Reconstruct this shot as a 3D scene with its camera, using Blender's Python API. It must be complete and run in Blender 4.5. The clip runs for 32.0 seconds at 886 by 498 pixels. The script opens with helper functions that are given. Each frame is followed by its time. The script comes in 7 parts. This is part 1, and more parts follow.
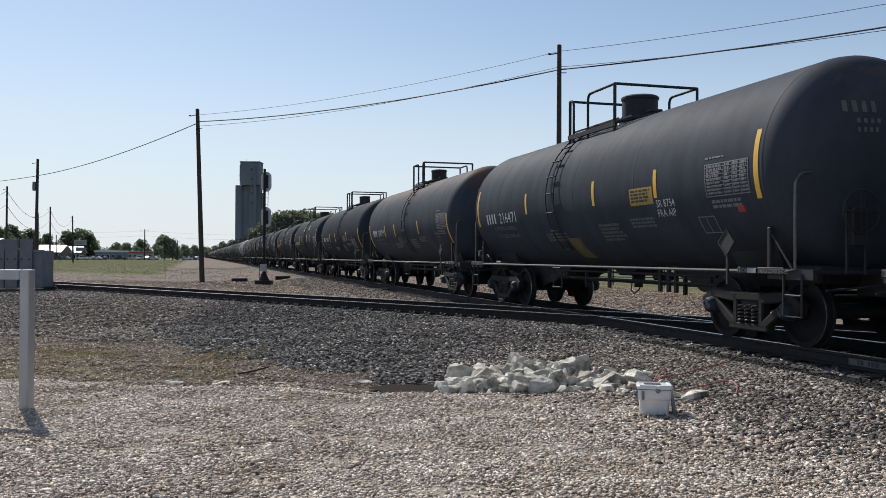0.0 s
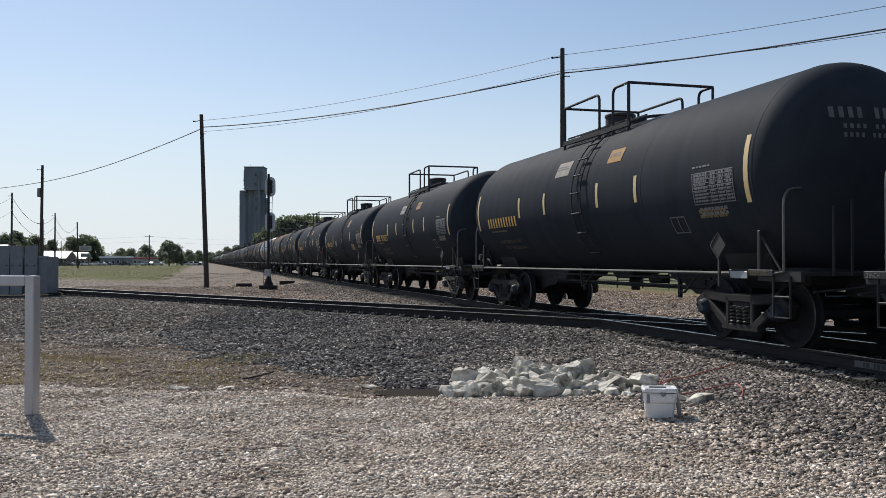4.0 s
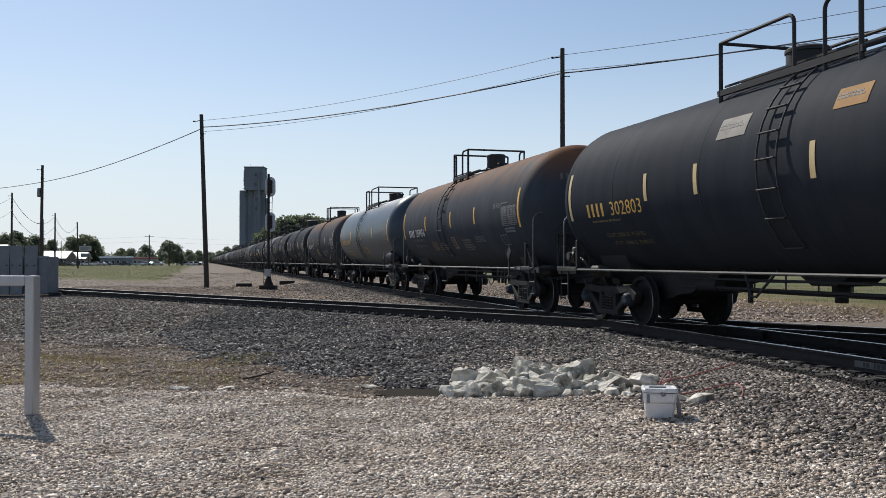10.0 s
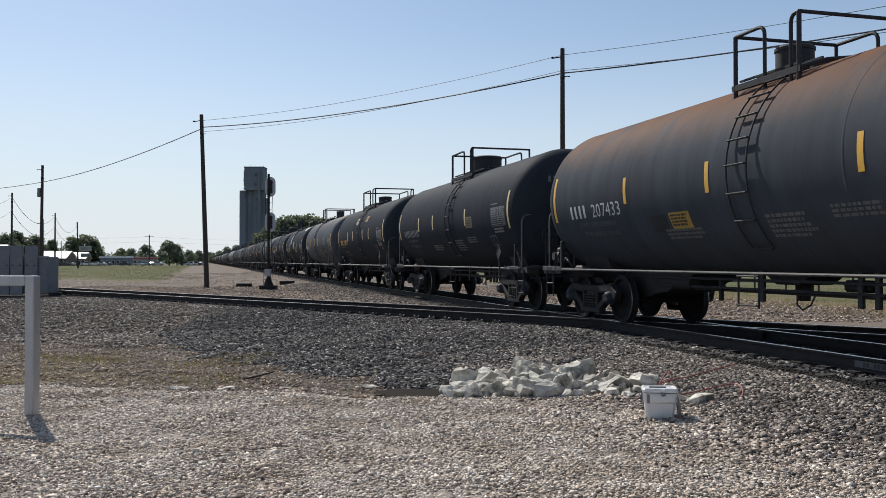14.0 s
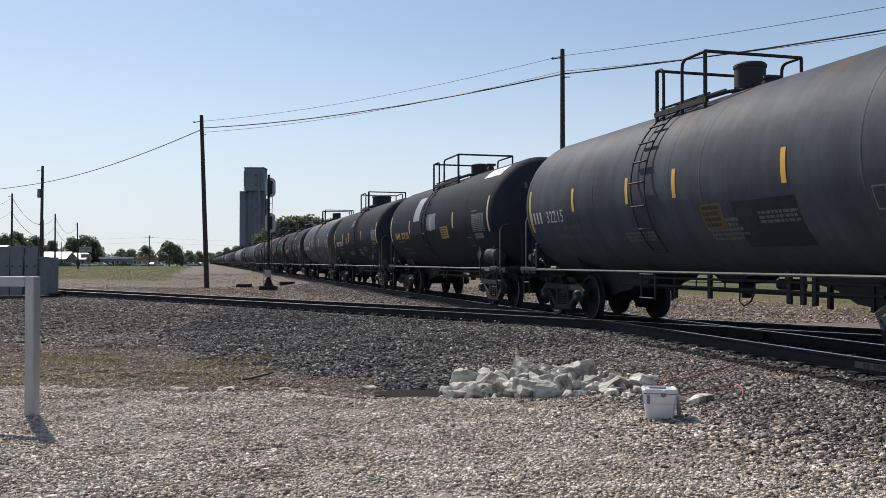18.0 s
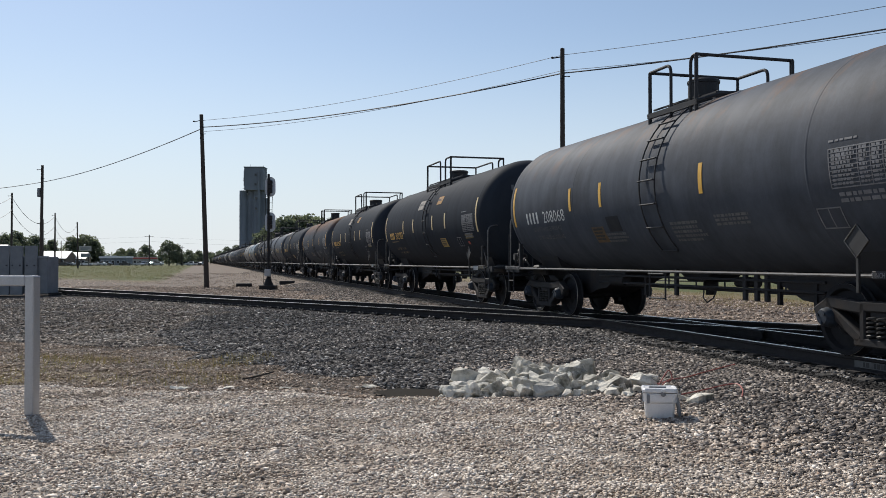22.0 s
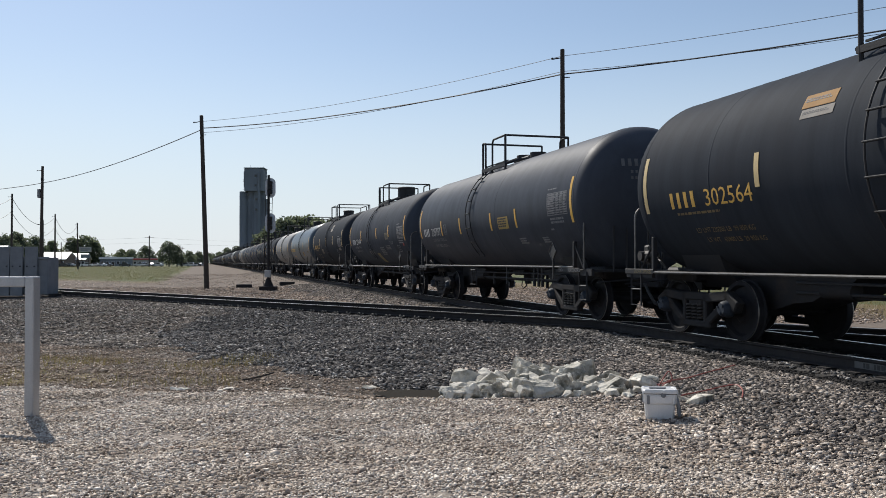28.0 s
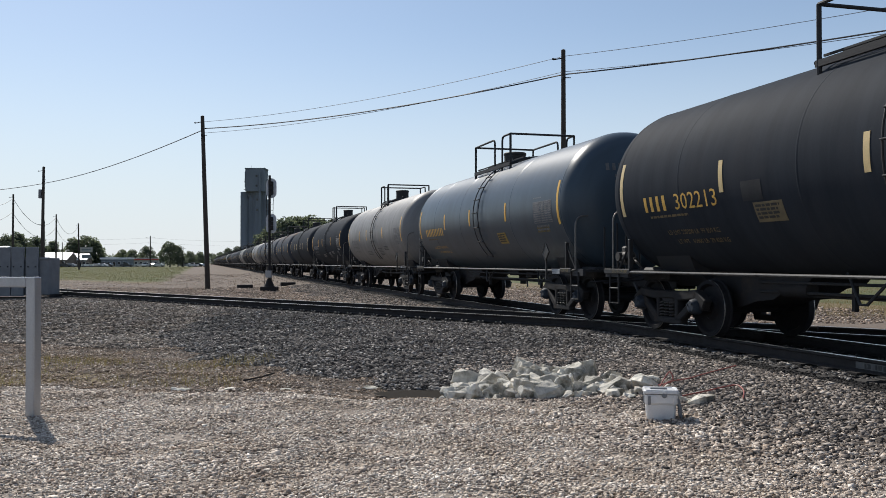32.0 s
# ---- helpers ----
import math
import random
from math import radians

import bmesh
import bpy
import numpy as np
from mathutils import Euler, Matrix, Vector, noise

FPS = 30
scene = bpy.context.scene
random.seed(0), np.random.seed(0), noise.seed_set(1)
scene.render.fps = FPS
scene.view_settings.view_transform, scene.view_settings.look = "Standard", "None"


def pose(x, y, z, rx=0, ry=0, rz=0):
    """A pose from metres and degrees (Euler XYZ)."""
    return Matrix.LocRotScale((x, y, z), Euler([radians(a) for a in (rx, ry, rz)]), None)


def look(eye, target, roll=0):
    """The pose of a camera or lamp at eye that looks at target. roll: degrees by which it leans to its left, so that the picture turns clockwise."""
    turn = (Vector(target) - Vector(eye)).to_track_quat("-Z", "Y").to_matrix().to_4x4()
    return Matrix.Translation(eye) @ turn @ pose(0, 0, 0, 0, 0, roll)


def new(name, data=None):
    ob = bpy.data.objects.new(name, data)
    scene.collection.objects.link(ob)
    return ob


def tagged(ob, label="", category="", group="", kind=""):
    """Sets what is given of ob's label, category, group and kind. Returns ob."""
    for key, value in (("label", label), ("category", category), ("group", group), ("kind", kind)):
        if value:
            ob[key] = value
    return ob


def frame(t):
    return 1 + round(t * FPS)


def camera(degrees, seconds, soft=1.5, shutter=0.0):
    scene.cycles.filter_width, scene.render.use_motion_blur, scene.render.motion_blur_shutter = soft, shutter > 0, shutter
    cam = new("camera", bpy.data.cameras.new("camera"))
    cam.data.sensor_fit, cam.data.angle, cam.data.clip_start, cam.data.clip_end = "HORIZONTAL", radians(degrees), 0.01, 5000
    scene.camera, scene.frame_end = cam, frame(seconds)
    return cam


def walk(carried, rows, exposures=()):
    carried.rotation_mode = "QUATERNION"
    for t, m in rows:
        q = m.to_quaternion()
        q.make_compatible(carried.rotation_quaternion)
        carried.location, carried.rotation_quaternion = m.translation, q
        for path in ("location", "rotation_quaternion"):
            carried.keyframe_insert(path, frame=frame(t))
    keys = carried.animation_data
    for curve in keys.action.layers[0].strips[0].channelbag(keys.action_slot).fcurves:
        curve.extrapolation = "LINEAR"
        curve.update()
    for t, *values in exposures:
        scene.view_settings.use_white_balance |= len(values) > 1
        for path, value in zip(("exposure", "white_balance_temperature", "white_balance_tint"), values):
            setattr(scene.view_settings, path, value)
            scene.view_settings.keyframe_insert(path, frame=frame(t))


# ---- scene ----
# The camera stands beside the line on its tripod; y runs along the train's track, z = 0 is the rail top.
EYE = (0.0, 0.0, 1.186)
YAW, TILT = 15.4, 0.811
PX = 0.0369


def view(dx, dy, roll=0.0):
    return pose(*EYE, 90 + TILT + dy * PX, 0, -(YAW - dx * PX)) @ pose(0, 0, 0, 0, 0, roll)


cam = camera(53.55, 32.0, 0.6, 0.0)
walk(cam, [
    (0.0, view(-7.3, -7.2, 0.29)), (0.3, view(-7.2, -6.8, 0.29)), (0.5, view(-6.6, -5.4, 0.27)), (1.0, view(-1.3, 1.5, 0.06)),
    (1.5, view(-0.3, 0.2)), (2.0, view(0, 0)), (8.0, view(0, 0)), (14.5, view(0.1, 0.1)), (17.0, view(0.1, 1.3)),
    (19.0, view(0.2, 1.2)), (21.0, view(0, 0.2)), (25.0, view(0, 0)), (27.5, view(0, 1.5)), (28.5, view(0.1, 1.9)),
    (29.0, view(0.5, 2.4)), (29.6, view(2.2, 3.8)), (30.2, view(2.3, 3.6)), (30.6, view(1.5, 2.6)), (32.0, view(1.7, 2.4))],
    ((0.0, 0.04), (12.0, 0.04), (12.6, -0.01), (13.0, -0.05), (13.4, -0.02), (14.0, 0.02), (14.5, 0.04), (16.5, 0.04), (28.5, 0.04), (29.0, 0.02),
     (29.5, -0.02), (30.0, -0.05), (30.5, -0.03), (31.0, 0.01), (32.0, 0.04)))

# ---- daylight ----
SUN_AZ, SUN_EL = -14.3, 42.0
scene.view_settings.exposure = 0.0
world = bpy.data.worlds.new("sky")
scene.world = world
world.use_nodes = True
wn = world.node_tree.nodes
sky = wn.new("ShaderNodeTexSky")
sky.sky_type, sky.sun_disc = 'NISHITA', False
sky.sun_elevation, sky.sun_rotation = radians(SUN_EL), radians(SUN_AZ)
sky.air_density, sky.dust_density, sky.ozone_density = 1.0, 0.4, 2.5
wn["Background"].inputs[1].default_value = 0.1
thin = wn.new("ShaderNodeMix")            # a summer haze over the clear sky
thin.data_type, thin.blend_type = "RGBA", "MIX"
thin.inputs[7].default_value = (6.85, 7.55, 8.35, 1)
up = wn.new("ShaderNodeSeparateXYZ")      # thickest along the horizon
world.node_tree.links.new(wn.new("ShaderNodeTexCoord").outputs["Generated"], up.inputs[0])
veil = wn.new("ShaderNodeValToRGB")
veil.color_ramp.interpolation = "EASE"
ve = veil.color_ramp.elements
ve[0].position, ve[0].color = 0.0, (0.85, 0.85, 0.85, 1)
ve[1].position, ve[1].color = 0.28, (0.12, 0.12, 0.12, 1)
world.node_tree.links.new(up.outputs[2], veil.inputs[0])
world.node_tree.links.new(veil.outputs[0], thin.inputs[0])
world.node_tree.links.new(sky.outputs[0], thin.inputs[6])
world.node_tree.links.new(thin.outputs[2], wn["Background"].inputs[0])
sun = new("sun", bpy.data.lights.new("sun", 'SUN'))
sun.data.energy, sun.data.angle, sun.data.color = 4.6, radians(0.55), (1.0, 0.95, 0.87)
az, el = radians(SUN_AZ), radians(SUN_EL)
sun.matrix_world = look((60 * math.sin(az) * math.cos(el), 60 * math.cos(az) * math.cos(el), 60 * math.sin(el)), (0, 0, 0))


# ---- materials ----
def noise_tex(t, scale, detail=4.0, rough=0.6, coord=None, kind="noise"):
    n = t.nodes.new("ShaderNodeTexNoise" if kind == "noise" else "ShaderNodeTexVoronoi")
    n.inputs["Scale"].default_value = scale
    if kind == "noise":
        n.inputs["Detail"].default_value, n.inputs["Roughness"].default_value = detail, rough
    if coord:
        t.links.new(coord, n.inputs["Vector"])
    return n


def ramp(t, fac, stops):
    r = t.nodes.new("ShaderNodeValToRGB")
    e = r.color_ramp.elements
    while len(e) < len(stops):
        e.new(0.5)
    for el_, (p, c) in zip(e, stops):
        el_.position, el_.color = p, (*c, 1) if len(c) == 3 else c
    t.links.new(fac, r.inputs[0])
    return r.outputs[0]


def mix(t, fac, a, b, blend="MIX"):
    m = t.nodes.new("ShaderNodeMix")
    m.data_type, m.blend_type = "RGBA", blend
    for sock, val in ((m.inputs[0], fac), (m.inputs[6], a), (m.inputs[7], b)):
        if hasattr(val, "links"):
            t.links.new(val, sock)
        elif isinstance(val, (int, float)):
            sock.default_value = val
        else:
            sock.default_value = (*val, 1)
    return m.outputs[2]


def stretched(t, coord, sx, sy, sz):
    m = t.nodes.new("ShaderNodeMapping")
    m.inputs["Scale"].default_value = (sx, sy, sz)
    t.links.new(coord, m.inputs["Vector"])
    return m.outputs[0]


def material(name, col, col2=None, scale=6.0, rough=0.6, metal=0.0, bump=0.1, fine=60.0, dirt=None, dirt_at=(0.5, 0.7), stretch=(1, 1, 1), spec=0.5, spread=0.0):
    """Two scales of variation, an optional dirt colour in patches, and fine relief."""
    m = bpy.data.materials.new(name)
    m.use_nodes = True
    t = m.node_tree
    b = t.nodes["Principled BSDF"]
    tc = t.nodes.new("ShaderNodeTexCoord").outputs["Object"]
    co = stretched(t, tc, *stretch)
    big = noise_tex(t, scale, 5, 0.6, co)
    small = noise_tex(t, fine, 3, 0.6, tc)
    col2 = col2 or tuple(c * 0.7 for c in col)
    c = mix(t, ramp(t, big.outputs[0], [(0.3, (0, 0, 0)), (0.7, (1, 1, 1))]), col, col2)
    c = mix(t, 0.35, c, mix(t, small.outputs[0], (0.55, 0.55, 0.55), (1.35, 1.35, 1.35)), "MULTIPLY")
    if dirt:
        d = noise_tex(t, scale * 0.45, 7, 0.68, co)
        c = mix(t, ramp(t, d.outputs[0], [(dirt_at[0], (0, 0, 0)), (dirt_at[1], (1, 1, 1))]), c, dirt)
    if spread:
        oi = t.nodes.new("ShaderNodeObjectInfo").outputs["Random"]
        c = mix(t, 1.0, c, ramp(t, oi, [(0, (1 - spread,) * 3), (1, (1 + spread,) * 3)]), "MULTIPLY")
    t.links.new(c, b.inputs["Base Color"])
    b.inputs["Metallic"].default_value = metal
    b.inputs["Specular IOR Level"].default_value = spec
    r = t.nodes.new("ShaderNodeMapRange")
    r.inputs["To Min"].default_value, r.inputs["To Max"].default_value = max(0.03, rough - 0.12), min(1, rough + 0.12)
    t.links.new(big.outputs[0], r.inputs[0])
    t.links.new(r.outputs[0], b.inputs["Roughness"])
    if bump:
        bp = t.nodes.new("ShaderNodeBump")
        bp.inputs["Strength"].default_value, bp.inputs["Distance"].default_value = bump, 0.01
        t.links.new(small.outputs[0], bp.inputs["Height"])
        t.links.new(bp.outputs[0], b.inputs["Normal"])
    return m


def tank_paint(name, col, rust=(0.16, 0.075, 0.04), rust_amount=0.0, rough=0.45, grime=(0.03, 0.027, 0.024), gloss=0.06):
    """Weathered tank enamel with streaks and blotches, and rust where it has started on top."""
    m = bpy.data.materials.new(name)
    m.use_nodes = True
    t = m.node_tree
    b = t.nodes["Principled BSDF"]
    tc = t.nodes.new("ShaderNodeTexCoord").outputs["Object"]
    sep = t.nodes.new("ShaderNodeSeparateXYZ")
    t.links.new(tc, sep.inputs[0])
    streak = noise_tex(t, 1.0, 6, 0.65, stretched(t, tc, 0.5, 3.5, 0.35))
    blot = noise_tex(t, 0.9, 7, 0.7, tc)
    fine = noise_tex(t, 55, 3, 0.6, tc)
    c = mix(t, ramp(t, streak.outputs[0], [(0.35, (0, 0, 0)), (0.7, (1, 1, 1))]), col, tuple(x * 0.72 for x in col))
    c = mix(t, ramp(t, blot.outputs[0], [(0.45, (0, 0, 0)), (0.75, (0.7, 0.7, 0.7))]), c, grime)
    if rust_amount:
        # rust on the upper third, broken up by noise
        h = t.nodes.new("ShaderNodeMapRange")
        h.inputs["From Min"].default_value, h.inputs["From Max"].default_value = 2.95, 3.75
        t.links.new(sep.outputs[2], h.inputs[0])
        k = t.nodes.new("ShaderNodeMath")
        k.operation = "MULTIPLY"
        t.links.new(h.outputs[0], k.inputs[0])
        rn = noise_tex(t, 0.8, 7, 0.7, stretched(t, tc, 0.6, 1.2, 0.6))
        t.links.new(ramp(t, rn.outputs[0], [(0.64 - 0.22 * rust_amount, (0, 0, 0)), (0.76 - 0.2 * rust_amount, (1, 1, 1))]), k.inputs[1])
        c = mix(t, k.outputs[0], c, rust)
    c = mix(t, 0.25, c, mix(t, fine.outputs[0], (0.5, 0.5, 0.5), (1.4, 1.4, 1.4)), "MULTIPLY")
    t.links.new(c, b.inputs["Base Color"])
    b.inputs["Specular IOR Level"].default_value = gloss
    r = t.nodes.new("ShaderNodeMapRange")
    r.inputs["To Min"].default_value, r.inputs["To Max"].default_value = rough - 0.05, rough + 0.08
    t.links.new(blot.outputs[0], r.inputs[0])
    t.links.new(r.outputs[0], b.inputs["Roughness"])
    bp = t.nodes.new("ShaderNodeBump")
    bp.inputs["Strength"].default_value, bp.inputs["Distance"].default_value = 0.03, 0.01
    t.links.new(fine.outputs[0], bp.inputs["Height"])
    t.links.new(bp.outputs[0], b.inputs["Normal"])
    return m


def stone_material(name, stops, rough=0.9, fine=90.0, patches=None, through_light=0.0):
    """Loose stones: each its own shade."""
    m = bpy.data.materials.new(name)
    m.use_nodes = True
    t = m.node_tree
    b = t.nodes["Principled BSDF"]
    geo = t.nodes.new("ShaderNodeNewGeometry").outputs["Random Per Island"]
    tc = t.nodes.new("ShaderNodeTexCoord").outputs["Object"]
    c = ramp(t, geo, stops)
    n = noise_tex(t, fine, 4, 0.6, tc)
    c = mix(t, 0.5, c, mix(t, n.outputs[0], (0.5, 0.5, 0.5), (1.4, 1.4, 1.4)), "MULTIPLY")
    if patches:
        w = noise_tex(t, 0.9, 6, 0.7, stretched(t, tc, 1.0, 1.3, 0.2))
        c = mix(t, ramp(t, w.outputs[0], [(0.42, (0, 0, 0)), (0.66, (0.85, 0.85, 0.85))]), c, mix(t, 1.0, c, patches, "MULTIPLY"))
    t.links.new(c, b.inputs["Base Color"])
    b.inputs["Roughness"].default_value = rough
    b.inputs["Specular IOR Level"].default_value = 0.2
    if through_light:
        tr = t.nodes.new("ShaderNodeBsdfTranslucent")
        t.links.new(mix(t, 1.0, c, (1.5, 1.5, 1.2), "MULTIPLY"), tr.inputs[0])
        both = t.nodes.new("ShaderNodeMixShader")
        both.inputs[0].default_value = through_light
        t.links.new(b.outputs[0], both.inputs[1])
        t.links.new(tr.outputs[0], both.inputs[2])
        t.links.new(both.outputs[0], t.nodes["Material Output"].inputs[0])
    return m


BLACK_STEEL = material("black_steel", (0.027, 0.0285, 0.0325), (0.035, 0.0345, 0.036), 3, 0.65, 0, 0.15, 50, (0.036, 0.028, 0.023), (0.56, 0.78), spec=0.25)
TRUCK_STEEL = material("truck_steel", (0.021, 0.022, 0.025), (0.03, 0.0265, 0.025), 5, 0.75, 0, 0.3, 60, (0.058, 0.043, 0.034), (0.57, 0.77), spec=0.2)
WHEEL_STEEL = material("wheel_steel", (0.02, 0.02, 0.0225), (0.016, 0.016, 0.018), 7, 0.75, 0.0, 0.15, 60, spec=0.15)
TREAD_STEEL = material("tread_steel", (0.72, 0.7, 0.67), (0.62, 0.6, 0.57), 9, 0.3, 1.0, 0.03, 80)
HUB_BLUE = material("hub_blue", (0.032, 0.045, 0.066), (0.02, 0.023, 0.029), 12, 0.6, 0, 0.1, 60, spec=0.3)
SPRING_STEEL = material("spring_steel", (0.045, 0.042, 0.04), (0.025, 0.023, 0.022), 12, 0.6, 0.2, 0.1, 60)
BRIGHT_STEEL = material("worn_bright_steel", (0.5, 0.48, 0.45), (0.3, 0.28, 0.26), 14, 0.35, 0.8, 0.05, 60)
YELLOW_TAPE = material("yellow_reflective_tape", (0.8, 0.46, 0.06), (0.7, 0.38, 0.05), 6, 0.45, 0, 0.02, 60, (0.35, 0.24, 0.1), (0.6, 0.8))
WHITE_TAPE = material("pale_reflective_tape", (0.72, 0.54, 0.26), (0.6, 0.46, 0.23), 6, 0.45, 0, 0.02, 60, (0.35, 0.3, 0.2), (0.6, 0.8))
WHITE_INK = material("white_stencil_paint", (0.72, 0.72, 0.7), (0.5, 0.5, 0.48), 8, 0.6, 0, 0.02, 60, (0.2, 0.2, 0.2), (0.55, 0.75))
YELLOW_INK = material("yellow_stencil_paint", (0.8, 0.48, 0.1), (0.65, 0.38, 0.08), 8, 0.6, 0, 0.02, 60, (0.25, 0.17, 0.07), (0.58, 0.78))
DULL_INK = material("dulled_white_stencil", (0.22, 0.22, 0.228), (0.14, 0.14, 0.146), 8, 0.6, 0, 0.02, 60, (0.12, 0.12, 0.12), (0.5, 0.7))
NOTICE_INK = material("faded_notice_decal", (0.2, 0.15, 0.05), (0.14, 0.11, 0.05), 6, 0.7, 0, 0.02, 60, (0.08, 0.07, 0.04), (0.5, 0.7))
FAINT_INK = material("worn_stencil_paint", (0.15, 0.15, 0.148), (0.085, 0.085, 0.085), 8, 0.7, 0, 0.02, 60)
ORANGE_INK = material("faded_yellow_stencil_paint", (0.2, 0.14, 0.055), (0.12, 0.085, 0.045), 8, 0.7, 0, 0.02, 60)
PANEL_WHITE = material("white_decal", (0.36, 0.33, 0.295), (0.28, 0.26, 0.235), 5, 0.85, 0, 0.02, 60, spec=0.15)
PANEL_BUFF = material("buff_decal", (0.42, 0.255, 0.12), (0.36, 0.22, 0.11), 5, 0.85, 0, 0.02, 60, spec=0.15)
PANEL_YELLOW = material("yellow_decal", (0.42, 0.27, 0.05), (0.34, 0.22, 0.045), 5, 0.55, 0, 0.02, 60, (0.15, 0.11, 0.05), (0.6, 0.8))
PANEL_GREY = material("grey_touch_up_paint", (0.16, 0.19, 0.21), (0.12, 0.14, 0.16), 4, 0.5, 0, 0.02, 60)
PANEL_TAN = material("faded_tan_decal", (0.19, 0.15, 0.08), (0.13, 0.105, 0.06), 5, 0.6, 0, 0.02, 60, (0.08, 0.07, 0.05), (0.55, 0.75))
PANEL_ORANGE = material("faded_orange_decal", (0.16, 0.095, 0.035), (0.11, 0.07, 0.035), 5, 0.7, 0, 0.02, 60, (0.06, 0.055, 0.05), (0.5, 0.7))
PANEL_PALE = material("pale_repaint_panel", (0.3, 0.34, 0.38), (0.22, 0.25, 0.28), 4, 0.5, 0, 0.02, 60)
PANEL_DARK = material("dark_touch_up_paint", (0.034, 0.036, 0.04), (0.044, 0.044, 0.046), 2, 0.65, 0, 0.03, 50, (0.06, 0.06, 0.062), (0.5, 0.7), spec=0.1)
PANEL_BLACK = material("black_decal", (0.02, 0.02, 0.02), (0.03, 0.03, 0.03), 5, 0.6, 0, 0.02, 60)
RED_INK = material("red_mark", (0.45, 0.05, 0.03), (0.3, 0.04, 0.03), 8, 0.6, 0, 0.02, 60)
PAINTS = {
    "brown": tank_paint("brown_black_tank_enamel", (0.0604, 0.0693, 0.0862), (0.117, 0.076, 0.0595), 0.35, 0.64, (0.0379, 0.0394, 0.0441), 0.05),
    "rust_brown": tank_paint("brown_tank_enamel_with_rust", (0.0622, 0.0712, 0.0893), (0.144, 0.0836, 0.0575), 0.8, 0.62, (0.0388, 0.0399, 0.0441), 0.05),
    "grey": tank_paint("grey_tank_enamel", (0.0884, 0.0978, 0.116), (0.153, 0.0893, 0.0554), 0.6, 0.6, (0.0361, 0.037, 0.04), 0.06),
    "rusty": tank_paint("grey_tank_enamel_with_rusty_top", (0.068, 0.077, 0.092), (0.165, 0.084, 0.048), 1.25, 0.68, (0.0522, 0.0532, 0.0579), 0.04),
    "black": tank_paint("black_tank_enamel", (0.0345, 0.0404, 0.0505), rough=0.66, grime=(0.0424, 0.0442, 0.0503), gloss=0.03),
    "soot": tank_paint("sooty_black_tank_enamel", (0.0388, 0.0451, 0.056), rough=0.66, grime=(0.037, 0.0389, 0.0451), gloss=0.03),
    "blue": tank_paint("blue_grey_tank_enamel", (0.05, 0.074, 0.1), rough=0.36, grime=(0.044, 0.06, 0.076), gloss=0.3),
    "slate": tank_paint("slate_black_gloss_enamel", (0.0614, 0.0684, 0.0851), rough=0.5, grime=(0.0361, 0.0408, 0.0492), gloss=0.08),
    "pale": tank_paint("pale_grey_tank_enamel", (0.24, 0.235, 0.23), (0.14, 0.1, 0.07), 0.3, 0.5, (0.13, 0.125, 0.12), 0.25),
}
PIPE_STEEL = material("worn_pipe_steel", (0.16, 0.155, 0.15), (0.09, 0.085, 0.08), 9, 0.45, 0.5, 0.05, 60)
PLACARD = material("dull_placard_steel", (0.028, 0.028, 0.029), (0.02, 0.02, 0.02), 7, 0.7, 0.0, 0.05, 60)
RAIL_SIDE = material("rusty_rail_web", (0.036, 0.033, 0.033), (0.026, 0.024, 0.024), 6, 0.85, 0, 0.3, 60, spec=0.2)
TIE_WOOD = material("creosoted_tie_timber", (0.026, 0.024, 0.023), (0.04, 0.036, 0.033), 5, 0.95, 0, 0.5, 70, stretch=(1, 6, 6), spread=0.3)
POLE_WOOD = material("weathered_pole_timber", (0.06, 0.048, 0.04), (0.035, 0.03, 0.027), 5, 0.9, 0, 0.4, 40, stretch=(4, 4, 0.4))
WIRE_GREY = material("weathered_bare_wire", (0.16, 0.165, 0.18), None, 5, 0.6, 0, 0)
RAIL_PAINT = material("faded_white_rail_paint", (0.13, 0.13, 0.125), (0.07, 0.07, 0.07), 9, 0.8, 0, 0.1, 60)
WIRE_BLACK = material("black_cable_sheath", (0.03, 0.03, 0.032), None, 5, 0.6, 0, 0)
CONCRETE = material("weathered_concrete", (0.17, 0.2, 0.235), (0.13, 0.155, 0.18), 0.15, 0.9, 0, 0.3, 3, (0.085, 0.095, 0.105), (0.5, 0.75), (1, 1, 0.3))
VALVE_GREY = material("dusty_grey_casting", (0.042, 0.039, 0.037), (0.026, 0.025, 0.025), 9, 0.7, 0.0, 0.2, 60)
GALV = material("galvanised_steel", (0.36, 0.37, 0.38), (0.28, 0.29, 0.31), 4, 0.5, 0.3, 0.08, 60, (0.2, 0.2, 0.21), (0.55, 0.8))
GUARD_STEEL = material("bright_galvanised_tube", (0.46, 0.47, 0.49), (0.36, 0.37, 0.39), 4, 0.42, 0.55, 0.06, 60, (0.34, 0.34, 0.35), (0.6, 0.85), stretch=(1, 1, 0.3))
TARGET_GREY = material("pale_target_paint", (0.55, 0.57, 0.6), (0.45, 0.47, 0.5), 4, 0.6, 0, 0.04, 60)
CABINET_GREY = material("grey_cabinet_paint", (0.2, 0.21, 0.225), (0.15, 0.16, 0.175), 3, 0.6, 0, 0.08, 60)
WHITE_PLASTIC = material("scuffed_white_plastic", (0.74, 0.74, 0.74), (0.66, 0.66, 0.67), 7, 0.4, 0, 0.04, 90, (0.4, 0.38, 0.35), (0.62, 0.85))
RED_HOSE = material("red_hose", (0.38, 0.1, 0.08), (0.26, 0.08, 0.065), 20, 0.5, 0, 0)
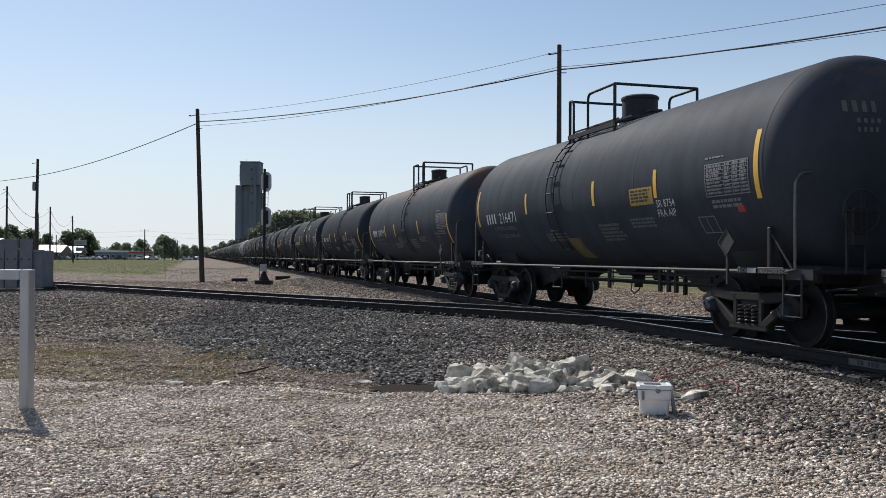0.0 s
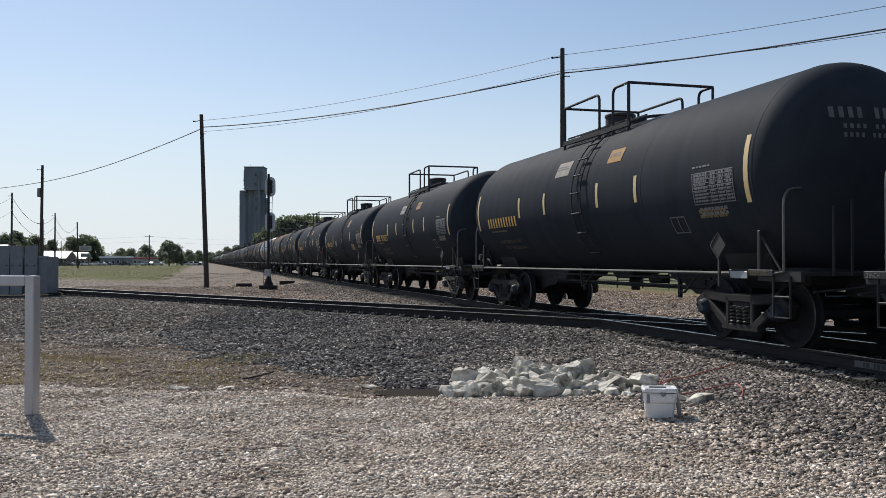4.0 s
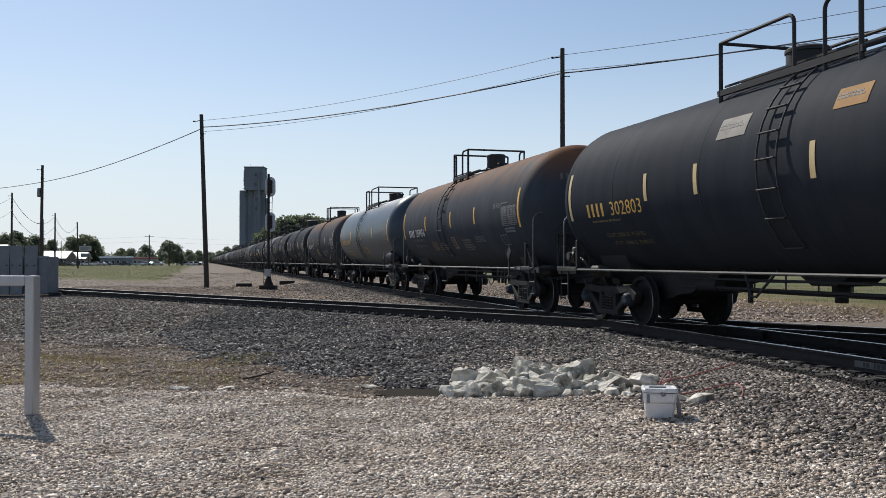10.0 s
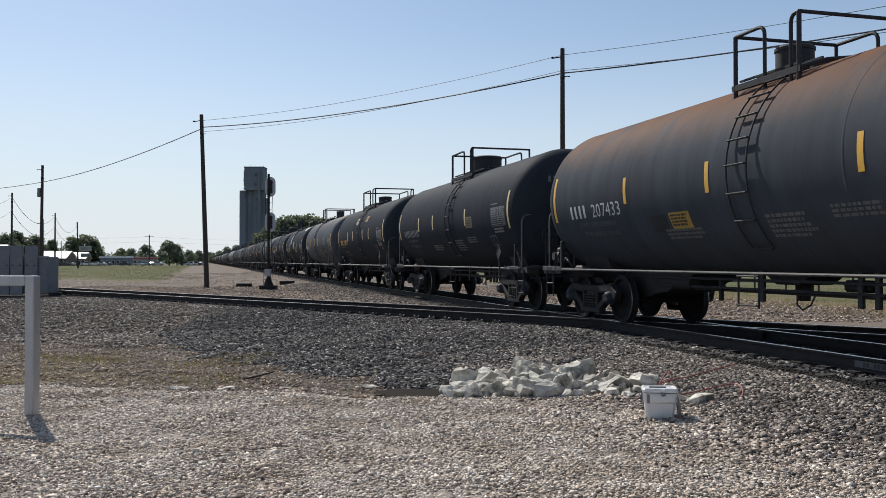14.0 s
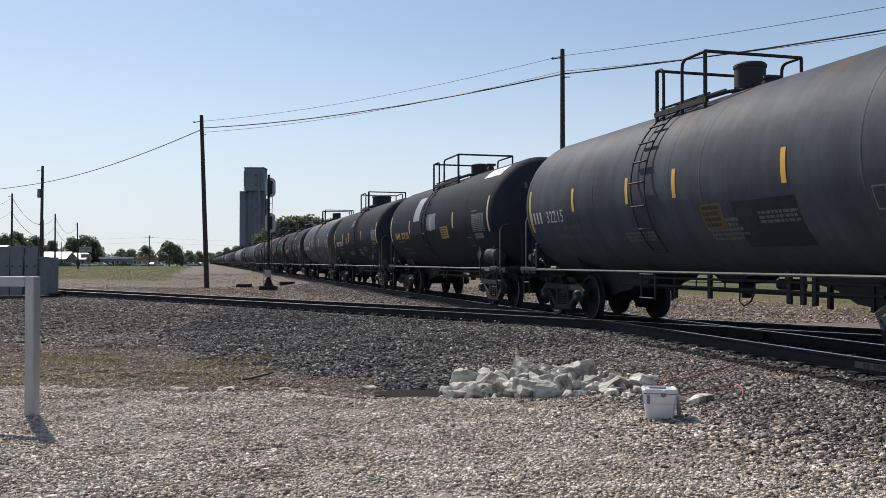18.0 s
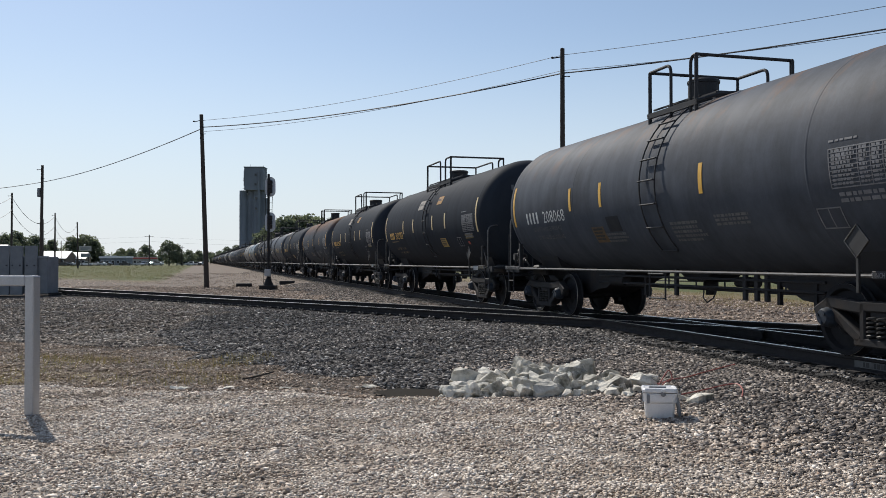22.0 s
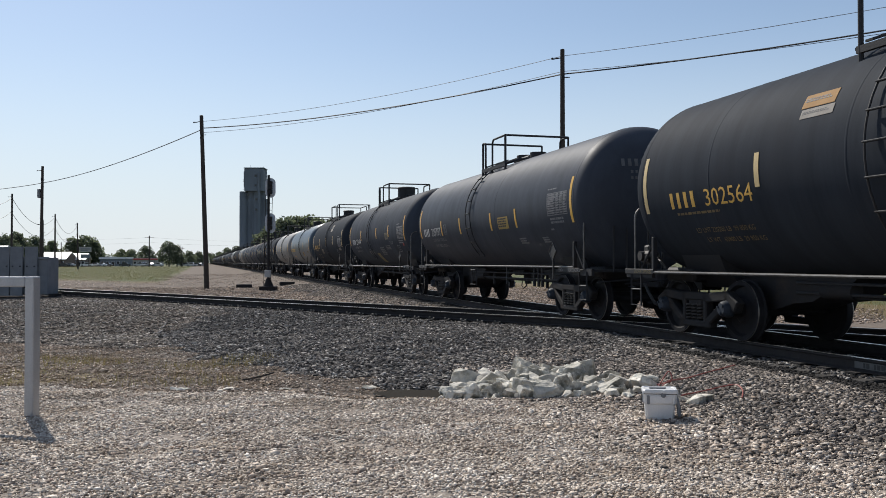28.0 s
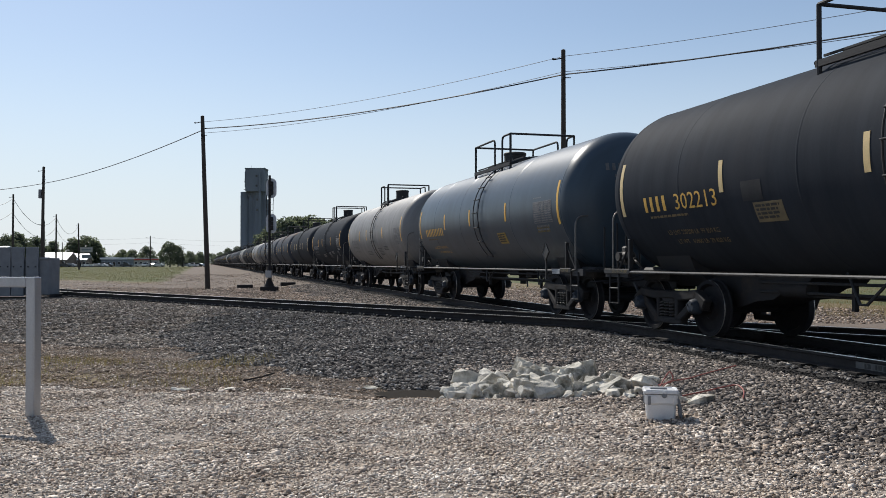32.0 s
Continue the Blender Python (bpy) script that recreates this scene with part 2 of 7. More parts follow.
LIMESTONE = material("broken_limestone", (0.76, 0.71, 0.62), (0.42, 0.395, 0.335), 7, 0.95, 0, 1.0, 40, (0.15, 0.14, 0.11), (0.48, 0.64), spread=0.42, spec=0.2)


# ---- mesh tools ----
class Shape:
    """Vertices and faces of one mesh, built up from simple solids."""

    def __init__(self):
        self.v, self.f = [], []

    def add(self, vs, fs):
        o = len(self.v)
        self.v += [tuple(p) for p in vs]
        self.f += [tuple(i + o for i in q) for q in fs]
        return self

    def box(self, c, s, m=None, bevel=0.0):
        x, y, z = (k / 2 for k in s)
        if bevel:
            b = min(bevel, x * 0.9, y * 0.9, z * 0.9)
            ps = [(sx * (x - (0 if a == 0 else b)), sy * (y - (0 if a == 1 else b)), sz * (z - (0 if a == 2 else b)))
                  for a in range(3) for sx in (-1, 1) for sy in (-1, 1) for sz in (-1, 1)]
            bm = bmesh.new()
            for p in ps:
                bm.verts.new(p)
            bmesh.ops.convex_hull(bm, input=bm.verts)
            bm.verts.index_update()
            vs, fs = [v.co.copy() for v in bm.verts], [[v.index for v in q.verts] for q in bm.faces]
            bm.free()
        else:
            vs = [Vector((sx * x, sy * y, sz * z)) for sx in (-1, 1) for sy in (-1, 1) for sz in (-1, 1)]
            fs = [(0, 1, 3, 2), (4, 6, 7, 5), (0, 4, 5, 1), (2, 3, 7, 6), (0, 2, 6, 4), (1, 5, 7, 3)]
        vs = [(m @ p if m else p) + Vector(c) for p in vs]
        return self.add(vs, fs)

    def cyl(self, a, b, r, n=12, r2=None, caps=True):
        a, b = Vector(a), Vector(b)
        w = (b - a).normalized()
        u = w.orthogonal().normalized()
        s = w.cross(u)
        r2 = r if r2 is None else r2
        vs = [a + (u * math.cos(i * math.tau / n) + s * math.sin(i * math.tau / n)) * r for i in range(n)]
        vs += [b + (u * math.cos(i * math.tau / n) + s * math.sin(i * math.tau / n)) * r2 for i in range(n)]
        fs = [(i, (i + 1) % n, n + (i + 1) % n, n + i) for i in range(n)]
        if caps:
            fs += [tuple(range(n))[::-1], tuple(range(n, 2 * n))]
        return self.add(vs, fs)

    def tube(self, pts, r, n=8):
        pts = [Vector(p) for p in pts]
        ring, u = [], None
        for i, p in enumerate(pts):
            w = (pts[min(i + 1, len(pts) - 1)] - pts[max(i - 1, 0)]).normalized()
            u = w.orthogonal().normalized() if u is None else (u - w * u.dot(w)).normalized()
            s = w.cross(u)
            ring += [p + (u * math.cos(k * math.tau / n) + s * math.sin(k * math.tau / n)) * r for k in range(n)]
        fs = [(i * n + k, i * n + (k + 1) % n, (i + 1) * n + (k + 1) % n, (i + 1) * n + k)
              for i in range(len(pts) - 1) for k in range(n)]
        m = (len(pts) - 1) * n
        fs += [tuple(range(n))[::-1], tuple(range(m, m + n))]
        return self.add(ring, fs)

    def lathe(self, profile, axis, c=(0, 0, 0), n=24, a0=0.0, a1=math.tau):
        """profile: (radius, along) pairs turned about axis "x", "y" or "z" through c."""
        vs, closed = [], abs(a1 - a0 - math.tau) < 1e-6
        k = n if closed else n + 1
        for r, h in profile:
            for i in range(k):
                a = a0 + (a1 - a0) * i / n
                p, q = r * math.cos(a), r * math.sin(a)
                vs.append({"x": (h, p, q), "y": (p, h, q), "z": (p, q, h)}[axis])
        fs = []
        for j in range(len(profile) - 1):
            for i in range(n):
                i2 = (i + 1) % k
                fs.append((j * k + i, j * k + i2, (j + 1) * k + i2, (j + 1) * k + i))
        return self.add([Vector(p) + Vector(c) for p in vs], fs)

    def prism(self, outline, axis, h0, h1, c=(0, 0, 0)):
        n = len(outline)
        put = {"x": lambda p, h: (h, p[0], p[1]), "y": lambda p, h: (p[0], h, p[1]), "z": lambda p, h: (p[0], p[1], h)}[axis]
        vs = [Vector(put(p, h)) + Vector(c) for h in (h0, h1) for p in outline]
        fs = [(i, (i + 1) % n, n + (i + 1) % n, n + i) for i in range(n)] + [tuple(range(n))[::-1], tuple(range(n, 2 * n))]
        return self.add(vs, fs)

    def mesh(self, name, mat, smooth=35):
        me = bpy.data.meshes.new(name)
        me.from_pydata(self.v, [], self.f)
        bm = bmesh.new()
        bm.from_mesh(me)
        bmesh.ops.recalc_face_normals(bm, faces=bm.faces)
        bm.to_mesh(me)
        bm.free()
        me.materials.append(mat)
        if smooth:
            me.polygons.foreach_set("use_smooth", [True] * len(me.polygons))
            me.set_sharp_from_angle(angle=radians(smooth))
        return me


def part(name, shape, mat, parent=None, label="", at=None, smooth=35):
    """One mesh object under a thing or a part."""
    me = shape.mesh(name, mat, smooth) if isinstance(shape, Shape) else shape
    ob = new(name, me)
    ob.parent = parent
    if at:
        ob.matrix_basis = at
    return tagged(ob, label)


def thing(name, label, category, at=None, group="", kind=""):
    ob = new(name)
    ob.empty_display_size = 0.3
    if at:
        ob.matrix_basis = at
    return tagged(ob, label, category, group, kind)


def smooth01(a, b, x):
    k = np.clip((x - a) / (b - a), 0, 1)
    return k * k * (3 - 2 * k)


# ---- the ground: lot, ditch, ballast banks, verge and fields as one sheet ----
TRACK_X = 8.67                     # centre of the train's track
CROSS_N = (0.861, 0.509)           # across the other track
CROSS_D = 15.95                    # its distance from the camera's foot
CY, SY = math.cos(radians(YAW)), math.sin(radians(YAW))


def wobble(x, y, s, seed=0.0):
    return (np.sin(x * s + 1.3 * np.sin(y * s * 0.7 + seed) + seed) + np.sin(y * s * 1.13 + 1.7 * np.sin(x * s * 0.6 + 2 * seed) + 2.1 + seed)) / 2


def ground_z(x, y):
    x, y = np.asarray(x, float), np.asarray(y, float)
    q = CROSS_N[0] * x + CROSS_N[1] * y - CROSS_D
    p = x - TRACK_X
    depth, side = x * SY + y * CY, x * CY - y * SY
    base = -0.42 - 0.05 * smooth01(10.6, 11.6, depth) + 0.02 * wobble(x, y, 0.9) + 0.012 * wobble(x, y, 2.7, 1.0) + 0.01 * wobble(x, y, 6.1, 0.4)
    wq = np.where(q < 0, 1 - smooth01(1.7, 8.6, -q), 1 - smooth01(1.8, 5.0, q))
    wp = np.where(p < 0, 1 - smooth01(1.6, 4.4, -p), 1 - smooth01(1.8, 4.5, p))
    w = np.maximum(wq, wp)
    z = base + (-0.215 - base) * w
    z += 0.018 * wobble(x, y, 3.9, 2.0) * w * (1 - w) * 4
    ditch = np.exp(-((depth - 10.95 - 0.06 * np.sin(side * 1.7)) / 0.45) ** 2) * smooth01(-1.6, -0.6, side) * (1 - smooth01(0.35, 1.1, side))
    return z - 0.13 * ditch


def axis_lines(lo, hi, step, far, grow=1.22):
    a = list(np.arange(lo, hi + step / 2, step))
    s = step
    while a[-1] < far:
        s *= grow
        a.append(a[-1] + s)
    s = step
    while a[0] > -far:
        s *= grow
        a.insert(0, a[0] - s)
    return np.array(a)


def soil_material():
    m = bpy.data.materials.new("soil_gravel_and_grass")
    m.use_nodes = True
    t = m.node_tree
    b = t.nodes["Principled BSDF"]
    tc = t.nodes.new("ShaderNodeTexCoord").outputs["Object"]

    def mask(name, scale, soft):
        a = t.nodes.new("ShaderNodeAttribute")
        a.attribute_name = name
        n = noise_tex(t, scale, 5, 0.65, tc)
        s = t.nodes.new("ShaderNodeMath")
        s.operation = "ADD"
        t.links.new(a.outputs["Fac"], s.inputs[0])
        o = t.nodes.new("ShaderNodeMath")
        o.operation, o.inputs[1].default_value = "SUBTRACT", 0.5
        t.links.new(n.outputs[0], o.inputs[0])
        t.links.new(o.outputs[0], s.inputs[1])
        return ramp(t, s.outputs[0], [(0.5 - soft, (0, 0, 0)), (0.5 + soft, (1, 1, 1))])

    cells = noise_tex(t, 28, coord=tc, kind="voronoi")
    big_cells = noise_tex(t, 15, coord=tc, kind="voronoi")
    grain = noise_tex(t, 160, 3, 0.6, tc)
    patch = noise_tex(t, 0.5, 6, 0.65, tc)
    gravel = mix(t, cells.outputs["Color"], (0.34, 0.29, 0.245), (0.2, 0.168, 0.142))
    gravel = mix(t, ramp(t, patch.outputs[0], [(0.4, (0, 0, 0)), (0.7, (0.5, 0.5, 0.5))]), gravel, (0.17, 0.13, 0.1))
    # Brown and ballast soil, darkened to stand in for shade between the stones.
    brown = mix(t, big_cells.outputs["Color"], (0.115, 0.09, 0.071), (0.06, 0.047, 0.038))
    dark = mix(t, big_cells.outputs["Color"], (0.035, 0.034, 0.035), (0.02, 0.02, 0.021))
    lane = mix(t, big_cells.outputs["Color"], (0.22, 0.175, 0.14), (0.09, 0.07, 0.055))
    dirt = mix(t, patch.outputs[0], lane, (0.16, 0.126, 0.1))
    blades = noise_tex(t, 30, 4, 0.7, stretched(t, tc, 1, 1, 0.2))
    meadow = noise_tex(t, 0.12, 5, 0.65, tc)
    dry = mix(t, blades.outputs[0], (0.12, 0.09, 0.045), (0.2, 0.155, 0.085))
    green = mix(t, blades.outputs[0], (0.055, 0.07, 0.024), (0.11, 0.12, 0.045))
    grass = mix(t, ramp(t, meadow.outputs[0], [(0.45, (0, 0, 0)), (0.7, (0.8, 0.8, 0.8))]), green, dry)
    c = mix(t, mask("dark", 1.2, 0.12), brown, dark)
    c = mix(t, mask("weeds", 1.6, 0.18), c, dry)
    c = mix(t, mask("lot", 2.2, 0.08), c, gravel)
    c = mix(t, mask("dirt", 0.4, 0.15), c, dirt)
    c = mix(t, mask("dry", 0.5, 0.15), c, dry)
    c = mix(t, mask("grass", 0.25, 0.1), c, grass)
    c = mix(t, 0.5, c, mix(t, grain.outputs[0], (0.5, 0.5, 0.5), (1.45, 1.45, 1.45)), "MULTIPLY")
    t.links.new(c, b.inputs["Base Color"])
    b.inputs["Roughness"].default_value = 0.95
    b.inputs["Specular IOR Level"].default_value = 0.25
    bp = t.nodes.new("ShaderNodeBump")
    bp.inputs["Strength"].default_value, bp.inputs["Distance"].default_value = 0.7, 0.02
    t.links.new(big_cells.outputs["Distance"], bp.inputs["Height"])
    t.links.new(bp.outputs[0], b.inputs["Normal"])
    return m


def bank_edge(depth):
    """Where the dark ballast gives way to brown dirt, as a sideways distance."""
    return np.maximum(-1.0 - (depth - 12.1) * 0.93, -6.2)


def build_ground():
    xs, ys = axis_lines(-22, 26, 0.3, 2600), axis_lines(2, 62, 0.4, 3200)
    gx, gy = np.meshgrid(xs, ys)
    x, y = gx.ravel(), gy.ravel()
    z = ground_z(x, y)
    nx = len(xs)
    i, j = np.meshgrid(np.arange(nx - 1), np.arange(len(ys) - 1))
    k = (j * nx + i).ravel()
    quads = np.stack([k, k + 1, k + nx + 1, k + nx], 1)
    me = bpy.data.meshes.new("ground")
    me.from_pydata(np.stack([x, y, z], 1).tolist(), [], quads.tolist())
    me.polygons.foreach_set("use_smooth", [True] * len(quads))
    q = CROSS_N[0] * x + CROSS_N[1] * y - CROSS_D
    p = x - TRACK_X
    depth, side = x * SY + y * CY, x * CY - y * SY
    lot = 1 - smooth01(10.1, 11.1, depth + 0.25 * np.sin(side * 0.9) - 0.06 * side) - 0.9 * smooth01(-4.2, -3.2, p)
    dark = smooth01(-0.5, 0.5, side - bank_edge(depth)) * (q < 1.5) * np.maximum(1 - smooth01(-5.6, -4.6, p), smooth01(-1.8, -1.5, p))
    far_side = np.maximum(smooth01(1.4, 2.4, q), 0)
    left, right = p < 0, p >= 0
    grass = np.where(left, smooth01(15, 24, q) * smooth01(9, 15, -p), smooth01(13, 22, q) * smooth01(14, 19, p))
    dry = np.where(left, smooth01(14, 20, q) * smooth01(9, 14, -p) * 0.8, smooth01(8, 14, q) * smooth01(10, 14, p))
    weeds = 0.7 * np.exp(-((depth - 12.9) / 1.5) ** 2) * (1 - smooth01(-5.0, -3.4, side))
    for name, a in (("lot", lot), ("dark", dark), ("dirt", far_side), ("dry", dry), ("grass", grass), ("weeds", weeds)):
        me.attributes.new(name, "FLOAT", "POINT").data.foreach_set("value", np.clip(a, 0, 1).astype(np.float32))
    me.materials.append(soil_material())
    return tagged(new("ground", me), "gravel lot, stony banks and dry grassy verge", "ground", kind="structure")


build_ground()


def stones(name, label, px, py, lo, hi, mat, seed, sink=0.25):
    """A sheet of loose broken stones, each a faceted chunk lying on its flat."""
    rng = np.random.default_rng(seed)
    n = len(px)
    size = rng.uniform(lo, hi, n) * rng.choice([0.8, 1.0, 1.25], n)
    ring = np.array([0.0, 2.1, 4.2])
    corner = np.concatenate([np.stack([0.66 * np.cos(ring + a), 0.66 * np.sin(ring + a), np.full(3, h)], 1) for a, h in ((0.0, -0.36), (1.05, 0.4))])
    v = corner[None] + rng.uniform(-0.27, 0.27, (n, 6, 3))
    v *= np.stack([rng.uniform(0.85, 1.6, n), rng.uniform(0.6, 1.05, n), rng.uniform(0.4, 0.9, n)], 1)[:, None]
    ang = rng.uniform(0, math.tau, (n, 2))
    tip = rng.normal(0, 0.5, n)
    c, s = np.cos(tip)[:, None], np.sin(tip)[:, None]
    v = np.stack([v[..., 0], v[..., 1] * c - v[..., 2] * s, v[..., 1] * s + v[..., 2] * c], 2)
    c, s = np.cos(ang[:, :1]), np.sin(ang[:, :1])
    v = np.stack([v[..., 0] * c - v[..., 1] * s, v[..., 0] * s + v[..., 1] * c, v[..., 2]], 2) * size[:, None, None]
    z = ground_z(px, py) + size * (0.3 - sink)
    v += np.stack([px, py, z], 1)[:, None]
    face = np.array([(0, 1, 3), (1, 2, 4), (2, 0, 5), (3, 1, 4), (4, 2, 5), (5, 0, 3), (3, 4, 5), (2, 1, 0)])
    f = (face[None] + (np.arange(n) * 6)[:, None, None]).reshape(-1)
    me = bpy.data.meshes.new(name)
    me.vertices.add(n * 6)
    me.vertices.foreach_set("co", v.reshape(-1).astype(np.float32))
    me.loops.add(len(f))
    me.loops.foreach_set("vertex_index", f.astype(np.int32))
    me.polygons.add(len(f) // 3)
    me.polygons.foreach_set("loop_start", np.arange(0, len(f), 3, dtype=np.int32))
    me.update(calc_edges=True)
    me.validate()
    me.materials.append(mat)
    return tagged(new(name, me), label, "gravel", kind="stuff")


def lot_edge(x, y, side):
    """How far out the pale gravel of the lot reaches."""
    return 10.75 + 0.22 * wobble(x, y, 2.2) - 0.07 * side - 0.6 * np.exp(-((side + 0.3) / 1.4) ** 2) + 0.35 * smooth01(-3.2, -5.0, side)


def wedge(n, d0, d1, seed, spread=0.56):
    """Points over the stretch of ground in front of the tripod, from d0 to d1 metres out."""
    rng = np.random.default_rng(seed)
    depth = np.sqrt(rng.uniform(d0 * d0, d1 * d1, n))
    side = rng.uniform(-spread, spread, n) * depth
    return side * CY + depth * SY, -side * SY + depth * CY


def dry_land(x, y):
    """Away from the puddle."""
    depth, side = x * SY + y * CY, x * CY - y * SY
    return ((side + 0.27) / 0.62) ** 2 + ((depth - 10.92) / 0.42) ** 2 > 1 + 0.25 * wobble(x, y, 5.0)


def build_stones():
    pale = stone_material("pale_crushed_gravel", [(0, (0.26, 0.21, 0.175)), (0.25, (0.47, 0.4, 0.335)), (0.6, (0.63, 0.55, 0.47)), (0.86, (0.78, 0.7, 0.61)), (0.97, (0.88, 0.81, 0.725)), (1, (0.45, 0.31, 0.235))], patches=(0.64, 0.58, 0.51))
    grey = stone_material("grey_track_ballast", [(0, (0.034, 0.031, 0.03)), (0.5, (0.088, 0.08, 0.076)), (0.85, (0.2, 0.185, 0.172)), (1, (0.46, 0.43, 0.4))])
    tan = stone_material("brown_mixed_gravel", [(0, (0.12, 0.09, 0.07)), (0.4, (0.28, 0.218, 0.17)), (0.85, (0.44, 0.36, 0.29)), (1, (0.76, 0.68, 0.6))], patches=(0.72, 0.62, 0.5))
    mid = stone_material("tan_shoulder_ballast", [(0, (0.15, 0.12, 0.1)), (0.35, (0.41, 0.34, 0.285)), (0.75, (0.68, 0.58, 0.49)), (1, (0.88, 0.8, 0.71))], patches=(0.68, 0.62, 0.57))
    dusky = stone_material("dusky_ballast", [(0, (0.05, 0.044, 0.04)), (0.5, (0.16, 0.137, 0.12)), (0.85, (0.29, 0.25, 0.22)), (1, (0.48, 0.43, 0.38))])
    speckled = stone_material("speckled_ballast", [(0, (0.06, 0.052, 0.046)), (0.45, (0.16, 0.14, 0.122)), (0.8, (0.3, 0.265, 0.23)), (1, (0.58, 0.53, 0.48))], patches=(0.7, 0.62, 0.55))
    x, y = wedge(150000, 5.3, 11.7, 11)
    depth, side, p = x * SY + y * CY, x * CY - y * SY, x - TRACK_X
    chance = np.random.default_rng(31).uniform(0, 1, len(x))
    worn = wobble(x, y, 1.7, 0.3) + 0.7 * wobble(x, y, 4.3, 1.1) + 0.5 * wobble(x, y, 9.7, 2.2)
    edge = lot_edge(x, y, side)
    merge = smooth01(-4.9, -3.1, p + 0.5 * wobble(x, y, 2.0, 1.0))
    keep = (depth < edge) & (chance > merge) & (chance > 0.45 * smooth01(0.5, 1.2, worn)) & dry_land(x, y)
    stones("gravel_lot", "pale crushed limestone gravel of the lot", x[keep], y[keep], 0.009, 0.025, pale, 12, 0.12)
    x, y = wedge(4200, 5.0, 11.2, 14)
    keep = (x - TRACK_X < -3.9) & (wobble(x, y, 1.3, 0.9) + 0.6 * wobble(x, y, 4.1, 0.2) > 0.25)
    stones("loose_stones", "larger brown and pale stones scattered on the gravel", x[keep], y[keep], 0.022, 0.044, mid, 15, 0.15)
    x, y = wedge(130000, 6.2, 15.0, 23, 0.58)
    depth, side, p = x * SY + y * CY, x * CY - y * SY, x - TRACK_X
    chance = np.random.default_rng(32).uniform(0, 1, len(x))
    keep = (p > -5.2) & (p < -1.2) & (chance < smooth01(-5.2, -3.5, p + 0.5 * wobble(x, y, 2.0, 1.0)) + 0.05)
    oiled = p + 0.05 * wobble(x, y, 3.1, 0.8) > -1.62
    near_rail = chance * 1.2 - 0.1 < smooth01(-4.8, -2.8, p + 0.3 * wobble(x, y, 2.3, 0.2))
    stones("shoulder_ballast", "tan broken-stone ballast on the main track's shoulder", x[keep & ~near_rail & ~oiled], y[keep & ~near_rail & ~oiled], 0.018, 0.038, mid, 21, 0.14)
    k = keep & near_rail & ~oiled
    stones("rail_ballast", "dark broken-stone ballast beside the main rails", x[k], y[k], 0.019, 0.04, dusky, 27, 0.14)
    k = keep & oiled
    stones("oiled_ballast", "oil-blackened ballast against the ties", x[k], y[k], 0.018, 0.036, stone_material("oiled_ballast", [(0, (0.012, 0.012, 0.012)), (0.7, (0.024, 0.022, 0.022)), (1, (0.05, 0.046, 0.043))]), 33, 0.35)
    x, y = wedge(150000, 6.5, 34.0, 16, 0.58)
    x3, y3 = wedge(75000, 10.3, 19.5, 24, 0.56)
    x, y = np.concatenate([x, x3]), np.concatenate([y, y3])
    depth, side, p = x * SY + y * CY, x * CY - y * SY, x - TRACK_X
    q = CROSS_N[0] * x + CROSS_N[1] * y - CROSS_D
    edge = lot_edge(x, y, side)
    bank = (q < 1.6) & (p < 1.7) & ((depth > edge) | (p > -3.9 + 0.4 * wobble(x, y, 3.0, 1.0))) & dry_land(x, y)
    darker = side - bank_edge(depth) + 0.5 * wobble(x, y, 1.4) + 0.35 * wobble(x, y, 4.1, 1.5) > 0
    bank &= (p < -1.62) | (depth > 15.0) | (p > -1.2)
    shoulder = (p + 0.6 * wobble(x, y, 1.3, 0.4) > -5.0) & (p < -1.5) & (depth < 13.5 + 0.8 * wobble(x, y, 1.1, 0.9))
    k = bank & darker & ~shoulder
    stones("track_ballast", "dark grey broken-stone ballast of the track banks", x[k], y[k], 0.024, 0.048, grey, 17, 0.14)
    k = bank & darker & shoulder
    stones("mixed_ballast", "grey-brown broken stone on the track shoulder", x[k], y[k], 0.022, 0.044, dusky, 22, 0.14)
    xa, ya = wedge(110000, 24.0, 58.0, 19, 0.5)
    xb, yb = wedge(36000, 58.0, 125.0, 29, 0.5)
    x2, y2 = np.concatenate([xa, xb]), np.concatenate([ya, yb])
    q2, p2 = CROSS_N[0] * x2 + CROSS_N[1] * y2 - CROSS_D, x2 - TRACK_X
    beside = (q2 > 1.6) & (p2 < -1.3) & (p2 + 0.7 * wobble(x2, y2, 0.9, 0.4) > -3.6)
    stones("far_ballast", "grey ballast beside the main track past the crossing", x2[beside], y2[beside], 0.03, 0.065, dusky, 30)
    k2 = ~beside & (q2 > 1.6) & (((p2 < -1.6) & ((q2 < 20) | (p2 > -13))) | ((p2 > 1.6) & (p2 < 14)))
    stones("yard_gravel", "coarse reddish-brown gravel of the yard beyond the tracks", x2[k2], y2[k2], 0.028, 0.07, stone_material("reddish_yard_gravel", [(0, (0.1, 0.075, 0.058)), (0.45, (0.3, 0.23, 0.18)), (0.85, (0.5, 0.4, 0.32)), (1, (0.75, 0.65, 0.56))], patches=(0.7, 0.63, 0.56)), 20)
    upper = depth > 16.9 + 1.1 * wobble(x, y, 1.2, 0.6)
    k = bank & ~darker & upper
    stones("speckled_ballast", "mixed grey and white ballast of the bank", x[k], y[k], 0.026, 0.052, speckled, 28, 0.14)
    k = bank & ~darker & ~upper
    stones("mixed_gravel", "brownish mixed gravel beside the bank", x[k], y[k], 0.012, 0.03, tan, 18, 0.18)


build_stones()


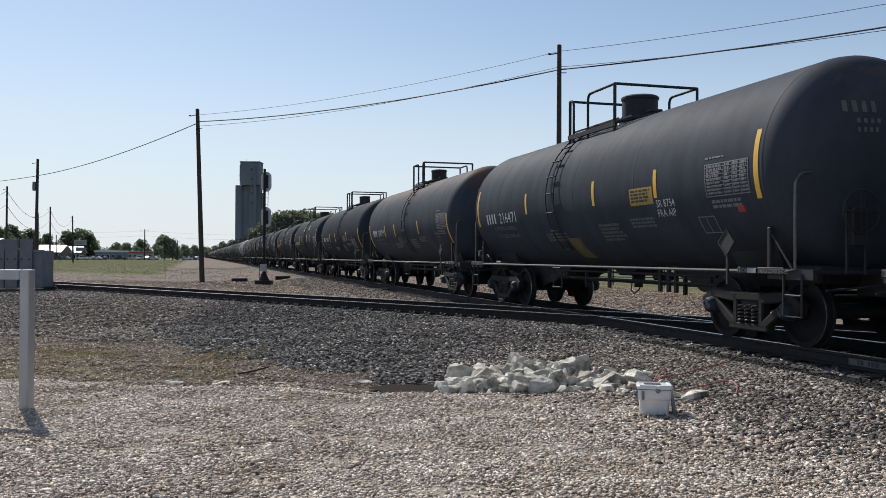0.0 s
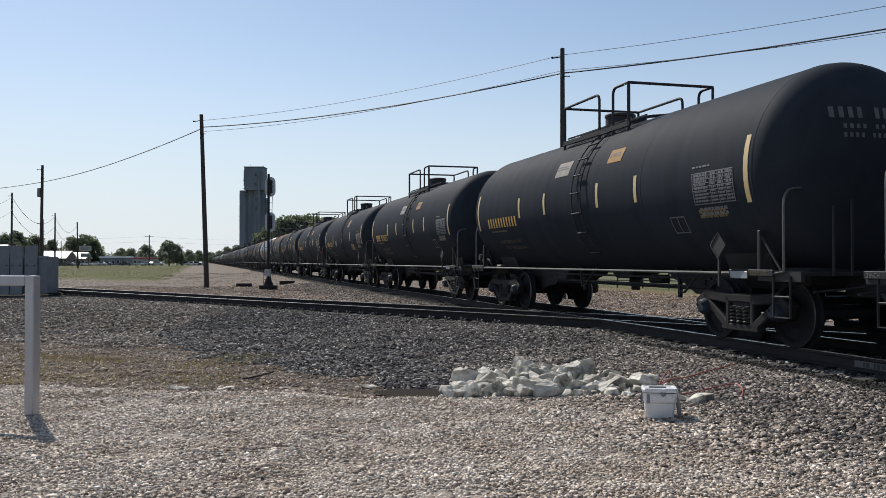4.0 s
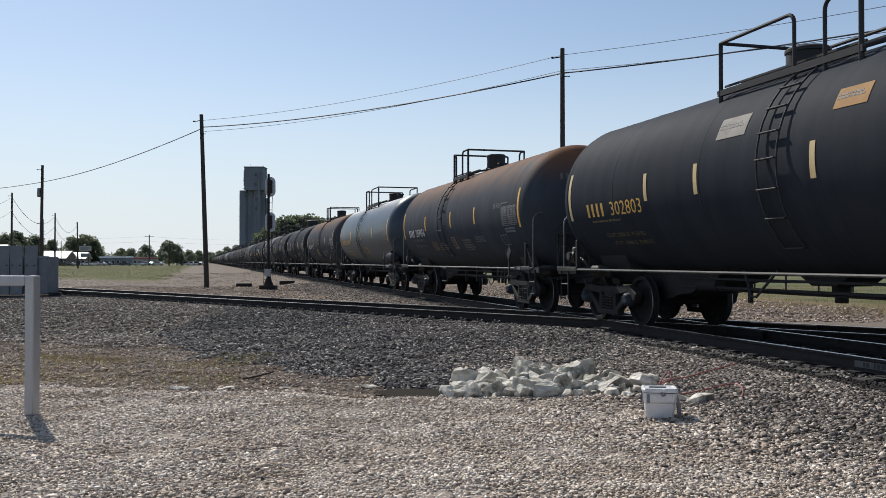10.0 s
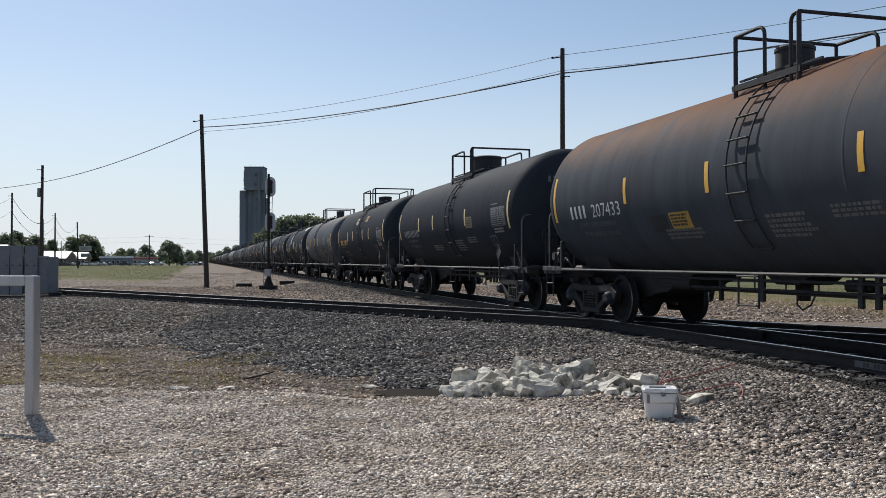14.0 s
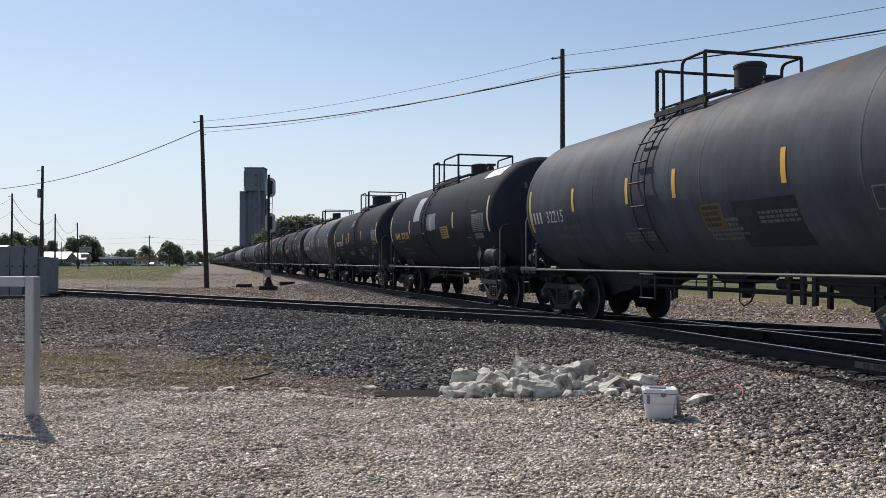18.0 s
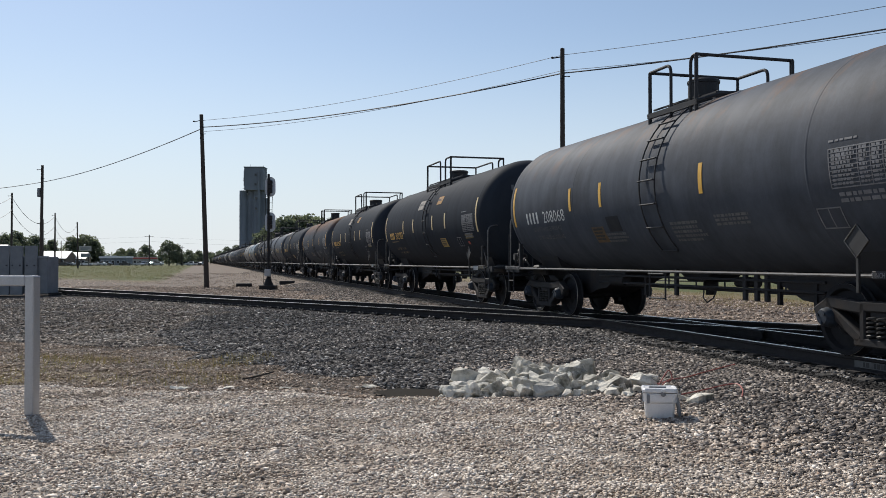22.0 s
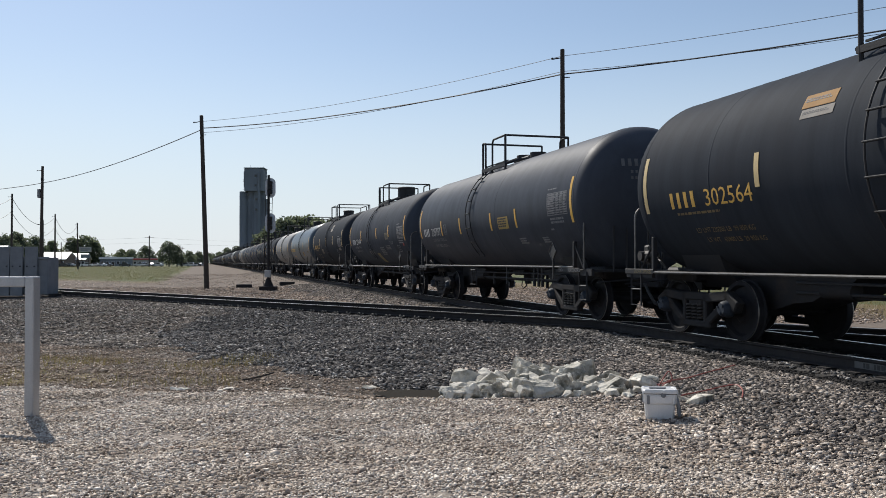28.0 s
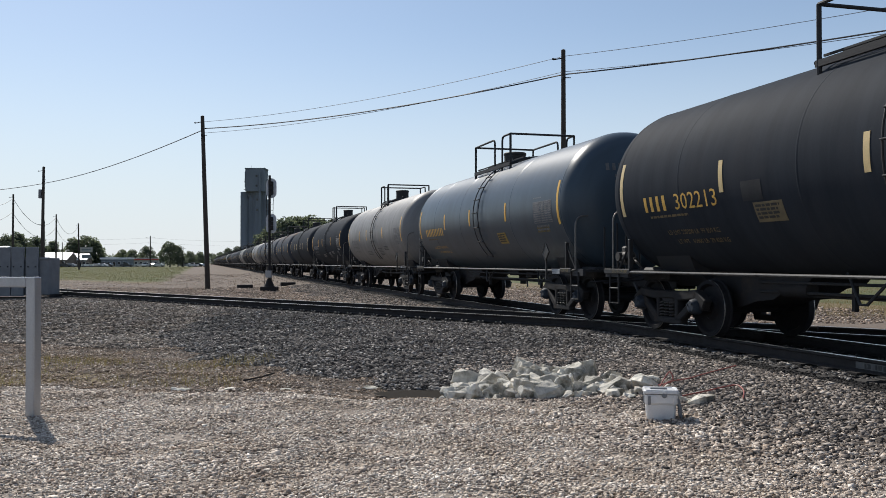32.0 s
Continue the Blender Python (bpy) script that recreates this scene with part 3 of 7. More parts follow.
# ---- the tracks ----
RAIL = [(-0.07, -0.17), (0.07, -0.17), (0.07, -0.155), (0.012, -0.135), (0.012, -0.045), (0.036, -0.032), (0.036, -0.006), (0.026, 0.0),
        (-0.026, 0.0), (-0.036, -0.006), (-0.036, -0.032), (-0.012, -0.045), (-0.012, -0.135), (-0.07, -0.155)]


def build_track(name, label, at, y0, y1, tie_near, tie_far, skip):
    """Rails along local y; ties crosswise, each a timber of its own where the line passes near."""
    top = thing(name, label, "railway track", at, kind="structure")
    for sx in (-1, 1):
        r = part("rail", Shape().prism(RAIL, "y", y0, y1), RAIL_SIDE, top, at=pose(sx * 0.7525, 0, 0))
        part("running_surface", Shape().box((0, (y0 + y1) / 2, 0.001), (0.046, y1 - y0, 0.004)), TREAD_STEEL, r, "polished steel rail head")
    tie = Shape().box((0, 0, 0), (2.6, 0.22, 0.17), None, 0.012).mesh("tie", TIE_WOOD)
    plate = Shape().box((0, 0, 0), (0.34, 0.19, 0.018)).mesh("tie_plate", RAIL_SIDE)
    spike = Shape().box((-0.12, 0.06, 0.028), (0.035, 0.05, 0.04), None, 0.008).box((0.12, -0.06, 0.028), (0.035, 0.05, 0.04), None, 0.008).box((-0.1, -0.06, 0.025), (0.04, 0.035, 0.035), None, 0.008).mesh("spike", PIPE_STEEL)
    rng = random.Random(len(name))
    far = Shape()
    y = y0
    while y < y1:
        y += 0.52
        if skip(y):
            continue
        if tie_near[0] < y < tie_near[1]:
            m = pose(rng.uniform(-0.05, 0.05), y, -0.274 + rng.uniform(-0.012, 0.004), 0, 0, rng.uniform(-1.5, 1.5))
            part("tie", tie, TIE_WOOD, top, at=m)
            for sx in (-1, 1):
                pl = part("tie_plate", plate, RAIL_SIDE, top, at=pose(sx * 0.7525, y, -0.178))
                if name == "crossing_track":
                    part("spike", spike, PIPE_STEEL, pl)
        elif tie_far[0] < y < tie_far[1]:
            far.box((0, y, -0.274), (2.6, 0.22, 0.17))
    if far.v:
        tagged(part("far_ties", far, TIE_WOOD, top), kind="stuff")
    return top


CROSS_AT = pose(TRACK_X, 16.7, 0.0, 0, 0, 30.6)     # the two lines cross here
build_track("main_track", "main railway track with polished rails on dark ties", pose(TRACK_X, 0, 0), -60, 900, (4, 46), (46, 140), lambda y: False)
build_track("crossing_track", "second railway track crossing the main line on a diamond", CROSS_AT, -60, 260, (-11, 42), (42, 110), lambda y: abs(y) < 2.6)


def build_guard_rails():
    for at, name in ((pose(TRACK_X, 16.7, 0), "main"), (CROSS_AT, "cross")):
        for sx in (-1, 1):
            g = part("guard_rail", Shape().prism(RAIL, "y", -3.6, 3.6, (sx * (0.7525 - 0.115), 0, -0.004)), RAIL_SIDE, at=at)
            tagged(g, "rusty guard rail inside the crossing diamond", "guard rail", "crossing guard rails")


build_guard_rails()


def build_rail_paint():
    """A faded painted patch with worn strokes on the web of the near rail."""
    p = part("paint_patch", Shape().box((TRACK_X - 0.7525 - 0.0155, 8.95, -0.09), (0.004, 0.62, 0.085)), RAIL_PAINT)
    tagged(p, "faded pale paint patch with dark strokes on the rail web", "rail marking")
    for dy, w in ((0.14, 0.03), (0.08, 0.05), (-0.04, 0.03), (-0.1, 0.05), (-0.17, 0.05)):
        part("stroke", Shape().box((TRACK_X - 0.7525 - 0.019, 8.95 + dy, -0.09), (0.003, w, 0.06)), PANEL_BLACK, p)


build_rail_paint()


# ---- the train ----
SPEED = 11.06          # m/s towards -y
RUN = ((0.0, 0.54), (0.5, 0.38), (1.0, 0.28), (1.5, 0.24), (2.1, 0.12), (2.8, 0.03), (3.5, 0.0), (5.5, -0.08), (6.0, 0.0), (11.5, 0.0), (11.7, -0.3), (12.1, -0.3), (12.3, 0.0), (13.1, 0.0), (13.4, -0.31), (14.3, -0.31), (14.5, 0.05),
       (15.5, 0.0), (16.2, -0.2), (16.5, -0.3), (17.0, -0.09), (18.0, 0.0), (19.0, -0.04), (20.0, -0.05), (21.0, -0.02), (22.0, 0.0), (25.5, 0.0), (27.5, 0.0), (28.0, -0.09), (29.0, -0.03), (29.4, -0.1), (30.0, -0.03), (30.5, -0.09), (31.0, -0.04), (32.0, -0.13))   # metres behind that steady run
R, ZC = 1.5, 2.46      # tank radius and axis height
HALF = 6.12            # half the length of the straight shell
WHEEL_R = 0.457
MESHES = {}


def cached(key, make):
    if key not in MESHES:
        MESHES[key] = make()
    return MESHES[key]


def on_shell(y, h, r=R):
    """A point on the camera-facing side of the shell, h metres up along its curve from the axis level."""
    a = h / R
    return (-r * math.cos(a), y, ZC + r * math.sin(a))


def patch(s, y0, y1, h0, h1, lift=0.006, n=6):
    """A thin curved plate on the shell: y from y0 to y1, height along the curve from h0 to h1."""
    vs = []
    for r in (R + 0.0015, R + lift):
        for i in range(n + 1):
            h = h0 + (h1 - h0) * i / n
            vs += [on_shell(y0, h, r), on_shell(y1, h, r)]
    k = 2 * (n + 1)
    fs = [(k + 2 * i, k + 2 * i + 1, k + 2 * i + 3, k + 2 * i + 2) for i in range(n)]
    fs += [(2 * i, 2 * i + 2, 2 * i + 3, 2 * i + 1) for i in range(n)]
    fs += [(2 * i, k + 2 * i, k + 2 * i + 2, 2 * i + 2) for i in range(n)] + [(2 * i + 1, 2 * i + 3, k + 2 * i + 3, k + 2 * i + 1) for i in range(n)]
    fs += [(0, 1, k + 1, k), (2 * n, k + 2 * n, k + 2 * n + 1, 2 * n + 1)]
    s.add(vs, fs)


def bars(s, y0, y1, h0, h1, rows, chars, seed=0, lift=0.005):
    """Illegible small print: rows of bars between two lines."""
    rng = random.Random(seed)
    step = (h1 - h0) / rows
    for i in range(rows):
        top = h1 - i * step
        y = y0
        end = y1 + (y0 - y1) * rng.uniform(0, 0.25)
        w = abs(y1 - y0) / chars
        while y > end:
            k = w * rng.choice((1.6, 2.4, 3.4))
            patch(s, y, max(y - k, end), top - step * 0.62, top, lift, 1)
            y -= k + w * 0.7


def mark(s, y0, y1, h, size, chars):
    """A stencilled mark that stays plain: one upright bar for each character."""
    step = (y1 - y0) / chars
    for i in range(chars):
        a = y0 + i * step
        patch(s, a, a + step * 0.42, h - size / 2, h + size / 2, 0.005, 2)


def lettering(text, size):
    """The outlines of words as flat vertices and faces, from the built-in font."""
    cu = bpy.data.curves.new("letters", "FONT")
    cu.body, cu.size, cu.resolution_u = text, size, 2
    ob = bpy.data.objects.new("letters", cu)
    me = bpy.data.meshes.new_from_object(ob)
    vs, fs = [v.co.copy() for v in me.vertices], [tuple(p.vertices) for p in me.polygons]
    bpy.data.objects.remove(ob)
    bpy.data.curves.remove(cu)
    bpy.data.meshes.remove(me)
    return vs, fs


def words(s, text, y0, h, size, squeeze=0.9):
    """Words laid on the shell, reading from the far end towards the near end."""
    vs, fs = lettering(text, size)
    s.add([on_shell(y0 - v.x * squeeze, h + v.y, R + 0.005) for v in vs], fs)


def fitted_words(s, text, y0, y1, h0, h1):
    """Words stretched to fill the panel from y0 to y1 and from h0 to h1."""
    vs, fs = lettering(text, 1.0)
    a, b = min(v.x for v in vs), max(v.x for v in vs)
    c, d = min(v.y for v in vs), max(v.y for v in vs)
    s.add([on_shell(y0 + (y1 - y0) * (v.x - a) / (b - a), h0 + (h1 - h0) * (v.y - c) / (d - c), R + 0.005) for v in vs], fs)


def flat_words(s, text, at, size, squeeze=0.9):
    vs, fs = lettering(text, size)
    s.add([(at[0], at[1] - v.x * squeeze, at[2] + v.y) for v in vs], fs)


# -- running gear --
def side_frame():
    s = Shape()
    # the casting is an arch with a spring window, so it is made of a few straight pieces
    for a, b, w in (((-1.1, 0.52), (-0.86, 0.66), 0.2), ((-0.9, 0.68), (-0.3, 0.63), 0.15), ((-0.3, 0.65), (0.3, 0.65), 0.13), ((0.3, 0.63), (0.9, 0.68), 0.15),
                    ((0.86, 0.66), (1.1, 0.52), 0.2), ((-0.86, 0.58), (-0.36, 0.26), 0.13), ((0.86, 0.58), (0.36, 0.26), 0.13), ((-0.42, 0.22), (0.42, 0.22), 0.11),
                    ((-0.3, 0.24), (-0.3, 0.66), 0.1), ((0.3, 0.24), (0.3, 0.66), 0.1)):
        d = Vector((0, b[0] - a[0], b[1] - a[1]))
        ang = math.atan2(d.z, d.y)
        s.box((0, (a[0] + b[0]) / 2, (a[1] + b[1]) / 2), (0.15, d.length + 0.06, w), Matrix.Rotation(ang, 3, "X"), 0.02)
    return s.mesh("side_frame", TRUCK_STEEL)


def hub_mesh(sx):
    s = Shape()
    s.lathe([(0.0, sx * 0.17), (0.09, sx * 0.165), (0.115, sx * 0.13), (0.13, sx * 0.06), (0.13, 0.0), (0.0, 0.0)], "x", n=16)
    for k in range(3):
        a = k * math.tau / 3 + 0.4
        s.cyl((sx * 0.16, 0.07 * math.cos(a), 0.07 * math.sin(a)), (sx * 0.185, 0.07 * math.cos(a), 0.07 * math.sin(a)), 0.02, 6)
    return s.mesh("bearing_cap", HUB_BLUE)


def spring_mesh():
    pts = [(0.07 * math.cos(k * 0.785), 0.07 * math.sin(k * 0.785), 0.28 + 0.0065 * k) for k in range(40)]
    return Shape().tube(pts, 0.016, 5).mesh("coil_spring", SPRING_STEEL)


AXLES = []


def build_truck(car, y, detail):
    t = part("truck", cached("bolster", lambda: Shape().box((0, 0, 0.56), (2.1, 0.42, 0.2), None, 0.03).box((0, 0, 0.72), (0.5, 0.5, 0.12), None, 0.03).box((0, -0.62, 0.5), (1.7, 0.1, 0.14)).box((0, 0.62, 0.5), (1.7, 0.1, 0.14)).mesh("truck", TRUCK_STEEL)),
             TRUCK_STEEL, car, "cast steel truck with roller bearings" if detail else "", at=pose(0, y, 0))
    for sx in (-1, 1):
        part("side_frame", cached("side_frame", side_frame), TRUCK_STEEL, t, at=pose(sx * 1.0, 0, 0))
        if detail:
            for dy in (-0.16, 0.0, 0.16) if sx < 0 else ():
                part("coil_spring", cached("springs", spring_mesh), SPRING_STEEL, t, at=pose(sx * 1.02, dy, 0))
            for dy in (-0.889, 0.889):
                part("bearing_cap", cached(f"hub{sx}", lambda: hub_mesh(sx)), HUB_BLUE, t, at=pose(sx * 1.0, dy, WHEEL_R + 0.03))
                part("brake_shoe", cached(f"shoe{sx}", lambda: Shape().lathe([(0.475, sx * 0.70), (0.475, sx * 0.81), (0.53, sx * 0.81), (0.53, sx * 0.70), (0.475, sx * 0.70)], "x", n=5, a0=-0.35, a1=0.35).mesh("brake_shoe", TRUCK_STEEL)), TRUCK_STEEL, t,
                     at=pose(0, dy, WHEEL_R, 0 if dy < 0 else 180))
    for dy in (-0.889, 0.889):
        w = part("wheelset", cached("wheelset", lambda: Shape().lathe(wheel_profile(-1), "x", n=36).lathe(wheel_profile(1), "x", n=36).cyl((-1.08, 0, 0), (1.08, 0, 0), 0.08, 12).mesh("wheelset", WHEEL_STEEL)), WHEEL_STEEL, t, at=pose(0, dy, WHEEL_R))
        bright_tread(w.data)
        if detail:
            AXLES.append((w, dy))
    return t


def bright_tread(me):
    """The tread and its outer edge are worn bright."""
    if len(me.materials) == 1:
        me.materials.append(BRIGHT_STEEL)
        for p in me.polygons:
            r = math.hypot(p.center.y, p.center.z)
            if 0.45 < r < 0.458 and abs(p.center.x) > 0.8:
                p.material_index = 1


def wheel_profile(sx):
    g = 0.7525
    return [(0.09, sx * (g + 0.06)), (0.15, sx * (g + 0.065)), (0.2, sx * (g + 0.02)), (0.36, sx * (g + 0.015)), (0.39, sx * (g + 0.075)), (0.452, sx * (g + 0.075)),
            (WHEEL_R, sx * (g + 0.06)), (WHEEL_R + 0.002, sx * (g - 0.025)), (WHEEL_R + 0.026, sx * (g - 0.045)), (WHEEL_R + 0.02, sx * (g - 0.065)),
            (0.39, sx * (g - 0.068)), (0.36, sx * (g - 0.03)), (0.2, sx * (g - 0.04)), (0.09, sx * (g - 0.05))]


# -- body parts --
def tank_shape(half):
    prof = [(0.001, -half - 0.72)]
    for k in range(1, 12):
        a = k * math.pi / 24
        prof.append((R * math.sin(a) ** 0.92, -half - 0.72 * math.cos(a) ** 0.85))
    prof += [(R, -half), (R, -half + 0.05), (R, -half / 2), (R, 0), (R, half / 2), (R, half - 0.05)]
    prof += [(r, -h) for r, h in prof[11::-1]]
    return Shape().lathe(prof, "y", (0, 0, ZC), 72)


def seam_shape(ys):
    s = Shape()
    for y in ys:
        s.lathe([(R - 0.003, y - 0.03), (R + 0.0035, y - 0.014), (R + 0.0035, y + 0.014), (R - 0.003, y + 0.03)], "y", (0, 0, ZC), 72)
    return s


def bend(a, c, b, n=5):
    """A rounded corner from a to b round the control point c."""
    a, b, c = Vector(a), Vector(b), Vector(c)
    return [a * (1 - t) ** 2 + c * 2 * t * (1 - t) + b * t * t for t in (i / n for i in range(n + 1))]


def hoop(p, q, top, r=0.15):
    """Post up from p, rounded corner, along to q at height top."""
    p, q = Vector(p), Vector(q)
    d = (q - p)
    d.z = 0
    d.normalize()
    c = Vector((p.x, p.y, top))
    return [p, c - Vector((0, 0, r))] + bend(c - Vector((0, 0, r)), c, c + d * r)[1:] + [Vector((q.x, q.y, top))]


def railing_posts(y0, gap0, gap1, y1, far0, far1):
    """Rails round the platform as separate pipe runs, open at the ladder and on the far side."""
    w, top, base = 0.9, 4.57, 3.62
    r = 0.028
    runs = [Shape().tube([(-w, y0, base), (-w, y0, top)], r * 1.2).tube([(-w, y0, top), (w, y0, top)], r).tube([(w, y0, base), (w, y0, top)], r),
            Shape().tube([(-w, y1, base), (-w, y1, top)], r * 1.2).tube([(-w, y1, top), (w, y1, top)], r).tube([(w, y1, base), (w, y1, top)], r),
            Shape().tube(hoop((-w, gap0, base), (-w, y0, base), top, min(0.15, abs(gap0 - y0) * 0.8)), r),
            Shape().tube(hoop((-w, gap1, base), (-w, y1, base), top, min(0.15, abs(gap1 - y1) * 0.8)), r)]
    if far0 is not None:
        runs.append(Shape().tube(hoop((w, far0, base), (w, y0, base), top), r))
    if far1 is not None:
        runs.append(Shape().tube(hoop((w, far1, base), (w, y1, base), top, min(0.15, abs(far1 - y1) * 0.8)), r))
    return runs


def platform_shapes(y0, y1):
    """Side beam of the platform; then the other beam, the end hoops and the grating bars, each on its own."""
    m, run = (y0 + y1) / 2, y1 - y0
    pieces = [Shape().box((x, m, 3.79), (0.06, abs(run) + 0.1, 0.09)) for x in (-0.9, 0.9)]
    for y in (y0 + 0.05, y1 - 0.05):
        pieces.append(Shape().tube([(-0.92, y, 3.8), (-0.5, y, 3.93), (0, y, 3.99), (0.5, y, 3.93), (0.92, y, 3.8)], 0.03, 6))
    for k in range(12):
        x = -0.82 + k * 0.149
        if abs(x) > 0.32:
            pieces.append(Shape().box((x, m, 3.9 if abs(x) > 0.6 else 3.97), (0.03, abs(run), 0.03)))
    return pieces


def dome_shape(y, r, top):
    """Manway bonnet with a bolted rim, and the small valves in line behind it."""
    s = Shape().lathe([(r * 1.16, 3.9), (r * 1.16, 3.99), (r, 4.01), (r, top - 0.08), (r * 1.06, top - 0.075), (r * 1.06, top - 0.03), (r * 0.94, top), (0.001, top + 0.005)], "z", (0, y, 0), 28)
    for k in range(10):
        a = k * math.tau / 10
        s.cyl((r * 1.1 * math.cos(a), y + r * 1.1 * math.sin(a), 3.98), (r * 1.1 * math.cos(a), y + r * 1.1 * math.sin(a), 4.04), 0.02, 6)
    return s


def valve_shape(y, tall):
    s = Shape().cyl((0, y, 3.93), (0, y, 4.04), 0.17, 14).cyl((0, y, 4.04), (0, y, 4.04 + tall), 0.1, 12, 0.08)
    return s.box((0, y, 4.06 + tall), (0.3, 0.14, 0.07), None, 0.02).cyl((0.12, y - 0.2, 3.95), (0.12, y - 0.2, 4.06), 0.05, 8)


def ladder_shapes(y0, y1, low):
    """Two curved stringers from the platform down the shell, the rungs, and a hanging step below the side pipe."""
    path = []
    for k in range(17):
        a = radians(62) - k * radians(106) / 16
        path.append((-(R + 0.06) * math.cos(a), ZC + (R + 0.06) * math.sin(a)))
    rails = [Shape().tube([(x, y, z) for x, z in path], 0.014, 6) for y in (y0, y1)]
    if low < 0.9:
        for q, y in zip(rails, (y0, y1)):
            q.tube([(-1.36, y, 1.03), (-1.36, y, low)], 0.016, 6)
    rungs = []
    places = [path[i] for i in (1, 3, 5, 7, 9)]
    for z in (2.13, 1.75, 1.36):
        places.append((-(R + 0.06) * math.cos(math.asin((z - ZC) / (R + 0.06))), z))
    if low < 0.9:
        places += [(-1.36, 0.98), (-1.36, low + 0.03)]
    for x, z in places:
        rungs.append(Shape().box((x - 0.02, (y0 + y1) / 2, z), (0.05, abs(y1 - y0), 0.022), None, 0.006))
    return rails, rungs


def end_gear(car, end, detail, style):
    """Draft sill, coupler, end posts, grab irons and brake gear at one end (end is +1 for the far end)."""
    e = end
    part("end_sill", cached(f"end_sill{e}", lambda: Shape().box((0, e * 6.9, 0.88), (0.4, 1.1, 0.36), None, 0.02).box((0, e * 6.0, 1.02), (2.66, 1.7, 0.05)).box((-1.32, e * 6.5, 0.99), (0.06, 0.9, 0.13)).box((1.32, e * 6.5, 0.99), (0.06, 0.9, 0.13))
         .box((0, e * 6.0, 0.98), (1.7, 0.9, 0.24), None, 0.04).mesh("end_sill", BLACK_STEEL)), BLACK_STEEL, car)
    part("coupler", cached(f"coupler{e}", lambda: Shape().box((0, e * 7.4, 0.88), (0.18, 0.32, 0.2), None, 0.03).box((-0.08, e * 7.52, 0.88), (0.2, 0.14, 0.28), None, 0.04).box((0.13, e * 7.5, 0.88), (0.1, 0.2, 0.28), None, 0.03).mesh("coupler", TRUCK_STEEL)), TRUCK_STEEL, car)
    if not detail:
        return
    for sx in (-1, 1):
        part("grab_iron", cached(f"grab{e}{sx}{style}", lambda: Shape().tube([(sx * 1.36, e * 6.2, 1.0)] + hoop((sx * 1.36, e * 6.62, 1.05), (sx * 1.36 - sx * 0.5, e * 6.62, 1.05), 2.3 if style == "g" else 2.15, 0.22) + [(sx * 0.9, e * 6.62, 2.28 if style == "g" else 2.13)], 0.018, 6).mesh("grab_iron", PIPE_STEEL)),
             PIPE_STEEL, car, "bent pipe grab iron" if e * sx < 0 else "")
        part("end_step", cached(f"step{e}{sx}", lambda: Shape().tube([(sx * 1.36, e * 6.75, 1.0), (sx * 1.36, e * 6.75, 0.45), (sx * 1.36, e * 6.4, 0.45), (sx * 1.36, e * 6.4, 1.0)], 0.017, 6).tube([(sx * 1.36, e * 6.75, 0.72), (sx * 1.36, e * 6.4, 0.72)], 0.015, 6).mesh("end_step", BLACK_STEEL)), BLACK_STEEL, car)
        part("end_post", cached(f"post{e}{sx}", lambda: Shape().box((sx * 1.3, e * 6.05, 1.3), (0.08, 0.07, 0.62), None, 0.01).tube([(sx * 1.3, e * 6.05, 1.55), (sx * 1.3, e * 6.5, 1.05)], 0.02, 6).mesh("end_post", BLACK_STEEL)), BLACK_STEEL, car)
        part("safety_rail", cached(f"safety{e}{sx}", lambda: Shape().tube([(sx * 0.62, e * 7.0, 1.0), (sx * 0.62, e * 7.0, 1.95), (sx * 0.62, e * 7.0, 1.98)], 0.02, 6).tube([(sx * 0.9, e * 7.0, 1.0), (sx * 0.9, e * 7.0, 1.9)], 0.02, 6).mesh("safety_rail", BLACK_STEEL)), BLACK_STEEL, car)
    part("air_hose", cached(f"hose{e}", lambda: Shape().tube([(-0.35, e * 7.2, 0.8), (-0.36, e * 7.38, 0.62), (-0.3, e * 7.52, 0.4), (-0.2, e * 7.6, 0.36)], 0.03, 7).mesh("air_hose", WIRE_BLACK)), WIRE_BLACK, car)
    part("cut_lever", cached(f"lever{e}", lambda: Shape().tube([(-1.3, e * 7.12, 0.8), (-0.5, e * 7.14, 0.86), (-0.1, e * 7.3, 0.98)], 0.014, 6).mesh("cut_lever", BLACK_STEEL)), BLACK_STEEL, car)
    if e < 0 and style == "g":
        part("brake_wheel", cached("brake_wheel", lambda: Shape().tube([(-0.75 + 0.27 * math.cos(k * math.tau / 20), -7.08, 1.78 + 0.27 * math.sin(k * math.tau / 20)) for k in range(21)], 0.016, 6)
             .tube([(-1.02, -7.08, 1.78), (-0.48, -7.08, 1.78)], 0.012, 5).tube([(-0.75, -7.08, 2.05), (-0.75, -7.08, 1.51)], 0.012, 5).box((-0.75, -7.0, 1.6), (0.22, 0.12, 0.5), None, 0.02).mesh("brake_wheel", BLACK_STEEL)), BLACK_STEEL, car)
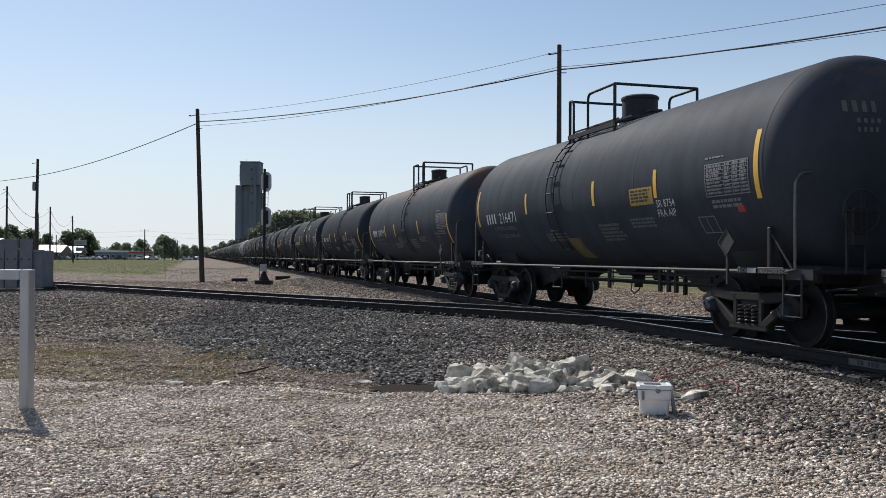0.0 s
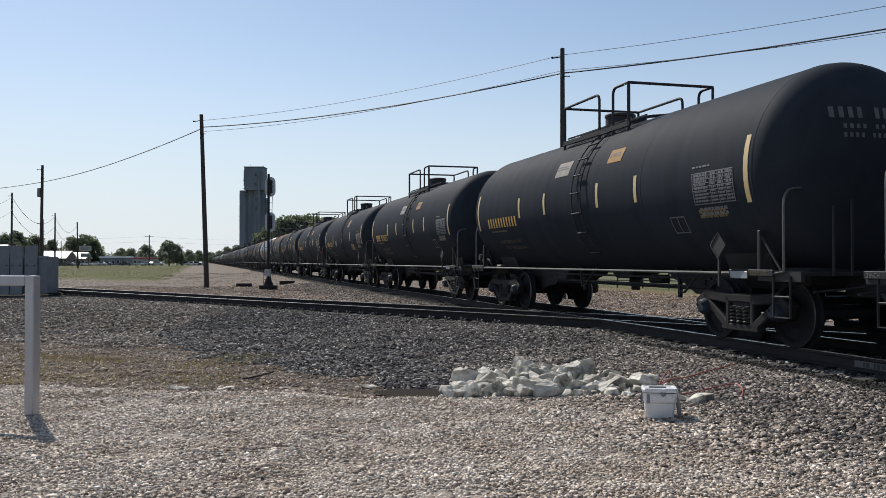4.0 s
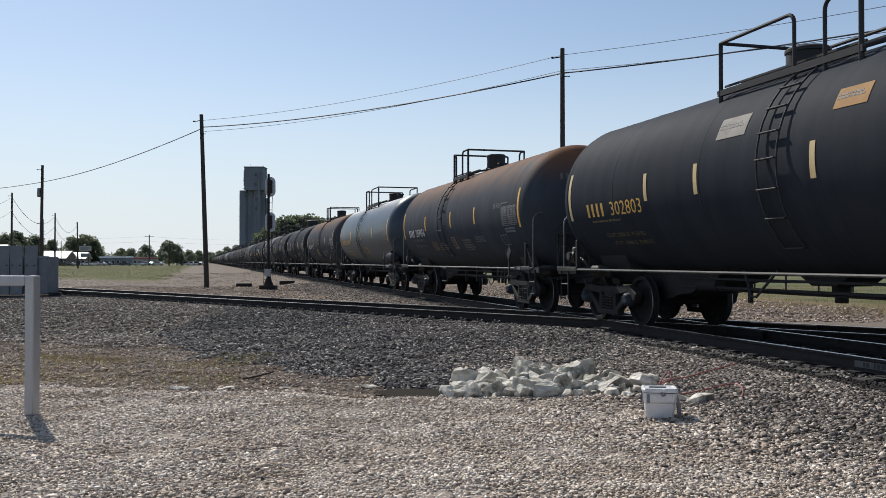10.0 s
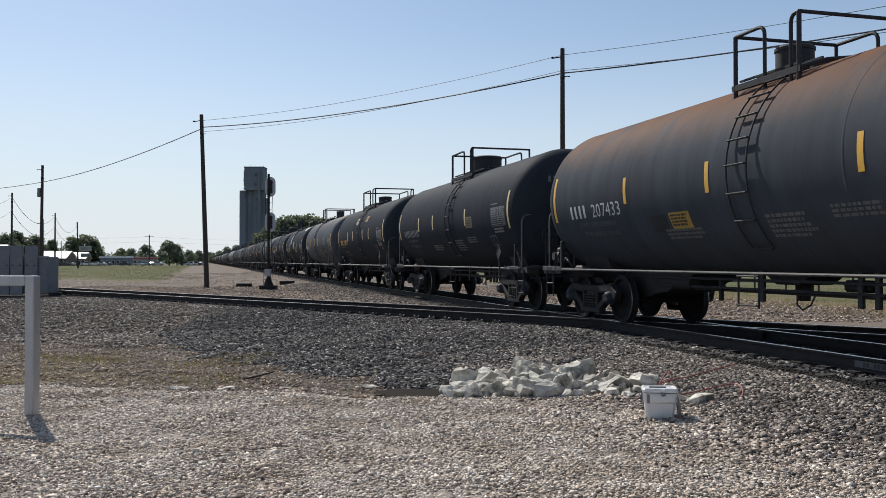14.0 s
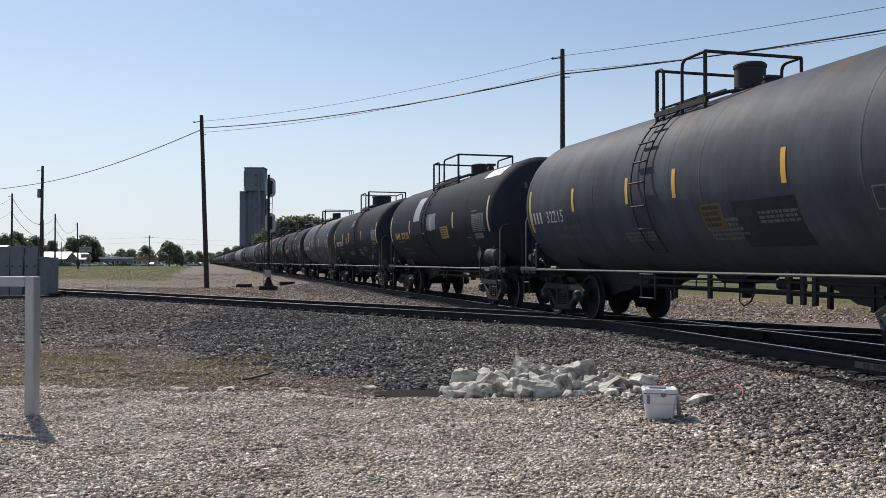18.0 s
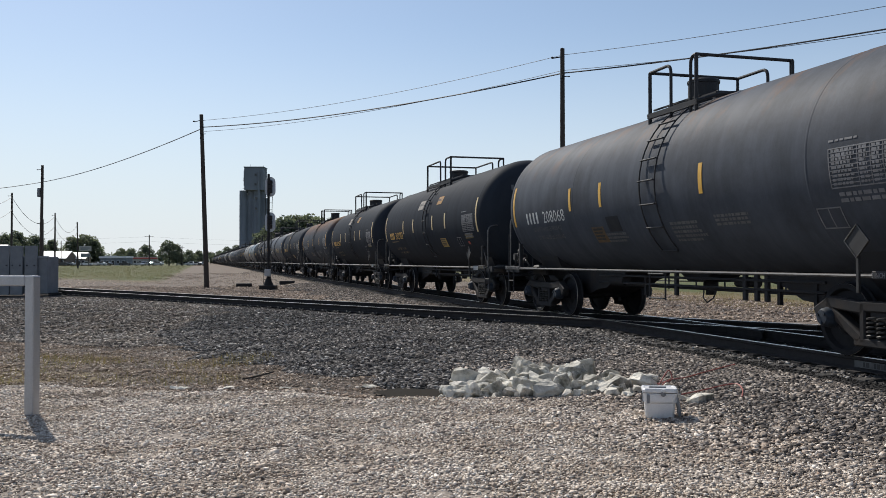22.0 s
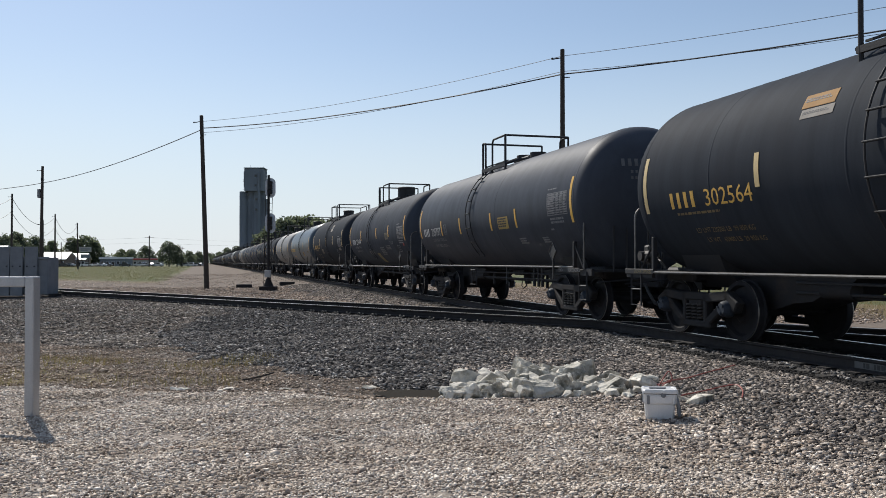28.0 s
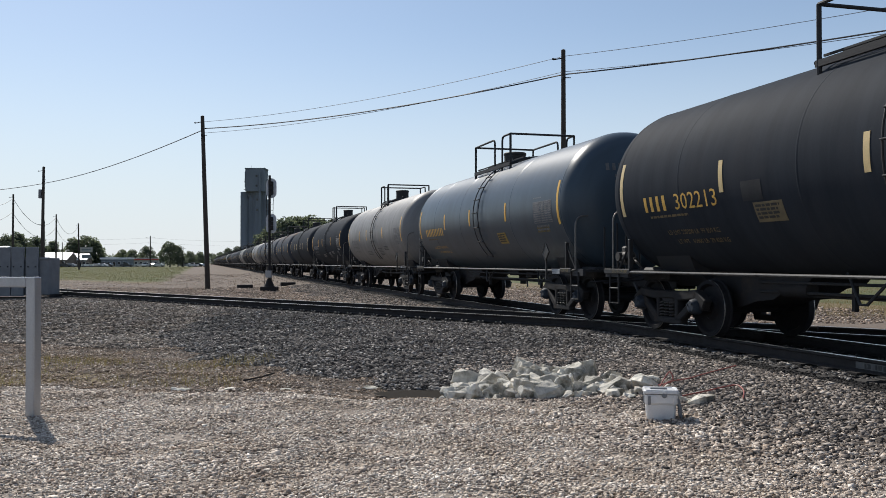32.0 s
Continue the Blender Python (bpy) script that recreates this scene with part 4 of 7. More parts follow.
    if e > 0:
        part("brake_valve", cached("brake_valve", lambda: Shape().box((-1.1, 6.55, 1.27), (0.22, 0.34, 0.24), None, 0.05).cyl((-1.26, 6.64, 1.3), (-1.05, 6.64, 1.3), 0.085, 12).cyl((-1.24, 6.45, 1.25), (-1.05, 6.45, 1.25), 0.06, 10).cyl((-1.1, 6.25, 1.22), (-1.1, 6.42, 1.22), 0.06, 10).box((-1.1, 6.6, 1.43), (0.12, 0.18, 0.12), None, 0.03).tube([(-1.1, 6.3, 1.25), (-1.14, 6.12, 1.2), (-1.1, 6.0, 1.08)], 0.02, 6).tube([(-1.1, 6.72, 1.3), (-1.16, 6.85, 1.24), (-1.1, 6.9, 1.08)], 0.02, 6).mesh("brake_valve", VALVE_GREY)), VALVE_GREY, car, "grey brake valve with pipes")


def build_car(spec, k, detail):
    """One tank car: origin on the rail under its middle."""
    style, paint = spec["style"], PAINTS[spec["paint"]]
    half = spec.get("half", HALF)
    car = thing("tank_car", spec["label"], "tank car", pose(TRACK_X, spec["y"], 0), "cars of the train")
    tank = part("tank", cached(("tank", half), lambda: tank_shape(half).mesh("tank", paint)), paint, car)
    if tank.data.materials[0] != paint:
        tank.material_slots[0].link = "OBJECT"
        tank.material_slots[0].material = paint
    for ys in spec["seams"] if detail else ():
        sm = part("weld_seam", cached(("seam", ys), lambda: seam_shape((ys,)).mesh("weld_seam", paint)), paint, tank)
        if sm.data.materials[0] != paint:
            sm.material_slots[0].link = "OBJECT"
            sm.material_slots[0].material = paint
    tape = {"y": YELLOW_TAPE, "w": WHITE_TAPE}[spec.get("tape", "y")]
    end_h, mid_h, end_y = spec.get("end_h", 0.0), spec.get("mid_h", -0.03), half - 0.12
    strips = [(end_y, end_h + 0.47, end_h - 0.47), (-end_y, end_h + 0.47, end_h - 0.47)] + [(y, mid_h + 0.23, mid_h - 0.23) for y in spec["mids"]]
    for y, h1, h0 in strips:
        def one(y=y, h0=h0, h1=h1):
            q = Shape()
            patch(q, y - 0.05, y + 0.05, h0, h1)
            return q.mesh("reflective_strip", tape)
        part("reflective_strip", cached(("strip", y, h1, tape.name), one), tape, tank)
    rail = spec["rail"]
    runs = cached(("railing", rail), lambda: [q.mesh("railing", BLACK_STEEL) for q in railing_posts(*rail)])
    for run in runs if detail else runs[:2]:
        part("railing", run, BLACK_STEEL, car)
    plat = cached(("platform", rail[0], rail[3]), lambda: [q.mesh("platform", BLACK_STEEL) for q in platform_shapes(rail[0], rail[3])])
    deck = part("platform", plat[0], BLACK_STEEL, car)
    for q, me in enumerate(plat[1:] if detail else plat[1:4]):
        part("side_beam" if q == 0 else "end_hoop" if q < 3 else "grating_bar", me, BLACK_STEEL, deck)
    if style != "s":
        dy, dr = spec["dome"]
        top = 4.48 if dr > 0.33 else 4.44 if style == "g" else 4.35
        part("dome", cached(("dome", dy, dr, top), lambda: dome_shape(dy, dr, top).mesh("dome", BLACK_STEEL)), BLACK_STEEL, car)
        vy, tall = spec.get("valve", (dy - 0.85 if style == "u" else dy - 0.6, 0.03))
        part("relief_valve", cached(("valve", vy, tall), lambda: valve_shape(vy, tall).mesh("relief_valve", BLACK_STEEL)), BLACK_STEEL, car)
    else:
        part("dome", cached(("dome", style), lambda: Shape().box((0, -0.1, 4.0), (0.5, 1.2, 0.12), None, 0.04).cyl((0, 0.15, 4.03), (0, 0.15, 4.14), 0.26, 16).cyl((0, -0.75, 3.95), (0, -0.75, 4.12), 0.22, 14).box((0, 0.4, 4.12), (0.12, 0.3, 0.06), None, 0.02).mesh("dome", BLACK_STEEL)), BLACK_STEEL, car)
    low = 0.55 if style in "gs" else 1.0
    ly = spec["lad"]
    rails, rungs = cached(("ladder", ly, low), lambda: tuple([q.mesh("ladder", BLACK_STEEL) for q in grp] for grp in ladder_shapes(*ly, low)))
    lad = part("ladder", rails[0], BLACK_STEEL, car)
    part("stringer", rails[1], BLACK_STEEL, lad)
    if detail:
        for rg in rungs:
            part("rung", rg, BLACK_STEEL, lad)
    # side pipe and underframe
    sz = 1.02 if style != "s" else 1.09
    part("side_pipe", cached(("pipe", style), lambda: Shape().tube([(-1.36, -6.1, sz), (-1.36, 6.1, sz)], 0.021, 8).mesh("side_pipe", PIPE_STEEL)), PIPE_STEEL, car, "weathered side handrail pipe" if detail else "")
    for y in (-5.2, 5.2):
        part("saddle", cached("saddle", lambda: Shape().prism([(-0.98, 1.36), (-0.86, 1.08), (-0.66, 0.92), (-0.5, 0.78), (0.5, 0.78), (0.66, 0.92), (0.86, 1.08), (0.98, 1.36)], "y", -0.55, 0.55).mesh("saddle", BLACK_STEEL)), BLACK_STEEL, car, at=pose(0, y, 0))
        build_truck(car, y, detail)
    for e in (-1, 1):
        part("draft_sill", cached(f"draft_sill{e}", lambda: Shape().prism([(e * 4.7, 1.06), (e * 4.7, 0.5), (e * 3.95, 0.48), (e * 3.5, 0.6), (e * 3.1, 0.64), (e * 2.75, 0.8), (e * 2.35, 0.88), (e * 2.2, 1.0)], "x", -0.5, 0.5).mesh("draft_sill", TRUCK_STEEL)), TRUCK_STEEL, car)
        end_gear(car, e, detail, style)
    if detail:
        part("bottom_outlet", cached("outlet", lambda: Shape().cyl((0, 0, 1.0), (0, 0, 0.72), 0.13, 14).cyl((0, 0, 0.72), (0, 0, 0.6), 0.09, 12).prism([(-0.5, 0.98), (-0.25, 0.84), (0.25, 0.84), (0.5, 0.98)], "x", -0.3, 0.3).mesh("bottom_outlet", TRUCK_STEEL)), TRUCK_STEEL, car)
        part("brake_rigging", cached("rigging", lambda: Shape().tube([(-0.5, -4.2, 0.72), (-0.45, 4.2, 0.72)], 0.02, 6).box((-0.35, -1.6, 0.86), (0.22, 0.5, 0.16), None, 0.04).cyl((-0.45, 2.3, 0.8), (-0.45, 2.9, 0.8), 0.11, 12).box((-0.5, -2.6, 0.72), (0.06, 0.06, 0.34)).box((-0.5, -3.4, 0.72), (0.06, 0.06, 0.34)).box((-0.5, 1.4, 0.72), (0.06, 0.06, 0.34)).mesh("brake_rigging", TRUCK_STEEL)), TRUCK_STEEL, car)
        if style == "u":
            for y in (-3.05, 1.0):
                part("pipe_hanger", cached("hanger", lambda: Shape().tube([(-0.6, -0.42, 1.06), (-0.72, -0.06, 0.66), (-0.72, 0.06, 0.66), (-0.6, 0.42, 1.06)], 0.022, 6).mesh("pipe_hanger", BLACK_STEEL)), BLACK_STEEL, car, at=pose(0, y, 0))
        else:
            for y in (-2.3, -2.05, -1.75, 0.3):
                part("pipe_hanger", cached("post_hanger", lambda: Shape().box((-0.5, 0, 0.82), (0.06, 0.09, 0.48), None, 0.01).mesh("pipe_hanger", BLACK_STEEL)), BLACK_STEEL, car, at=pose(0, y, 0))
            part("chain", cached("chain", lambda: Shape().tube([(-0.2, -0.1, 0.72), (-0.25, -0.16, 0.55), (-0.25, -0.28, 0.48), (-0.22, -0.42, 0.56), (-0.2, -0.52, 0.74)], 0.014, 5).mesh("chain", BLACK_STEEL)), BLACK_STEEL, car)
        for z in (0.76, 0.9):
            part("train_pipe", cached(("train_pipe", z), lambda: Shape().tube([(-0.52, -3.6, z), (-0.52, 3.4, z)], 0.022, 6).mesh("train_pipe", BLACK_STEEL)), BLACK_STEEL, car)
    if detail:
        marks(spec, car, tank, k)
    return car


def marks(spec, car, tank, k):
    """Stencils, decals and placards on the side towards the camera."""
    style = spec["style"]
    ink = YELLOW_INK if style == "u" else WHITE_INK

    def sheet(name, mat, draw, label="", shared=None, fine=True):
        def make():
            q = Shape()
            draw(q)
            return q.mesh(name, mat, 0)
        ob = part(name, cached((name, mat.name, shared), make) if shared else make(), mat, tank, label)
        return tagged(ob, label, kind="stuff") if fine else ob

    def plate(name, mat, y, h, w, tall, label, shared=None, lift=0.006):
        """One decal: its far edge at y, its top at h."""
        return sheet(name, mat, lambda q: patch(q, y, y - w, h - tall, h, lift), label, (round(y, 3), round(h, 3), w, tall), False)

    m0, m1 = spec.get("mark", (5.22, 3.08))
    number = spec.get("number")
    if number:
        cut = m0 + (m1 - m0) * (4.35 / (4.9 + len(number)))
        sheet("owner_mark", ink, lambda q: mark(q, m0, cut + 0.06, -0.31, 0.25, 4), "stencilled owner's mark", (style, "owner", m0, cut))
        sheet("car_number", ink, lambda q: fitted_words(q, number, cut - 0.12, m1, -0.44, -0.185), "stencilled car number")
    else:
        sheet("owner_mark", DULL_INK if style != "u" else ink, lambda q: mark(q, m0, m1, -0.31, 0.24, 11), "worn stencilled mark", (style, "mark"))
    if style == "u":
        sheet("slogan_bars", ORANGE_INK, lambda q: bars(q, 5.1, 3.9, -0.57, -0.51, 1, 30, 1), "", "u_slogan")
        sheet("weight_stencil", YELLOW_INK if spec["paint"] == "blue" else ORANGE_INK, lambda q: (words(q, "LD LMT 220200 LB  99 850 KG", 4.75, -0.86, 0.12, 0.95), words(q, "LT WT   65800 LB  29 850 KG", 4.6, -1.04, 0.12, 0.95)), "faded yellow load limits", "u_weight")
    else:
        def weights(q):
            words(q, "LD LMT %d LB %d KG" % (spec.get("load", 216900), spec.get("load", 216900) * 0.4536 // 100 * 100), 4.95, -0.62, 0.14)
            words(q, "LT WT %d LB %d KG" % (spec.get("tare", 69100), spec.get("tare", 69100) * 0.4536 // 100 * 100), 4.85, -0.82, 0.14)
        sheet("weight_stencil", DULL_INK if k in (2, 15, 21, 22, 0) else FAINT_INK, weights, "stencilled load limits")
    hf = spec.get("half", HALF)
    sheet("head_mark", FAINT_INK, lambda q: (head_bars(q, 0.62, -0.72, 0.72, 0.15, 11, hf), head_bars(q, 0.48, -0.55, 0.3, 0.06, 9, hf), head_bars(q, 0.36, -0.55, 0.2, 0.06, 9, hf)), "worn mark on the tank head", ("head", hf))
    ty, th = spec["table"]
    sheet("test_table", DULL_INK, lambda q: table(q, ty, th), "white test-date table decal", (ty, th))
    if spec.get("box"):
        by, bh = spec["box"]
        sheet("stencil_box", DULL_INK, lambda q: (frame_box(q, by, by - 0.43, bh - 0.29, bh, 0.016), patch(q, by - 0.2, by - 0.215, bh - 0.29, bh, 0.006, 2)), "white stencilled inspection frame", (by, bh))
    for y, h, w, tall, tone in spec.get("decals", ()):
        mat, lbl = {"w": (PANEL_WHITE, "white warning decal"), "b": (PANEL_BUFF, "buff warning decal"), "y": (PANEL_YELLOW, "yellow emergency decal"), "t": (PANEL_TAN, "faded tan notice decal"),
                    "o": (PANEL_ORANGE, "faded orange decal"), "d": (PANEL_DARK, "black repaint patch"), "g": (PANEL_GREY, "blue-grey repaint panel"), "p": (PANEL_PALE, "pale repaint panel"), "r": (RED_INK, "small red mark")}[tone]
        name = "repaint_panel" if tone in "dgp" else "red_mark" if tone == "r" else "warning_decal"
        d = plate(name, mat, y, h, w, tall, lbl, lift=0.004 if tone in "dgp" else 0.006)
        if tone in "yto":
            pr = Shape()
            bars(pr, y - 0.04, y - w + 0.04, h - tall + 0.03, h - 0.03, 4, 15, 3, 0.009)
            tagged(part("decal_print", pr.mesh("decal_print", PANEL_BLACK, 0), PANEL_BLACK, tank), "", kind="stuff")
        if tone in "wb":
            pr = Shape()
            bars(pr, y - 0.03, y - w + 0.03, h - tall * 0.62, h - tall * 0.3, 2, 26, 6, 0.009)
            tagged(part("decal_print", pr.mesh("decal_print", FAINT_INK, 0), FAINT_INK, tank), "", kind="stuff")
    if style == "u":
        sheet("lining_note", NOTICE_INK, lambda q: bars(q, ty - 0.05, ty - 0.85, th - 0.72, th - 0.56, 2, 22, 9), "faded yellow lining note", ("lining", ty, th))
    elif style == "g":
        sheet("small_print", FAINT_INK, lambda q: (bars(q, -0.95, -1.9, -1.05, -0.66, 5, 30, 5), bars(q, -2.25, -3.3, -0.8, -0.6, 3, 30, 6), bars(q, 1.75, 0.6, -1.0, -0.78, 3, 34, 7)), "", "g_small")
    for text, y, h in spec.get("notes", ()):
        sheet("inspection_stencil", WHITE_INK if spec["paint"] == "brown" and k == 0 else DULL_INK, lambda q: fitted_words(q, text, y, y - 0.56, h, h + 0.125), "white inspection stencil")
    if spec.get("notice"):
        sheet("notice_print", DULL_INK, lambda q: bars(q, 0.72, -0.28, 0.46, 0.8, 6, 18, 21), "block of white notice print")
    if spec.get("low_label"):
        sheet("important_decal", NOTICE_INK, lambda q: patch(q, spec["low_label"], spec["low_label"] - 0.57, -1.5, -0.92), "faded yellow notice decal", spec["low_label"], False)
    if style == "s":
        sheet("small_print", DULL_INK, lambda q: (bars(q, -2.9, -3.4, -0.9, -0.72, 3, 20, 5), bars(q, -4.34, -4.75, -0.9, -0.74, 3, 18, 6), bars(q, -5.03, -5.2, -0.62, -0.56, 1, 8, 7)), "", "s_small")
        sheet("plate_stencil", DULL_INK, lambda q: (frame_box(q, 3.36, 3.1, -0.42, -0.12), fitted_words(q, "C", 3.3, 3.17, -0.36, -0.2)), "white clearance stencil")

    def placard():
        q = Shape().box((0, 0, 0), (0.02, 0.27, 0.27), Matrix.Rotation(radians(45), 3, "X")).box((0.01, 0, -0.34), (0.03, 0.04, 0.5))
        return q.mesh("placard", PLACARD)
    pl = part("placard_holder", cached("placard", placard), PLACARD, car, "diamond hazard placard holder", at=pose(-1.47, -5.3, 1.42))
    part("placard_rim", cached("placard_rim", lambda: Shape().tube([(-0.016, 0.19, 0), (-0.016, 0, 0.19), (-0.016, -0.19, 0), (-0.016, 0, -0.19), (-0.016, 0.19, 0)], 0.008, 5).mesh("placard_rim", PIPE_STEEL)), PIPE_STEEL, pl)
    for y in (6.45, -5.92):
        part("tread_board", cached("tread_board", lambda: Shape().box((-1.37, 0, 1.03), (0.03, 1.0, 0.09), None, 0.008).mesh("tread_board", BLACK_STEEL)), BLACK_STEEL, car, at=pose(0, y, 0))

    def tread(y0, z, size):
        q = Shape()
        if style == "u":
            flat_words(q, "2 INCH HF COMP SHOES", (-1.389, y0, z), size, 0.62)
        else:
            flat_words(q, "2 INCH", (-1.389, y0, z), size, 0.75)
            flat_words(q, "TREAD COND SHOES", (-1.389, y0 - 0.47, z), size, 0.75)
        return q.mesh("tread_stencil", DULL_INK if style != "u" else NOTICE_INK, 0)
    for y0 in (6.9, -5.42):
        tagged(part("tread_stencil", cached(("tread", style, y0), lambda: tread(y0 if style != "u" else y0 - 0.3, 1.0, 0.085)), DULL_INK, car), "brake-shoe stencil", kind="stuff")
    if style != "s":
        w = 0.4 if style == "u" else 0.2
        part("routing_board", cached(("routing", style), lambda: Shape().box((-1.395, -5.68 if style == "u" else -5.76, 1.0 if style == "u" else 1.03), (0.012, w, 0.1 if style == "u" else 0.07), None, 0.004).mesh("routing_board", GALV)), GALV, car, "small bare metal routing board")
    if spec.get("reservoir"):
        part("air_reservoir", cached("reservoir", lambda: Shape().lathe([(0.001, -0.48), (0.13, -0.47), (0.2, -0.4), (0.2, 0.4), (0.13, 0.47), (0.001, 0.48)], "y", n=24).lathe([(0.214, -0.03), (0.214, 0.03), (0.2, 0.03), (0.2, -0.03)], "y", n=24).mesh("air_reservoir", PAINTS["slate"])), PAINTS["slate"], car, at=pose(-1.2, -5.8, 1.36))


def frame_box(s, y0, y1, h0, h1, w=0.018):
    patch(s, y0, y0 - w, h0, h1)
    patch(s, y1 + w, y1, h0, h1)
    patch(s, y0 - w, y1 + w, h1 - w, h1)
    patch(s, y0 - w, y1 + w, h0, h0 + w)


def head_bars(s, z, x0, x1, size, chars, half):
    """Bars for the mark on the near head."""
    step = (x1 - x0) / chars
    for i in range(chars):
        if i == 4:
            continue
        a, b = x0 + i * step, x0 + (i + 0.5) * step
        vs = []
        for lift in (0.002, 0.007):
            for x, zz in ((a, z), (b, z), (b, z + size), (a, z + size)):
                r = min(math.hypot(x, zz) / R, 0.999)
                t = math.asin(min(1, r ** (1 / 0.92)))
                vs.append((x, -half - 0.72 * math.cos(t) ** 0.85 - lift, ZC + zz))
        s.add(vs, [(4, 5, 6, 7), (3, 2, 1, 0), (0, 1, 5, 4), (1, 2, 6, 5), (2, 3, 7, 6), (3, 0, 4, 7)])


def table(s, ty, th):
    y0, y1, h0, h1 = ty, ty - 1.06, th - 0.48, th
    frame_box(s, y0, y1, h0, h1, 0.015)
    for i in range(1, 9):
        h = h0 + (h1 - h0) * i / 9
        patch(s, y0 - 0.015, y1 + 0.015, h - 0.005, h + 0.005, 0.005, 1)
    for f in (0.45, 0.64, 0.82):
        y = y0 + (y1 - y0) * f
        patch(s, y + 0.005, y - 0.005, h0, h1, 0.007, 2)
    bars(s, y0 - 0.05, y0 - 0.44, h0 + 0.02, h1 - 0.02, 9, 16, 4)
    for f in (0.48, 0.67, 0.85):
        bars(s, y0 - 1.05 * f, y0 - 1.05 * (f + 0.13), h0 + 0.02, h1 - 0.02, 9, 6, int(f * 100))
    bars(s, y0, y0 - 0.5, h1 + 0.06, h1 + 0.1, 1, 14, 8)
    bars(s, y0 - 0.1, y0 - 0.9, h0 - 0.2, h0 - 0.05, 2, 22, 9)


G, U, S_ = "g", "u", "s"
LBL = {
    "brown": "brown-black tank car with yellow reflective strips", "rust_brown": "brown tank car with light rust along its top",
    "grey": "weathered grey tank car with streaked sides", "rusty": "grey tank car with a rusty orange-brown top",
    "black": "black tank car with pale reflective strips and decals", "soot": "sooty black tank car with yellow strips",
    "blue": "glossy blue-grey tank car with yellow marks", "slate": "smooth slate-black glossy tank car", "pale": "pale grey dusty tank car"}
U_RAIL, U_LAD = (1.56, -0.19, -0.8, -1.45, -0.34, -0.95), (-0.26, -0.68)
LONG_RAIL = (1.68, 0.97, 0.35, -1.33, None, 0.12)
USUAL = {
    G: dict(mids=(2.9, 1.1, -2.5), rail=(0.53, -0.2, -0.83, -1.0, -0.36, -1.03), lad=(-0.29, -0.75), dome=(0.26, 0.28), table=(-4.8, 0.08), box=(-4.45, -0.63), seams=(-HALF, -4.45, 2.6, HALF)),
    U: dict(mids=(2.89, 1.34, -1.3, -2.82), rail=U_RAIL, lad=U_LAD, dome=(0.68, 0.31), table=(-4.64, 0.05), box=(-3.8, -0.58), seams=(-HALF, -3.0, 1.25, 4.1, HALF), tape="w"),
    S_: dict(mids=(3.64, 1.65, -1.15, -3.01), mid_h=-0.23, rail=(1.23, 0.99, 0.4, -0.67, None, -0.11), lad=(0.84, 0.41), table=(-5.03, 0.2), seams=(-6.4, -1.5, 1.6, 6.4), mark=(5.83, 3.8))}
MIDS_WIDE = (2.86, 1.27, -1.53, -3.04)
TOP_WHITE, TOP_BUFF = (0.9, 0.84, 0.7, 0.34, "w"), (-1.55, 0.83, 0.56, 0.28, "b")
PAIR = dict(decals=(TOP_WHITE, TOP_BUFF))
BONNET = dict(mids=(3.06, 1.19, -2.39), rail=(0.89, -0.41, -1.07, -1.25, -0.58, -1.26), lad=(-0.51, -0.98), dome=(0.1, 0.46))
